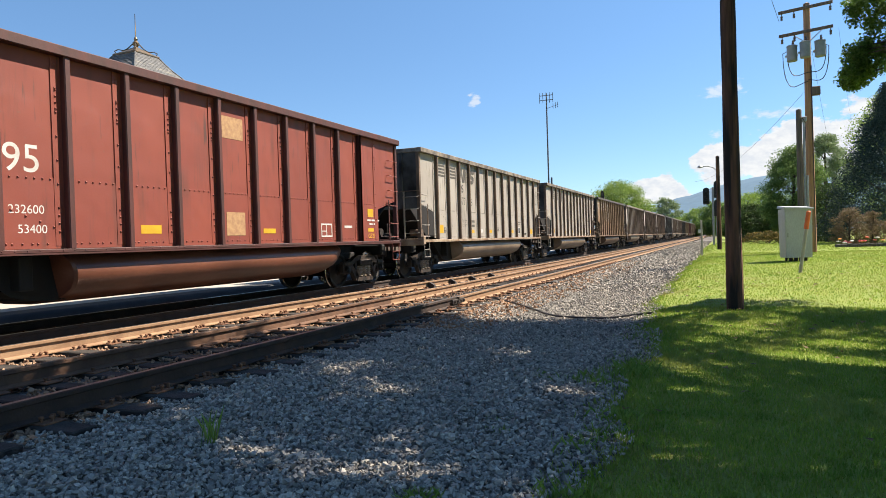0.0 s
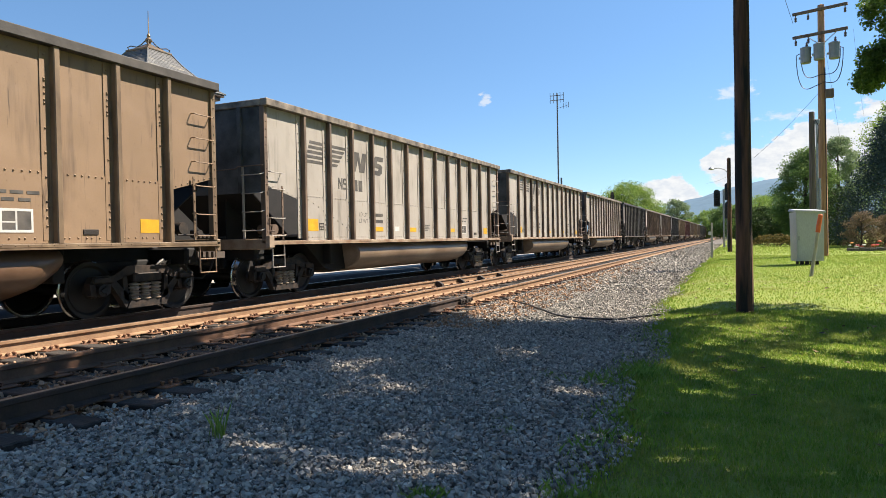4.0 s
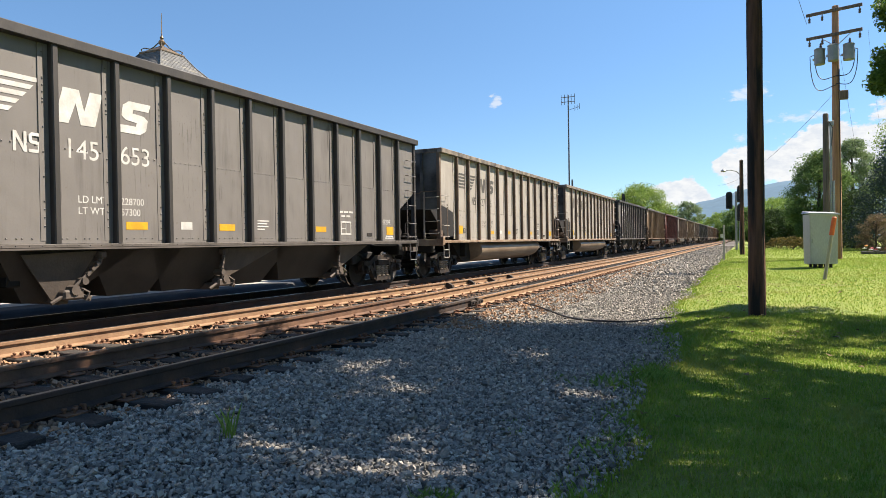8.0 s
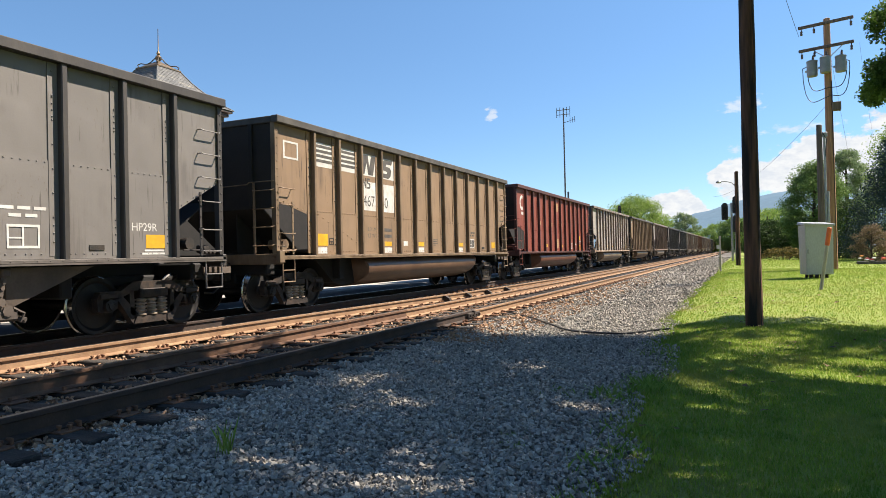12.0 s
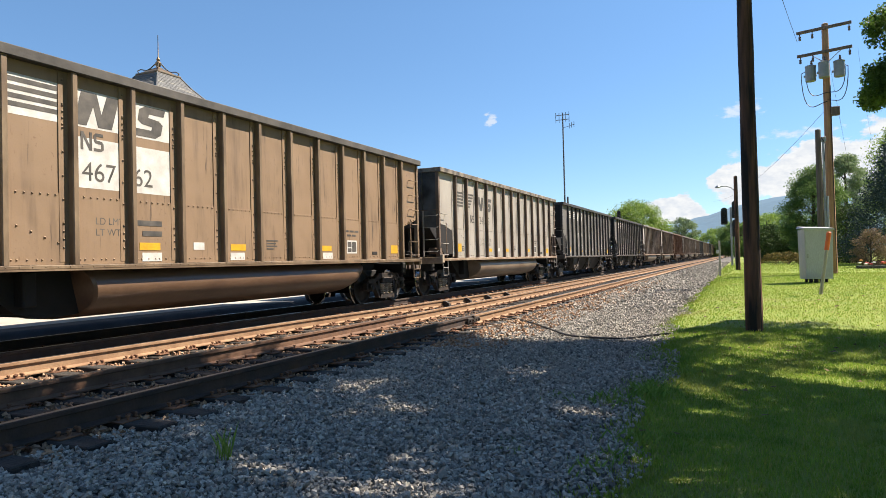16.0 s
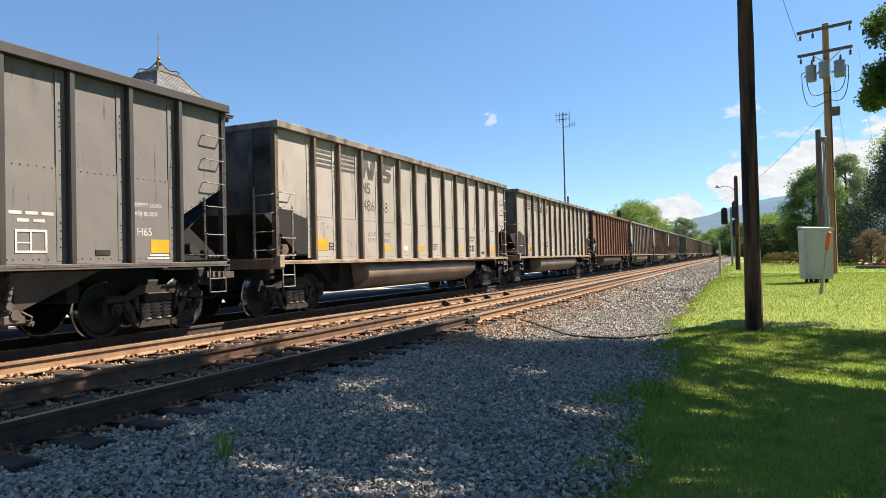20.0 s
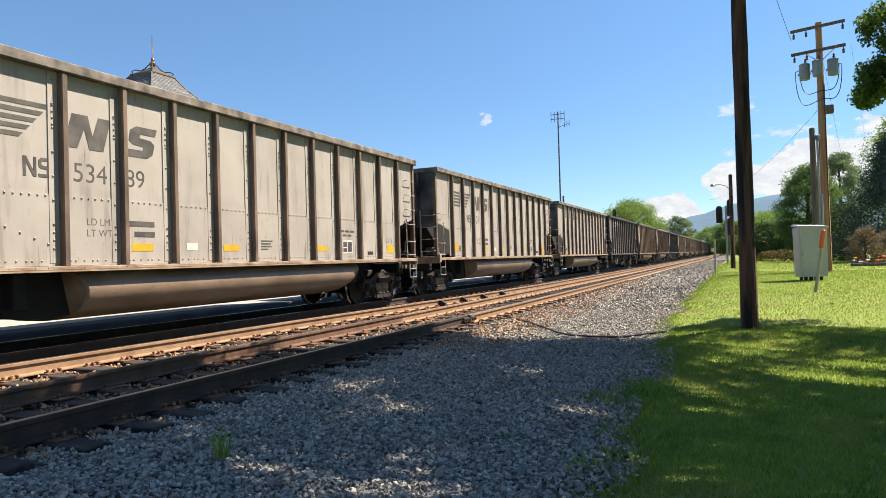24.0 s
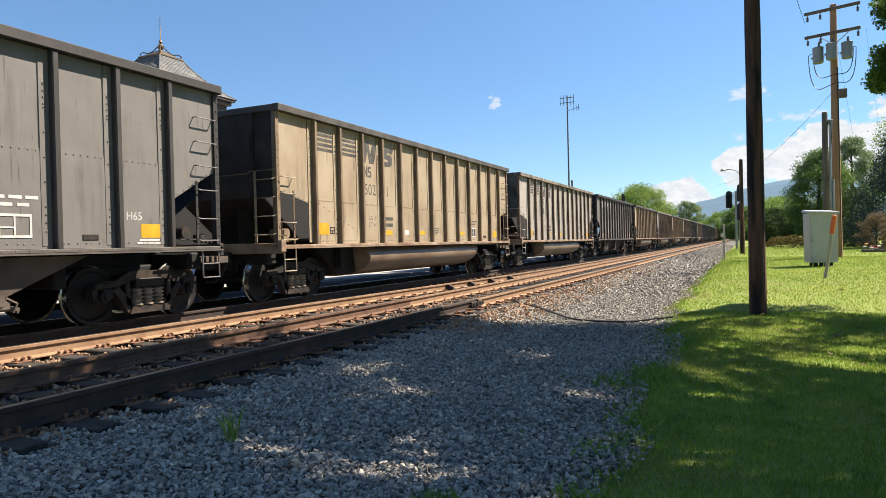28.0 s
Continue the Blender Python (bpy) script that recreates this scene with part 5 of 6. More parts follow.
SMALL = {"grab_iron", "end_grab_iron", "ladder_stile", "sill_step", "air_hose", "brake_gear", "bearing", "spring", "axle", "release_rod", "bulkhead", "end_stake", "outlet_gate"}


def drop_bay(car):
    """The leading red car has one bay less: its rear end moves up by one rib space."""
    step, gone = RIBS[False][1] - RIBS[False][0], []
    k = (BODY - step) / BODY
    for ob in car.children:
        name, y = ob.name.split(".")[0], ob.location.y
        if name in ("top_chord", "side_sill", "centre_sill", "far_side_sheet", "floor_sheet"):
            ob.scale.y *= k
            ob.location.y -= step if y > 12 else 0.0
        elif name == "tub":
            ob.scale.y = 0.925
        elif (name == "rib" and y > 13.5) or (name == "side_panel" and y > 12.5):
            gone.append(ob)
        elif y > 12 or ob.data == MESHES["end_r_g"]:
            ob.location.y -= step
    for ob in gone:
        bpy.data.objects.remove(ob)


def make_train():
    for n, livery in enumerate(ORDER):
        hopper = livery == "black"
        car = copy_thing(TEMPLATE[hopper], Matrix.Translation((CAR_X, car_start(n), 0)))
        paint_car(car, livery)
        car.scale.y = LENGTH.get(n, 0.976 if hopper else 0.985)
        if n > 30:
            for ob in list(car.children_recursive):
                if ob.name.split(".")[0] in SMALL:
                    bpy.data.objects.remove(ob)
        what = "three-bay hopper car on the main track" if hopper else "ribbed coal gondola car on the main track"
        if n == 0:
            drop_bay(car)
        mark_car(car, n, livery)
        tagged(car, PAINTS[livery] + " " + what, "railway car", "cars of the coal train")
        CARS.append((car, n))
    for car in TEMPLATE.values():
        for ob in (*car.children_recursive, car):
            bpy.data.objects.remove(ob)


make_train()


# ---- lawn ----
GRASS = island_mat("grass_blades", [(0.165, 0.30, 0.034), (0.25, 0.38, 0.048), (0.36, 0.46, 0.066), (0.20, 0.34, 0.042), (0.46, 0.44, 0.14)], 0.8, 0.45, 3.5,
                   [((0.36, 0.38, 0.09), 0.9, 0.52, 0.68), ((0.13, 0.25, 0.03), 2.4, 0.55, 0.68), ((0.42, 0.36, 0.16), 0.45, 0.64, 0.74)], 0.22)


def blades(name, x, y, height, width, seed, label, category="grass", material=None, lean=0.5):
    """Upright blades of grass, two triangles each."""
    r = np.random.default_rng(seed)
    n = len(x)
    a = r.uniform(0, 2 * math.pi, n)
    h = height * r.uniform(0.55, 1.25, n)
    z = ground_z(x, y) - 0.005
    d = np.stack([np.cos(a), np.sin(a)], -1) * (width * r.uniform(0.6, 1.3, n))[:, None]
    b = r.uniform(0, 2 * math.pi, n)
    le = np.stack([np.cos(b), np.sin(b)], -1) * (h * lean * r.uniform(0.2, 1.0, n))[:, None]
    p0 = np.stack([x - d[:, 0], y - d[:, 1], z], -1)
    p1 = np.stack([x + d[:, 0], y + d[:, 1], z], -1)
    p2 = np.stack([x + le[:, 0] * 0.35 + d[:, 0] * 0.7, y + le[:, 1] * 0.35 + d[:, 1] * 0.7, z + h * 0.6], -1)
    p3 = np.stack([x + le[:, 0], y + le[:, 1], z + h], -1)
    v = np.stack([p0, p1, p2, p3], 1).reshape(-1, 3)
    k = 4 * np.arange(n)[:, None]
    f = np.stack([k + np.array([[0, 1, 2]]), k + np.array([[0, 2, 3]])], 1).reshape(-1, 3)
    ob = new(name, from_arrays(name, v, f, material or GRASS))
    return tagged(ob, label, category, kind="stuff")


def lawn_points(n, y0, y1, seed):
    r = np.random.default_rng(seed)
    y = y0 + (y1 - y0) * r.random(n) ** 0.8
    lo = lawn_edge(y) - 0.25 * r.random(n) ** 3
    hi = 0.175 * y + 0.9
    return lo + (hi - lo) * r.random(n), y


blades("lawn_grass", *lawn_points(90000, 2.6, 12.0, 11), 0.038, 0.0042, 12, "short mown green lawn grass beside the ballast")
blades("lawn_grass", *lawn_points(60000, 12.0, 34.0, 13), 0.032, 0.010, 14, "short mown green lawn grass round the poles")
blades("lawn_grass", *lawn_points(26000, 34.0, 75.0, 17), 0.04, 0.022, 18, "short mown green lawn grass far off")
_r = np.random.default_rng(15)
_y = _r.uniform(3.0, 30.0, 9000)
blades("edge_grass", lawn_edge(_y) + 0.05 - np.abs(_r.normal(0, 0.17, 9000)), _y, 0.06, 0.005, 16, "ragged grass creeping over the ballast edge")


def weed(x, y, h, n, seed, spread=0.08, lean=0.9):
    r = np.random.default_rng(seed)
    blades("weed", x + r.normal(0, spread, n), y + r.normal(0, spread, n), h, 0.0045, seed, "small green weed growing in the ballast", "weed", WEED, lean)


WEED = island_mat("weed_leaves", [(0.16, 0.28, 0.05), (0.24, 0.38, 0.07), (0.32, 0.44, 0.11)], 0.7, 0.45, 3.0)
for i, (x, y, h, n, sp) in enumerate([(-3.43, 3.72, 0.34, 20, 0.04), (-1.62, 3.35, 0.10, 90, 0.06), (-1.60, 4.75, 0.07, 60, 0.06), (-0.95, 4.55, 0.10, 70, 0.10), (-1.25, 6.6, 0.12, 130, 0.14),
                                      (-0.95, 6.9, 0.12, 120, 0.14), (-1.75, 6.7, 0.07, 70, 0.12), (-1.0, 7.6, 0.08, 80, 0.15), (-1.15, 9.2, 0.08, 90, 0.18), (-0.9, 3.6, 0.12, 80, 0.08), (-0.94, 7.05, 0.12, 150, 0.10), (-0.85, 7.25, 0.11, 110, 0.10), (-1.17, 6.55, 0.08, 70, 0.09), (-1.68, 5.05, 0.06, 45, 0.07), (-0.84, 4.84, 0.10, 90, 0.08), (-0.83, 9.0, 0.09, 120, 0.14), (-0.66, 8.1, 0.09, 130, 0.12), (-0.8, 5.4, 0.1, 120, 0.12)]):
    weed(x, y, h * 0.8, n, 40 + i, sp, 0.5 if h > 0.3 else 0.9)


def dead_leaves():
    r = np.random.default_rng(77)
    n = 130
    x, y = lawn_points(n, 4.0, 22.0, 78)
    s = r.uniform(0.02, 0.045, n)
    a = r.uniform(0, 6.28, n)
    z = ground_z(x, y) + 0.05
    c, q = np.cos(a) * s, np.sin(a) * s
    v = np.stack([np.stack([x + c, y + q, z + r.uniform(0, 0.03, n)], -1), np.stack([x - q, y + c, z], -1), np.stack([x - c, y - q, z + r.uniform(0, 0.03, n)], -1), np.stack([x + q, y - c, z], -1)], 1).reshape(-1, 3)
    f = (4 * np.arange(n)[:, None] + np.arange(4)[None])
    tagged(new("fallen_leaves", from_arrays("fallen_leaves", v, f, island_mat("dry_leaf", [(0.10, 0.06, 0.03), (0.30, 0.22, 0.10), (0.05, 0.05, 0.02)], 0.8))),
           "dry fallen leaves scattered on the lawn", "leaves", kind="stuff")


dead_leaves()

# ---- trees ----
BARK = stuff_mat("tree_bark", (0.09, 0.07, 0.05), (0.05, 0.04, 0.03), 5.0, 0.95, 0, 0.8, 25.0, stretch=(3, 3, 0.6))
LEAF = {
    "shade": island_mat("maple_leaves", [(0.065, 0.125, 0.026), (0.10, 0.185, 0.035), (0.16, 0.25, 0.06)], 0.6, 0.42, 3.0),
    "mid": island_mat("summer_leaves", [(0.085, 0.155, 0.045), (0.14, 0.23, 0.06), (0.21, 0.31, 0.085)], 0.65, 0.42, 3.0),
    "bright": island_mat("light_green_leaves", [(0.15, 0.245, 0.045), (0.225, 0.335, 0.065), (0.31, 0.41, 0.10)], 0.65, 0.48, 3.0),
    "pale": island_mat("pale_grey_green_leaves", [(0.17, 0.24, 0.11), (0.24, 0.32, 0.16), (0.30, 0.38, 0.20)], 0.7, 0.4, 3.0),
    "blue": island_mat("spruce_needles", [(0.022, 0.045, 0.040), (0.042, 0.072, 0.066), (0.085, 0.125, 0.118)], 0.7, 0.1, 3.0),
    "dark": island_mat("dark_shrub_leaves", [(0.034, 0.068, 0.020), (0.060, 0.102, 0.027), (0.085, 0.145, 0.034)], 0.7, 0.25, 3.0),
    "brown": island_mat("russet_shrub_leaves", [(0.204, 0.145, 0.085), (0.306, 0.221, 0.153), (0.136, 0.128, 0.051)], 0.8, 0.25, 3.0),
    "hedge": island_mat("hedge_leaves", [(0.05, 0.065, 0.018), (0.13, 0.12, 0.03), (0.36, 0.25, 0.07)], 0.7, 0.25, 3.0),
}


def leaf_mesh(centres, radii, per, leaf, r, flat=0.7):
    """Clumps of small leaves: quads scattered round each centre."""
    n = len(centres) * per
    c = np.repeat(centres, per, 0)
    rad = np.repeat(radii, per)
    d = r.normal(size=(n, 3))
    d /= np.linalg.norm(d, axis=1, keepdims=True)
    p = c + d * (rad * r.random(n) ** 0.45)[:, None] * np.array([1, 1, flat])
    nrm = r.normal(size=(n, 3)) + d * 0.5 + np.array([0, 0, 0.5])
    nrm /= np.linalg.norm(nrm, axis=1, keepdims=True)
    t = np.cross(nrm, r.normal(size=(n, 3)))
    t /= np.linalg.norm(t, axis=1, keepdims=True) + 1e-9
    b = np.cross(nrm, t)
    s = (leaf * r.uniform(0.6, 1.3, n))[:, None]
    v = np.stack([p + t * s, p + b * s * 0.6, p - t * s, p - b * s * 0.6], 1).reshape(-1, 3)
    return v, (4 * np.arange(n)[:, None] + np.arange(4)[None])


def make_tree(x, y, h, w, kind, seed, label, clumps=70, per=70, leaf=0.12, bole=0.25, z=None, name="tree", category="tree", cone=False):
    """A tapered trunk with limbs to the clumps of an uneven crown. h: height, w: crown's half width, bole: clear part of the trunk."""
    r = np.random.default_rng(seed)
    leaf, per = leaf * 0.68, int(per * 1.9)
    base = float(ground_z(x, y)) if z is None else z
    tree = thing(name, label, category, (x, y, base))
    u = r.random(clumps)
    a = r.uniform(0, 2 * math.pi, clumps)
    k = np.sqrt(r.random(clumps))
    if cone:
        zz = h * (0.06 + 0.9 * u)
        rad = w * (1.02 - u) * (0.45 + 0.55 * k)
        size = w * (0.14 + 0.2 * (1 - u))
    else:
        zz = h * (bole + (0.93 - bole) * u)
        prof = np.sin(np.clip((u * 0.88 + 0.1), 0, 1) * math.pi) ** 0.6
        rad = w * prof * (0.25 + 0.68 * k) * r.uniform(0.75, 1.15, clumps)
        size = w * r.uniform(0.16, 0.34, clumps)
    c = np.stack([np.cos(a) * rad, np.sin(a) * rad, zz], -1)
    s = Solid()
    tr = max(0.05, 0.028 * h)
    tip = Vector((r.uniform(-0.1, 0.1) * w, r.uniform(-0.1, 0.1) * w, h * 0.85))
    mid = Vector((r.uniform(-0.05, 0.05) * w, 0, h * 0.45))
    s.rod((0, 0, -0.15), mid, tr, 9, tr * 0.65).rod(mid, tip, tr * 0.65, 8, 0.03)
    for q in c[:: max(1, clumps // 26)]:
        zs = max(h * bole * 0.8, q[2] - 0.35 * math.hypot(q[0], q[1]) - 0.1 * h)
        root = mid * (zs / mid.z) if zs < mid.z else mid.lerp(tip, min(1, (zs - mid.z) / (tip.z - mid.z)))
        s.rod(root, q, tr * 0.28, 5, 0.012)
    part("trunk", s, BARK, tree, smooth=True)
    v, f = leaf_mesh(c, size, per, leaf, r)
    v[:, 2] = np.maximum(v[:, 2], 0.02)
    crown = new("crown", from_arrays("crown", v, f, LEAF[kind]))
    crown.parent = tree
    return tree


make_tree(-19.5, 140, 12.6, 6.6, "bright", 1, "broad light green tree beyond the train", 150, 90, 0.22, 0.2)
make_tree(-25.0, 165, 10.5, 5.0, "mid", 2, "green tree beyond the train", 60, 50, 0.28, 0.2)
make_tree(-13.2, 180, 11.0, 4.4, "pale", 3, "pale grey-green rounded tree beyond the train", 90, 60, 0.26, 0.1)
for i, (x, y, h, w, k) in enumerate([(-16, 260, 9, 6, "mid"), (-9, 250, 10, 6, "bright"), (-3, 240, 12, 7, "mid"), (3, 230, 12, 7, "bright"), (-22, 280, 9, 7, "mid"), (-1, 170, 8.5, 4.5, "mid"),
                                     (9, 200, 12, 7, "mid"), (-30, 300, 9, 7, "mid"), (-38, 300, 8, 7, "bright"), (14, 210, 12, 7, "mid")]):
    make_tree(x, y, h, w, k, 20 + i, "distant green tree in a row of woods", 70, 70, 0.30, 0.1)
make_tree(3.4, 108, 7.0, 3.6, "bright", 40, "light green tree at the edge of the lawn", 70, 60, 0.17, 0.08)
make_tree(0.4, 112, 5.4, 2.6, "mid", 41, "low green tree at the edge of the lawn", 50, 60, 0.17, 0.05)
make_tree(3.2, 92, 4.6, 2.9, "dark", 42, "dark green bushy tree at the edge of the lawn", 130, 70, 0.14, 0.03)
make_tree(5.2, 88, 4.6, 2.4, "dark", 43, "dark green bushy tree at the edge of the lawn", 50, 60, 0.14, 0.03)
make_tree(6.75, 76, 9.9, 3.3, "mid", 44, "tall green tree behind the utility pole", 300, 80, 0.13, 0.06)
make_tree(9.0, 86, 6.6, 2.2, "bright", 45, "light green tree behind the utility pole", 110, 70, 0.14, 0.04)
make_tree(11.2, 56, 11.6, 4.6, "blue", 47, "tall blue-green spruce tree on the lawn", 420, 80, 0.10, 0.05, cone=True)
make_tree(11.6, 92, 13.2, 3.2, "pale", 48, "pale green broad-leaved tree behind the spruce", 200, 70, 0.15, 0.1)
make_tree(14.6, 74, 14.5, 4.2, "bright", 49, "yellow-green broad-leaved tree behind the spruce", 220, 70, 0.14, 0.1)
make_tree(7.9, 63, 4.9, 2.1, "dark", 50, "dark evergreen shrub behind the pole", 130, 70, 0.09, 0.02)
make_tree(6.9, 45.5, 2.2, 1.15, "brown", 51, "russet bushy shrub on the lawn", 70, 60, 0.06, 0.03, name="shrub", category="shrub")
make_tree(8.2, 46.5, 2.0, 1.1, "brown", 52, "russet bushy shrub on the lawn", 60, 60, 0.06, 0.03, name="shrub", category="shrub")


def hedge(x, y, w, d, h, seed, kind, label):
    """A low rounded clipped hedge."""
    r = np.random.default_rng(seed)
    ob = thing("hedge", label, "hedge", (x, y, float(ground_z(x, y))))
    n = 130
    a, k = r.uniform(0, 6.283, n), np.sqrt(r.random(n))
    dx, dy = np.cos(a) * k, np.sin(a) * k
    c = np.stack([dx * w, dy * d, h * 0.86 * np.sqrt(np.clip(1 - (k * 0.96) ** 2, 0, 1)) * r.uniform(0.25, 1.0, n) ** 0.4], -1)
    v, f = leaf_mesh(c, np.full(n, 0.22), 50, 0.05, r)
    v[:, 2] = np.maximum(v[:, 2], 0.0)
    o = new("foliage", from_arrays("foliage", v, f, LEAF[kind]))
    o.parent = ob
    s = Solid()
    for q in c[::6]:
        s.rod((q[0] * 0.4, q[1] * 0.4, -0.05), q, 0.02, 5, 0.008)
    part("stem", s, BARK, ob)


hedge(3.0, 60, 1.75, 1.1, 1.2, 60, "hedge", "rounded golden-green clipped hedge on the lawn")
hedge(5.0, 63, 0.9, 0.8, 1.0, 61, "hedge", "small golden-green clipped hedge on the lawn")


def shade_tree():
    """The maples beside the photographer: their crowns shade the lawn and the ballast."""
    r = np.random.default_rng(5)
    k = Vector((SUN_WAY.x / SUN_WAY.z, SUN_WAY.y / SUN_WAY.z))
    # openings in the canopy: where their light falls, and how wide
    gaps = [(-3.08, 3.69, 0.50), (-2.86, 3.66, 0.44), (-2.16, 3.70, 0.49), (-1.95, 3.66, 0.44), (-1.32, 3.78, 0.49), (-3.99, 6.42, 0.45), (-3.19, 5.52, 0.42), (-2.35, 7.79, 0.44), (-1.47, 6.04, 0.44),
            (0.76, 8.13, 0.60), (1.32, 9.01, 0.58), (1.32, 7.62, 0.55), (-0.09, 7.59, 0.48), (0.15, 7.7, 0.46), (0.79, 11.2, 0.5), (0.47, 4.83, 0.42), (0.21, 4.9, 0.42),
            (0.1, 9.5, 0.47), (-0.4, 8.7, 0.46), (0.35, 10.3, 0.46), (-0.3, 6.7, 0.46), (-0.55, 7.6, 0.42), (-0.2, 9.9, 0.42)]
    trees = {}
    for i, (tx, ty) in enumerate([(8.4, 9.2), (8.8, 0.5)]):
        trees[i] = dict(at=(tx, ty), c=[], r=[])
    tries = 0
    while tries < 4900:
        tries += 1
        gx, gy = r.uniform(-7.6, 4.6), r.uniform(1.2, 11.6)
        h = r.uniform(8.0, 11.5)
        edge = 10.7 + 0.35 * math.sin(gx * 2.1) + 0.25 * math.sin(gx * 5.3 + 1) + (0.9 if gx > 1 else 0)
        left = -6.75 - 0.15 * math.sin(gy * 1.1) + max(0.0, gy - 6.5) * 0.40 + 0.3 * math.sin(gy * 2.9) * (gy > 5.5)
        if gy > edge or gx < left:
            continue
        if any((gx - a) ** 2 + (gy - b) ** 2 < w * w for a, b, w in gaps):
            continue
        # the crown is thinner over the lawn
        if gx > -0.9 and gy < 10.4 and r.random() < 0.60:
            continue
        p = (gx + k.x * h, gy + k.y * h, h - 0.3)
        i = 0 if p[1] > 5.5 + r.normal(0, 1.0) else 1
        trees[i]["c"].append(p)
        trees[i]["r"].append(0.46)
    # lower boughs at the edge of the lawn
    for j in range(330):
        a, q = r.uniform(0, 2 * math.pi), math.sqrt(r.random())
        for cx, cz, rx, rz in (((2.72, 5.32, 0.42, 0.42), (2.62, 4.40, 0.36, 0.36), (2.42, 4.08, 0.20, 0.17), (3.5, 5.0, 0.55, 0.9))[j % 4],):
            trees[0]["c"].append((cx + rx * q * math.cos(a), 14.8 + r.uniform(-0.35, 0.45), cz + rz * q * math.sin(a)))
            trees[0]["r"].append(0.17)
    for t in trees.values():
        x, y = t["at"]
        c = np.array(t["c"])
        tree = thing("tree", "large leafy maple tree shading lawn and ballast", "tree", (x, y, float(ground_z(x, y))))
        c = c - np.array([x, y, float(ground_z(x, y))])
        s = Solid()
        s.rod((0, 0, -0.2), (0.1, 0.1, 4.2), 0.38, 12, 0.27).rod((0.1, 0.1, 4.2), (-0.2, 0.3, 10.5), 0.27, 10, 0.06)
        hubs = [Vector((0.1, 0.1, 3.6)), Vector((0.0, 0.15, 5.5)), Vector((-0.1, 0.2, 7.5)), Vector((-0.15, 0.25, 9.0))]
        for q in c[::14]:
            hub = hubs[int(r.integers(0, 4)) if q[2] > 6 else 0]
            end = Vector(q)
            knee = hub.lerp(end, 0.5) + Vector((0, 0, 0.4))
            s.rod(hub, knee, 0.075, 6, 0.045).rod(knee, end, 0.045, 5, 0.012)
        part("trunk", s, BARK, tree, smooth=True)
        rad = np.array(t["r"])
        low = rad < 0.4
        v, f = leaf_mesh(c[~low], rad[~low], 27, 0.092, r, 0.5)
        if low.any():
            v2, f2 = leaf_mesh(c[low], rad[low], 46, 0.034, r, 0.8)
            v, f = np.concatenate([v, v2]), np.concatenate([f, f2 + len(v)])
        o = new("crown", from_arrays("crown", v, f, LEAF["shade"]))
        o.parent = tree


shade_tree()
# Added trees out of view, which hold back sky light from the right.
for i, (x, y, h, w) in enumerate([(18, 15, 12, 4.5), (19, 34, 13, 5), (26, -14, 14, 6), (27, 0, 14, 6), (27, 24, 14, 6), (25, 46, 14, 6)]):
    make_tree(x, y, h, w, "shade", 90 + i, "unseen leafy tree added beyond the lawn to block low sky light", 110, 60, 0.22, 0.12)

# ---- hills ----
# The blue haze of distance is mixed into the colour of the woods.
HILL = stuff_mat("hazy_wooded_hill", (0.065, 0.135, 0.205), (0.08, 0.155, 0.225), 0.01, 1.0, 0, 0.0, 0.05)


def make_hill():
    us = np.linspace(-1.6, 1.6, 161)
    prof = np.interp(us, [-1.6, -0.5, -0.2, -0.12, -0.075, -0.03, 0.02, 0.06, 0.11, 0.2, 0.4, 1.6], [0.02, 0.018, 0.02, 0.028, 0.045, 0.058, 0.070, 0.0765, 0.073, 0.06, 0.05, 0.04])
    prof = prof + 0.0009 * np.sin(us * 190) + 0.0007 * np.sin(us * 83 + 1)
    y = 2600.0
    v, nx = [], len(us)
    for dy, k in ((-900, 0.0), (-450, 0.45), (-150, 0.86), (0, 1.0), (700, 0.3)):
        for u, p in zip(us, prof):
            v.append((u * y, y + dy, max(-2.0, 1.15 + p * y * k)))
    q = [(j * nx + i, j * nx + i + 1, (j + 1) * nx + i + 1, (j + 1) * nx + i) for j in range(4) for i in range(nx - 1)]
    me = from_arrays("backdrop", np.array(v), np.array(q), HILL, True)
    tagged(new("backdrop", me), "distant wooded mountain ridge, blue with painted haze", "hill", kind="structure")


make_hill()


# ---- poles, cabinet and signs beside the track ----
POLE_WOOD = stuff_mat("creosoted_pole", (0.075, 0.036, 0.022), (0.21, 0.100, 0.055), 3.5, 0.85, 0, 0.9, 60.0, stretch=(4, 4, 0.35), third=(0.010, 0.009, 0.008), third_scale=1.8, third_low=0.44, third_high=0.56)
POLE_TAN = stuff_mat("weathered_pole", (0.46, 0.27, 0.155), (0.30, 0.165, 0.09), 3.0, 0.85, 0, 0.5, 30.0, stretch=(6, 6, 0.3))
POLE_GREY = stuff_mat("grey_pole", (0.19, 0.145, 0.11), (0.10, 0.075, 0.058), 3.0, 0.85, 0, 0.5, 30.0, stretch=(6, 6, 0.3))
GALV = stuff_mat("galvanised_steel", (0.42, 0.43, 0.44), (0.33, 0.34, 0.35), 5.0, 0.45, 0.5, 0.1, 40.0)
CAN = stuff_mat("grey_transformer_paint", (0.27, 0.29, 0.30), (0.21, 0.23, 0.24), 3.0, 0.45, 0, 0.05, 30.0)
CAB = stuff_mat("pale_cabinet_paint", (0.52, 0.53, 0.58), (0.45, 0.46, 0.51), 1.5, 0.5, 0.1, 0.05, 40.0, stretch=(1, 1, 0.3), third=(0.3, 0.29, 0.26), third_scale=3.0, third_low=0.62, third_high=0.8)
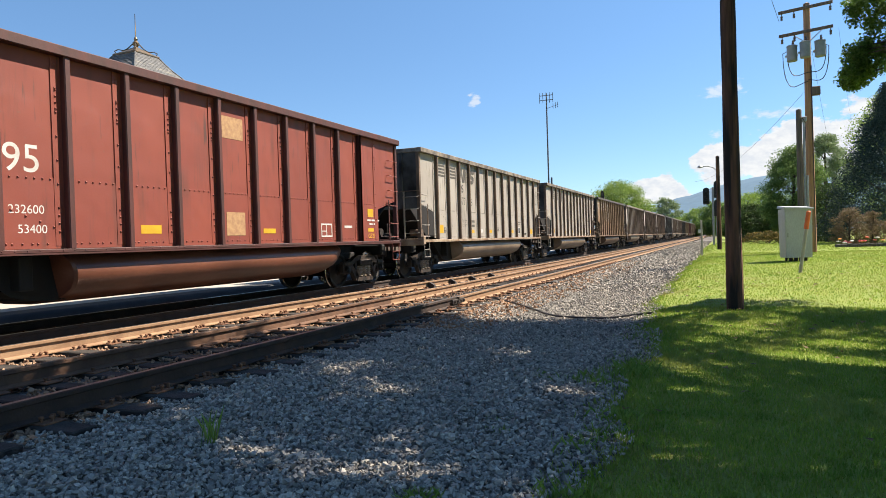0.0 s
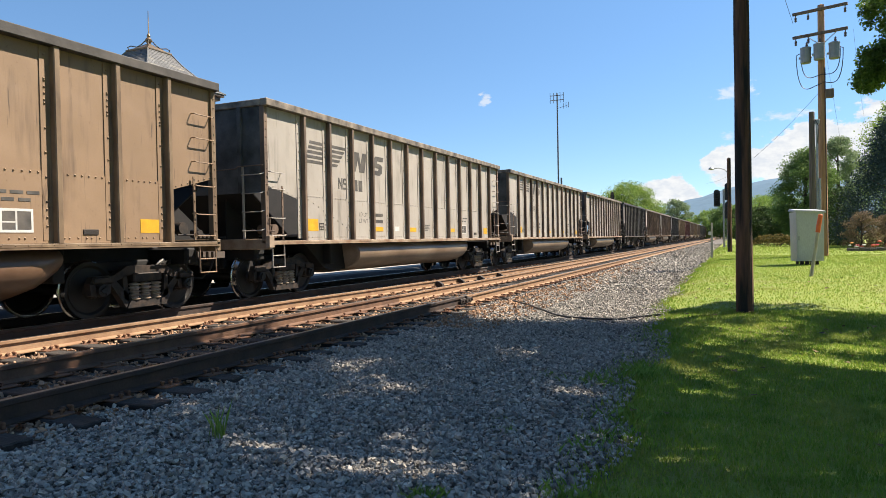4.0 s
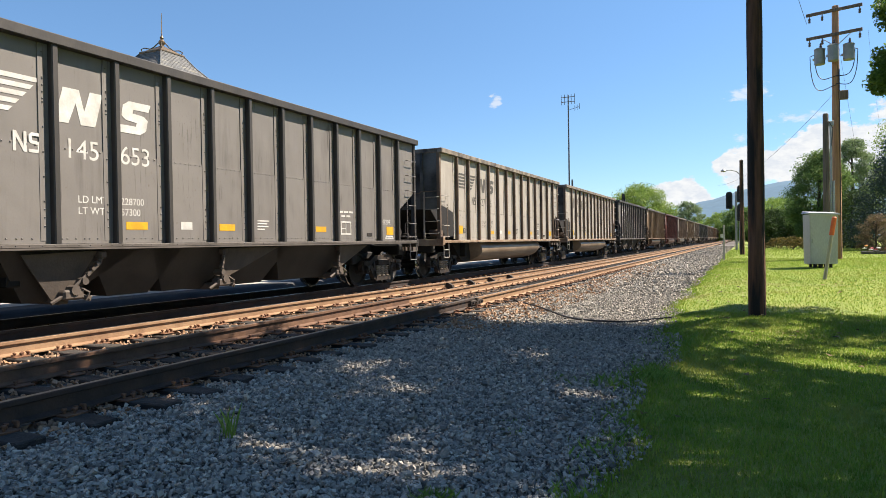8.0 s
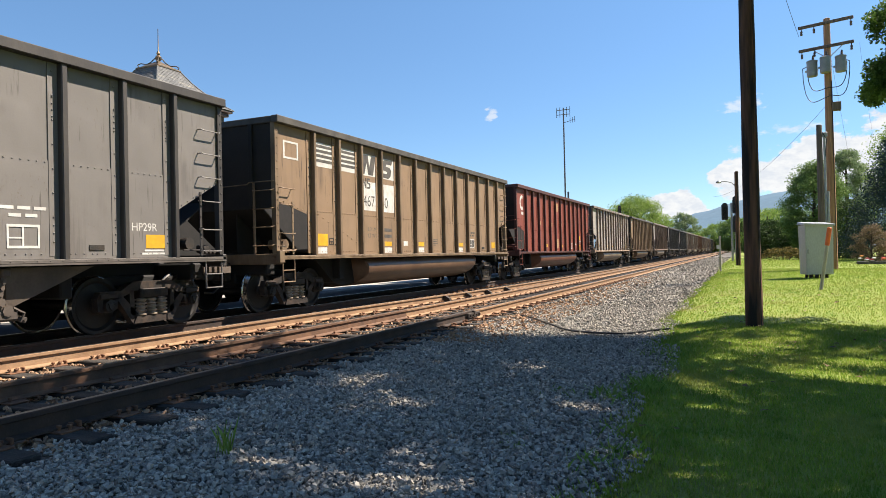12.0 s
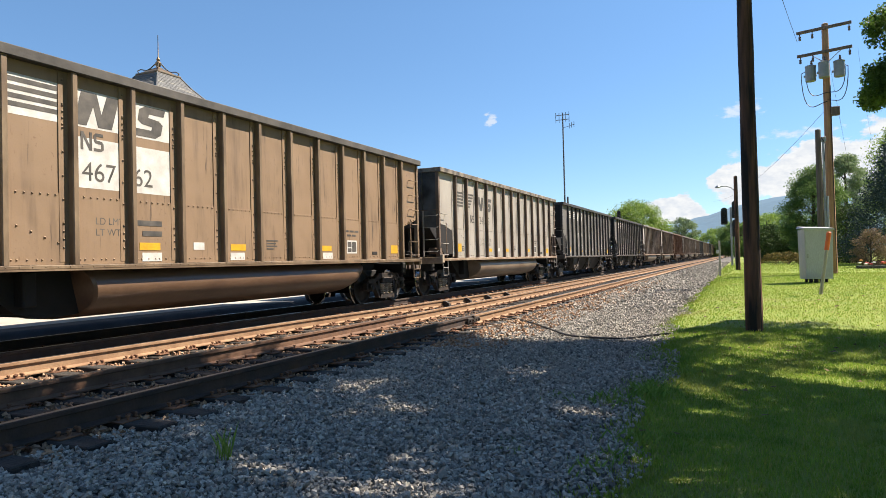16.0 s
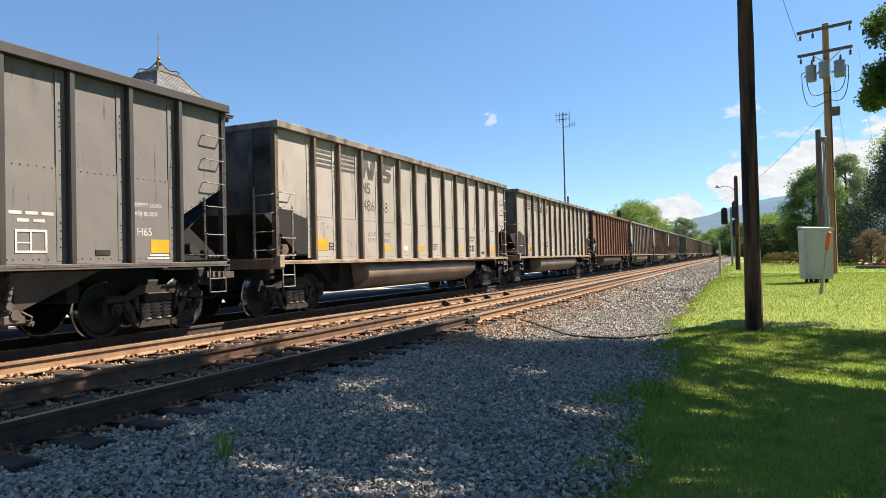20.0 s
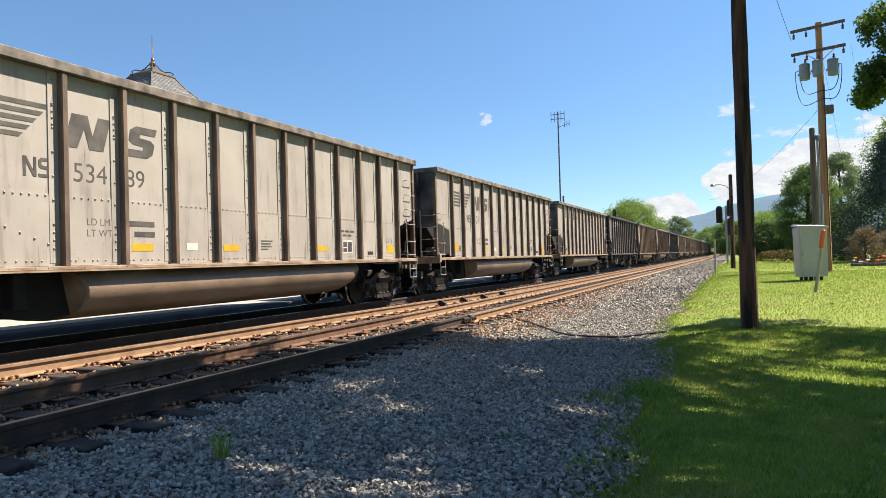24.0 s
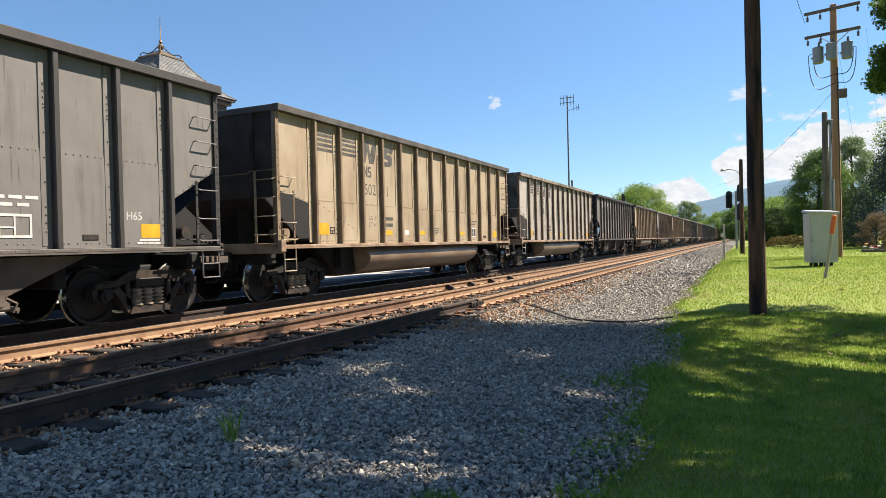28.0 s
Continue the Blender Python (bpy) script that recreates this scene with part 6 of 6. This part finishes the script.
ORANGE = stuff_mat("faded_orange_sleeve", (0.85, 0.17, 0.03), (0.7, 0.13, 0.03), 6.0, 0.5, 0, 0.05, 40.0)
PALE = stuff_mat("pale_weathered_wood", (0.50, 0.47, 0.42), (0.36, 0.33, 0.29), 5.0, 0.8, 0, 0.3, 40.0, stretch=(4, 4, 0.5))
CABLE = plain("black_cable", (0.02, 0.02, 0.022), 0.5)
CERAMIC = plain("dark_insulator", (0.10, 0.07, 0.06), 0.3)
SIGNAL = plain("black_signal_paint", (0.02, 0.02, 0.02), 0.6)


MAST_GREY = stuff_mat("weathered_mast_steel", (0.12, 0.13, 0.14), (0.08, 0.085, 0.09), 5.0, 0.6, 0.3, 0.1, 40.0)


def near_pole():
    x, y = 0.15, 11.65
    z = float(ground_z(x, y))
    pole = thing("wooden_pole", "tall dark creosoted wooden pole in the lawn", "pole", (x, y, z))
    s = Solid()
    rings = 14
    pr = [(0.130 - 0.0026 * i + 0.004 * math.sin(i * 2.3), -0.3 + 0.8 * i) for i in range(rings)]
    s.lathe(pr + [(0.02, pr[-1][1] + 0.03)], (0, 0, 0), "z", 18)
    part("shaft", s, POLE_WOOD, pole, smooth=True)
    part("ground_wire", Solid().pipe([(0.10, -0.10, 0.0), (0.095, -0.095, 10.0)], 0.006, 5), CABLE, pole)
    return pole


near_pole()


def utility_pole():
    """Tall pole with two crossarms, three transformer cans, drop loops and a small box."""
    x, y = 3.47, 32.1
    z = float(ground_z(x, y))
    p = thing("utility_pole", "tall wooden utility pole with crossarms and grey transformers", "utility pole", (x, y, z))
    part("shaft", Solid().lathe([(0.185, -0.3), (0.175, 2.0), (0.15, 6.0), (0.125, 10.55), (0.02, 10.6)], (0, 0, 0), "z", 16), POLE_TAN, p, smooth=True)
    d = Vector((0.955, -0.297, 0))
    side = Matrix.Rotation(math.atan2(d.y, d.x), 4, "Z")
    for h, off in ((10.35, 0.16), (9.35, 0.16)):
        arm = part("crossarm", Solid().bevel_box(-1.10, 0.95, -0.05, 0.05, -0.06, 0.06, 0.01), POLE_GREY, p, at=Matrix.Translation((0, -off, h)) @ side)
        for a in (-0.98, -0.5, 0.86):
            part("insulator", Solid().lathe([(0.02, -0.34), (0.05, -0.32), (0.05, -0.26), (0.03, -0.25), (0.05, -0.22), (0.05, -0.16), (0.02, -0.15), (0.02, -0.06)], (a, 0, 0), "z", 8), CERAMIC, arm, smooth=True)
    for sx in (-1, 1):
        part("arm_brace", Solid().rod((0, -0.1, 8.85), Vector((0, -0.16, 9.3)) + d * 0.55 * sx, 0.018, 5), GALV, p)
    for k, (a, h) in enumerate(((-0.62, 8.48), (-0.13, 8.52), (0.44, 8.48))):
        c = d * a + Vector((0, -0.32 if k != 1 else -0.42, 0))
        can = part("transformer", Solid().lathe([(0.0, -0.40), (0.22, -0.40), (0.25, -0.37), (0.25, 0.34), (0.265, 0.35), (0.265, 0.39), (0.2, 0.43), (0.0, 0.45)], (0, 0, 0), "z", 18), CAN, p, smooth=True, at=Matrix.Translation(c + Vector((0, 0, h))) @ Matrix.Scale(0.82, 4))
        part("bushing", Solid().lathe([(0.03, 0.42), (0.07, 0.46), (0.05, 0.5), (0.07, 0.54), (0.04, 0.6), (0.06, 0.64), (0.0, 0.72)], (0.05, 0, 0), "z", 8), CERAMIC, can, smooth=True)
        part("bracket", Solid().bevel_box(-0.3, 0.3, 0.2, 0.3, -0.1, 0.0, 0.01), GALV, can)
    for a, low, end in ((-0.98, 1.05, 7.25), (-0.80, 0.62, 7.62), (0.76, 0.75, 7.30), (0.66, 0.40, 7.62)):
        q = [d * (a * (1 - u * u)) + Vector((0, -0.30 + 0.14 * u, 8.55 + (end - 8.55) * math.sin(u * math.pi / 2) ** 0.7 - low * 0.35 * math.sin(u * math.pi) ** 1.5)) for u in [i / 9 for i in range(10)]]
        part("drop_loop", Solid().pipe([d * (a * 0.8) + Vector((0, -0.32, 8.62))] + q, 0.017, 5), CABLE, p)
    part("control_box", Solid().bevel_box(0.1, 0.42, -0.28, -0.02, 6.62, 6.98, 0.02), POLE_GREY, p)
    part("cable", Solid().pipe([(0.12, -0.12, 0.1), (0.11, -0.13, 7.9)], 0.02, 6), CABLE, p)
    return p


utility_pole()


def riser_pole():
    x, y = 2.98, 31.0
    z = float(ground_z(x, y))
    p = thing("riser_pole", "short grey wooden pole with cable conduits", "pole", (x, y, z))
    part("shaft", Solid().lathe([(0.13, -0.3), (0.105, 5.9), (0.09, 5.93), (0.0, 5.95)], (0, 0, 0), "z", 14), POLE_GREY, p, smooth=True)
    for dx, h in ((0.17, 5.4), (0.26, 3.2)):
        part("conduit", Solid().rod((dx, -0.04, 0), (dx, -0.04, h), 0.045, 8), GALV, p, smooth=True)
    part("conduit_head", Solid().bevel_box(0.10, 0.28, -0.1, 0.05, 5.4, 5.62, 0.03), GALV, p)
    part("clamp", Solid().pipe([(0.1, -0.1, 5.6), (0.24, -0.16, 5.3), (0.22, -0.1, 5.0), (0.2, -0.06, 4.6)], 0.016, 5), CABLE, p)


riser_pole()


def wire(name, a, b, sag, r, label):
    a, b = Vector(a), Vector(b)
    pts = [a.lerp(b, i / 24) - Vector((0, 0, sag * 4 * (i / 24) * (1 - i / 24))) for i in range(25)]
    tagged(part(name, Solid().pipe(pts, r, 5), CABLE), label, "cable")


wire("service_cable", (3.4, 32.0, 7.1), (-2.6, 75.0, 6.6), 0.9, 0.007, "thin black service cable sagging from the utility pole")
wire("power_line", (2.45, 32.4, 10.2), (-1.9, 2.0, 11.0), 0.5, 0.009, "thin power line running over the lawn")
wire("power_line", (4.55, 31.5, 9.4), (9.5, 60.0, 9.0), 0.7, 0.004, "thin power line running towards the trees")
wire("guy_wire", (3.6, 32.1, 9.0), (5.4, 36.5, 0.15), 0.02, 0.004, "thin steel guy wire from pole to lawn")


def ground_cable():
    """A cable that lies over the ballast towards the pole, and sags between the stones."""
    way = [(-5.0, 14.55), (-4.6, 14.05), (-3.94, 13.19), (-3.26, 12.14), (-2.95, 11.65), (-2.73, 11.43), (-2.32, 11.32), (-1.82, 11.4), (-1.35, 11.5), (-1.1, 11.4)]
    pts = [(x, y, float(ground_z(x, y)) + (0.055 if x < -1.9 else 0.04)) for x, y in way]
    tagged(part("ground_cable", Solid().pipe(pts, 0.017, 6), CABLE, smooth=True), "black cable lying across the grey ballast beside the track", "cable")


ground_cable()


def cabinet():
    """Relay cabinet on short feet, with a lid, door and latch."""
    z = float(ground_z(2.15, 24.0))
    c = thing("signal_cabinet", "pale grey metal signal cabinet standing on the lawn", "cabinet", pose(2.14, 24.1, z, 0, 0, 14) @ Matrix.Diagonal((0.78, 0.8, 0.87, 1)))
    part("body", Solid().add([(-0.50, -0.36, 0.14), (0.50, -0.36, 0.14), (0.50, 0.36, 0.14), (-0.50, 0.36, 0.14), (-0.53, -0.38, 1.93), (0.53, -0.38, 1.93), (0.53, 0.38, 1.93), (-0.53, 0.38, 1.93)],
                            [(0, 3, 2, 1), (4, 5, 6, 7), (0, 1, 5, 4), (1, 2, 6, 5), (2, 3, 7, 6), (3, 0, 4, 7)]), CAB, c)
    part("lid", Solid().add([(-0.57, -0.44, 1.93), (0.57, -0.44, 1.88), (0.57, 0.42, 1.93), (-0.57, 0.42, 1.98), (-0.57, -0.44, 2.0), (0.57, -0.44, 1.95), (0.53, 0.42, 2.03), (-0.53, 0.42, 2.07)],
                           [(0, 3, 2, 1), (4, 5, 6, 7), (0, 1, 5, 4), (1, 2, 6, 5), (2, 3, 7, 6), (3, 0, 4, 7)]), CAB, c)
    part("door", Solid().add([(-0.45, -0.372, 0.2), (0.45, -0.372, 0.2), (0.48, -0.388, 1.86), (-0.48, -0.388, 1.86), (-0.45, -0.362, 0.2), (0.45, -0.362, 0.2), (0.48, -0.376, 1.86), (-0.48, -0.376, 1.86)],
                            [(0, 1, 2, 3), (4, 7, 6, 5), (0, 4, 5, 1), (1, 5, 6, 2), (2, 6, 7, 3), (3, 7, 4, 0)]), CAB, c)
    part("latch", Solid().bevel_box(-0.46, -0.40, -0.41, -0.36, 0.9, 1.05, 0.01), GALV, c)
    for x in (-0.3, -0.1, 0.1, 0.3):
        for y in (-0.22, 0.22):
            part("foot", Solid().bevel_box(x - 0.05, x + 0.05, y - 0.05, y + 0.05, -0.02, 0.14, 0.01), BLACK_IRON, c)


cabinet()


def stake():
    z = float(ground_z(1.76, 19.0))
    s = thing("marker_stake", "leaning white cable marker stake with orange sleeve", "marker", (1.76, 19.0, z))
    a, b, c = Vector((0, 0, -0.1)), Vector((0.17, 0, 1.1)), Vector((0.235, 0, 1.53))
    part("post", Solid().rod(a, b, 0.042, 10), PALE, s, smooth=True)
    part("sleeve", Solid().rod(b, c, 0.055, 12).rod(c, c + Vector((0.004, 0, 0.03)), 0.055, 12, 0.03), ORANGE, s, "orange plastic sleeve", smooth=True)


stake()


def marker_post():
    x, y = -1.0, 35.6
    s = thing("trackside_post", "thin pale trackside marker post with a small plate", "post", (x, y, float(ground_z(x, y))))
    part("post", Solid().bevel_box(-0.045, 0.045, -0.045, 0.045, -0.3, 1.75, 0.01), PALE, s)
    part("plate", Solid().bevel_box(-0.16, -0.02, -0.06, -0.045, 1.12, 1.3, 0.005), STENCIL_W, s)


marker_post()


def lamp_post():
    x, y = -0.21, 41.7
    s = thing("street_lamp", "dark wooden pole with a curved street lamp arm", "street lamp", (x, y, float(ground_z(x, y))))
    part("shaft", Solid().lathe([(0.13, -0.2), (0.10, 5.4), (0.02, 5.45)], (0, 0, 0), "z", 12), POLE_WOOD, s, smooth=True)
    part("arm", Solid().pipe([(0, 0, 4.5), (-0.25, 0, 4.78), (-0.55, 0, 4.88), (-0.85, 0, 4.88)], 0.025, 6), GALV, s, smooth=True)
    part("lamp_head", Solid().lathe([(0.0, 0.09), (0.08, 0.08), (0.15, 0.0), (0.14, -0.05), (0.05, -0.07), (0.0, -0.07)], (-0.95, 0, 4.86), "z", 12), GALV, s, smooth=True)


lamp_post()


def signal(x, y, top, label, mast_w, heads, z=None):
    z = float(ground_z(x, y)) if z is None else z
    s = thing("railway_signal", label, "railway signal", (x, y, z))
    h = top - z
    part("mast", Solid().rod((0, 0, -0.2), (0, 0, h), mast_w, 10), GALV, s, smooth=True)
    for dx, dz in heads:
        hd = part("signal_head", Solid().bevel_box(-0.27, 0.27, -0.06, 0.0, -0.62, 0.62, 0.05).prism([(0.27 * math.cos(a), 0.62 + 0.27 * math.sin(a)) for a in [math.pi * i / 8 for i in range(9)]], "y", -0.06, 0.0), SIGNAL, s, at=(dx, -0.2, h + dz))
        for k in (-0.4, 0.0, 0.4):
            part("lens_hood", Solid().lathe([(0.13, -0.25), (0.13, 0.0), (0.10, 0.0), (0.10, -0.25)], (0, -0.06, k), "y", 10), SIGNAL, hd)
    part("ladder", Solid().box(0.22, 0.26, 0.1, 0.14, 0, h).box(0.52, 0.56, 0.1, 0.14, 0, h), GALV, s)
    for i in range(int(h / 0.4)):
        part("rung", Solid().rod((0.24, 0.12, 0.3 + 0.4 * i), (0.54, 0.12, 0.3 + 0.4 * i), 0.012, 5), GALV, s)
    return s


signal(-0.78, 64.0, 5.2, "black colour-light railway signals on a lattice mast", 0.09, [(0.35, -0.35), (-0.55, -0.9), (0.35, -2.0)])
signal(-18.0, 110.0, 7.6, "black railway signal head beyond the train", 0.09, [(0.0, 0.0)])


def radio_mast():
    x, y = -17.1, 70.0
    s = thing("radio_mast", "slender steel radio mast with small aerials", "mast", (x, y, -0.02))
    part("pole", Solid().rod((0, 0, 0), (0, 0, 16.6), 0.10, 8, 0.07), MAST_GREY, s, smooth=True)
    part("stub_pole", Solid().rod((0.32, 0, 0), (0.32, 0, 7.6), 0.10, 8), MAST_GREY, s, smooth=True)
    for z, n in ((16.4, 0), (15.9, 1)):
        part("aerial_boom", Solid().rod((-0.75, 0, z), (0.7, 0, z), 0.04, 5), MAST_GREY, s)
        for i in range(5):
            part("aerial_rod", Solid().rod((-0.75 + 0.36 * i, 0, z - 0.3), (-0.75 + 0.36 * i, 0, z + 0.3), 0.028, 4), MAST_GREY, s)
    part("aerial_boom", Solid().rod((0.0, 0, 15.0), (1.25, 0, 15.3), 0.025, 5), MAST_GREY, s)
    for i in range(3):
        part("aerial_rod", Solid().rod((0.7 + 0.25 * i, 0, 14.9 + 0.05 * i), (0.7 + 0.25 * i, 0, 15.5 + 0.05 * i), 0.028, 4), MAST_GREY, s)


radio_mast()

# ---- station across the tracks ----
SLATE = stuff_mat("grey_slate_shingles", (0.18, 0.18, 0.175), (0.11, 0.11, 0.11), 5.0, 0.85, 0, 0.7, 22.0, stretch=(1, 1, 3), third=(0.25, 0.235, 0.195), third_scale=1.5)
BRICK = stuff_mat("red_brick", (0.14, 0.075, 0.055), (0.10, 0.055, 0.04), 8.0, 0.9, 0, 0.4, 30.0)
TRIM_D = stuff_mat("dark_cornice_paint", (0.13, 0.09, 0.075), (0.08, 0.06, 0.05), 3.0, 0.6, 0, 0.1, 30.0)
COPPER = stuff_mat("weathered_copper", (0.24, 0.15, 0.08), (0.13, 0.12, 0.09), 5.0, 0.5, 0.6, 0.2, 30.0)
CREAM = stuff_mat("cream_station_paint", (0.24, 0.205, 0.15), (0.19, 0.16, 0.115), 2.0, 0.8, 0, 0.1, 30.0)
GLASS = plain("dark_window_glass", (0.02, 0.025, 0.03), 0.08)


def station():
    cx_, cy_ = -19.5, 18.0
    b = thing("station_tower", "brick station tower with grey slate bell-cast roof", "building", (cx_, cy_, -0.02))
    part("wall", Solid().box(-1.42, 1.42, -1.42, 1.42, 0.0, 6.5), BRICK, b)
    part("cornice", Solid().box(-1.6, 1.6, -1.6, 1.6, 6.3, 6.6).bevel_box(-1.74, 1.74, -1.74, 1.74, 6.6, 6.74, 0.03), TRIM_D, b)
    part("eave", Solid().bevel_box(-1.84, 1.84, -1.84, 1.84, 6.74, 6.84, 0.02), TRIM_D, b)
    # roof in courses of shingles
    prof = [(1.86, 6.84), (1.62, 7.0), (1.36, 7.2), (1.10, 7.47), (0.80, 7.80), (0.52, 8.20)]
    ws, zs = [q[0] for q in prof], [q[1] for q in prof]
    k = len(prof)
    s = Solid().add([(sx * w, sy * w, z) for w, z in prof for sx, sy in ((-1, -1), (1, -1), (1, 1), (-1, 1))],
                    [(4 * j + i, 4 * j + (i + 1) % 4, 4 * j + 4 + (i + 1) % 4, 4 * j + 4 + i) for j in range(k - 1) for i in range(4)] + [(3, 2, 1, 0), tuple(range(4 * k - 4, 4 * k))])
    roof = part("roof", s, SLATE, b)
    n = 20
    for i in range(n):
        za, zb = 6.84 + (8.20 - 6.84) * i / n, 6.84 + (8.20 - 6.84) * (i + 1) / n
        wa, wb = float(np.interp(za, zs, ws)) + 0.016, float(np.interp(zb, zs, ws)) + 0.004
        v = [(-wa, -wa, za), (wa, -wa, za), (wa, wa, za), (-wa, wa, za), (-wb, -wb, zb), (wb, -wb, zb), (wb, wb, zb), (-wb, wb, zb)]
        part("shingle_course", Solid().add(v, [(0, 1, 5, 4), (1, 2, 6, 5), (2, 3, 7, 6), (3, 0, 4, 7), (0, 3, 2, 1)]), SLATE, roof)
    for sx, sy in ((1, 1), (1, -1), (-1, 1), (-1, -1)):
        part("hip_ridge", Solid().pipe([(sx * (w + 0.01), sy * (w + 0.01), z) for w, z in prof], 0.03, 5), SLATE, roof)
    part("cap", Solid().bevel_box(-0.56, 0.56, -0.56, 0.56, 8.18, 8.26, 0.02).add([(-0.5, -0.5, 8.26), (0.5, -0.5, 8.26), (0.5, 0.5, 8.26), (-0.5, 0.5, 8.26), (0, 0, 8.58)], [(0, 1, 4), (1, 2, 4), (2, 3, 4), (3, 0, 4)]), COPPER, b, "weathered copper cap")
    for sx, sy in ((1, 1), (1, -1), (-1, 1), (-1, -1)):
        q = [(sx * 0.46, sy * 0.46, 8.25), (sx * 0.50, sy * 0.50, 8.36), (sx * 0.42, sy * 0.42, 8.42), (sx * 0.28, sy * 0.28, 8.40), (sx * 0.18, sy * 0.18, 8.50), (sx * 0.08, sy * 0.08, 8.66)]
        part("scroll", Solid().pipe(q, 0.02, 6), COPPER, b, smooth=True)
    part("finial", Solid().lathe([(0.12, 8.44), (0.06, 8.55), (0.11, 8.63), (0.12, 8.70), (0.05, 8.78), (0.07, 8.84), (0.02, 8.95), (0.012, 9.75), (0.0, 9.76)], (0, 0, 0), "z", 10), COPPER, b, "turned copper finial and spike", smooth=True)
    w = thing("station_wing", "low cream station building along the yard", "building", (-19.2, 6.0, -0.02))
    part("wall", Solid().box(-2.5, 2.0, -14.0, 9.5, 0, 3.6), CREAM, w)
    part("roof", Solid().prism([(-3.0, 3.6), (2.9, 3.6), (2.9, 3.75), (-0.2, 5.0), (-3.0, 3.75)], "y", -14.5, 9.8), SLATE, w)
    for i in range(8):
        win = part("window", Solid().box(2.0, 2.05, -13.0 + 2.8 * i, -11.6 + 2.8 * i, 0.9, 2.6), TRIM_D, w)
        part("pane", Solid().box(2.05, 2.06, -12.9 + 2.8 * i, -12.34 + 2.8 * i, 1.0, 2.5), GLASS, win)
        part("pane", Solid().box(2.05, 2.06, -12.26 + 2.8 * i, -11.7 + 2.8 * i, 1.0, 2.5), GLASS, win)


station()
tagged(part("crate", Solid().bevel_box(-0.2, 0.2, -0.16, 0.16, 0, 0.3, 0.02), plain("teal_paint", (0.02, 0.22, 0.18), 0.5), at=(-17.6, 14.0, -0.02)), "teal box standing on the pale yard", "box")


def flower_bed():
    x, y = 5.95, 41.0
    z = float(ground_z(x, y))
    b = thing("flower_bed", "low stone-edged flower bed with bright flowers", "flower bed", (x, y, z))
    r = random.Random(4)
    for i in range(12):
        part("edge_stone", Solid().bevel_box(-0.14, 0.14, -0.1, 0.1, -0.03, 0.16 + 0.04 * r.random(), 0.03), BALLAST, b, at=pose(-0.3 + 0.27 * i, 0.03 * r.random(), 0, 0, 0, r.uniform(-8, 8)))
    cols = [(0.8, 0.78, 0.75), (0.75, 0.12, 0.06), (0.8, 0.3, 0.04), (0.7, 0.1, 0.1)]
    mats = [plain("petal_" + str(i), c, 0.6) for i, c in enumerate(cols)]
    for i in range(14):
        s = Solid()
        q = Vector((r.uniform(-0.3, 1.8), r.uniform(0.2, 0.8), r.uniform(0.22, 0.5)))
        s.lathe([(0.0, 0.05), (0.09, 0.03), (0.11, 0.0), (0.05, -0.03), (0.0, -0.03)], q, "z", 7)
        part("blossom", s, mats[i % 4], b, smooth=True)
        part("stem", Solid().rod((q.x, q.y, 0), q, 0.012, 4), LEAF["mid"], b)


flower_bed()


# ---- motion of the train ----
def motions():
    for car, n in CARS:
        walk(car, [(t, pose(CAR_X, car_start(n) - SPEED * t, 0)) for t in range(0, 29, 4)])
        if n > 26:
            continue
        # the wheels turn as they roll, keyed for the stretch where each car passes the camera
        first, last = max(0.0, (car_start(n) - 24.0) / SPEED), min(28.0, (car_start(n) + 16.0) / SPEED)
        times = [0.0] * (first > 0) + [first + 0.05 * i for i in range(int((last - first) / 0.05) + 1)] + [28.0] * (last < 28)
        for ob in car.children_recursive:
            if ob.name.split(".")[0] in ("wheel", "bearing") and ob.matrix_basis.to_3x3()[0][0] > 0:
                at = ob.location.copy()
                walk(ob, [(t, pose(at.x, at.y, at.z, math.degrees((min(max(t, first), last) - first) * SPEED / 0.457))) for t in times])


motions()
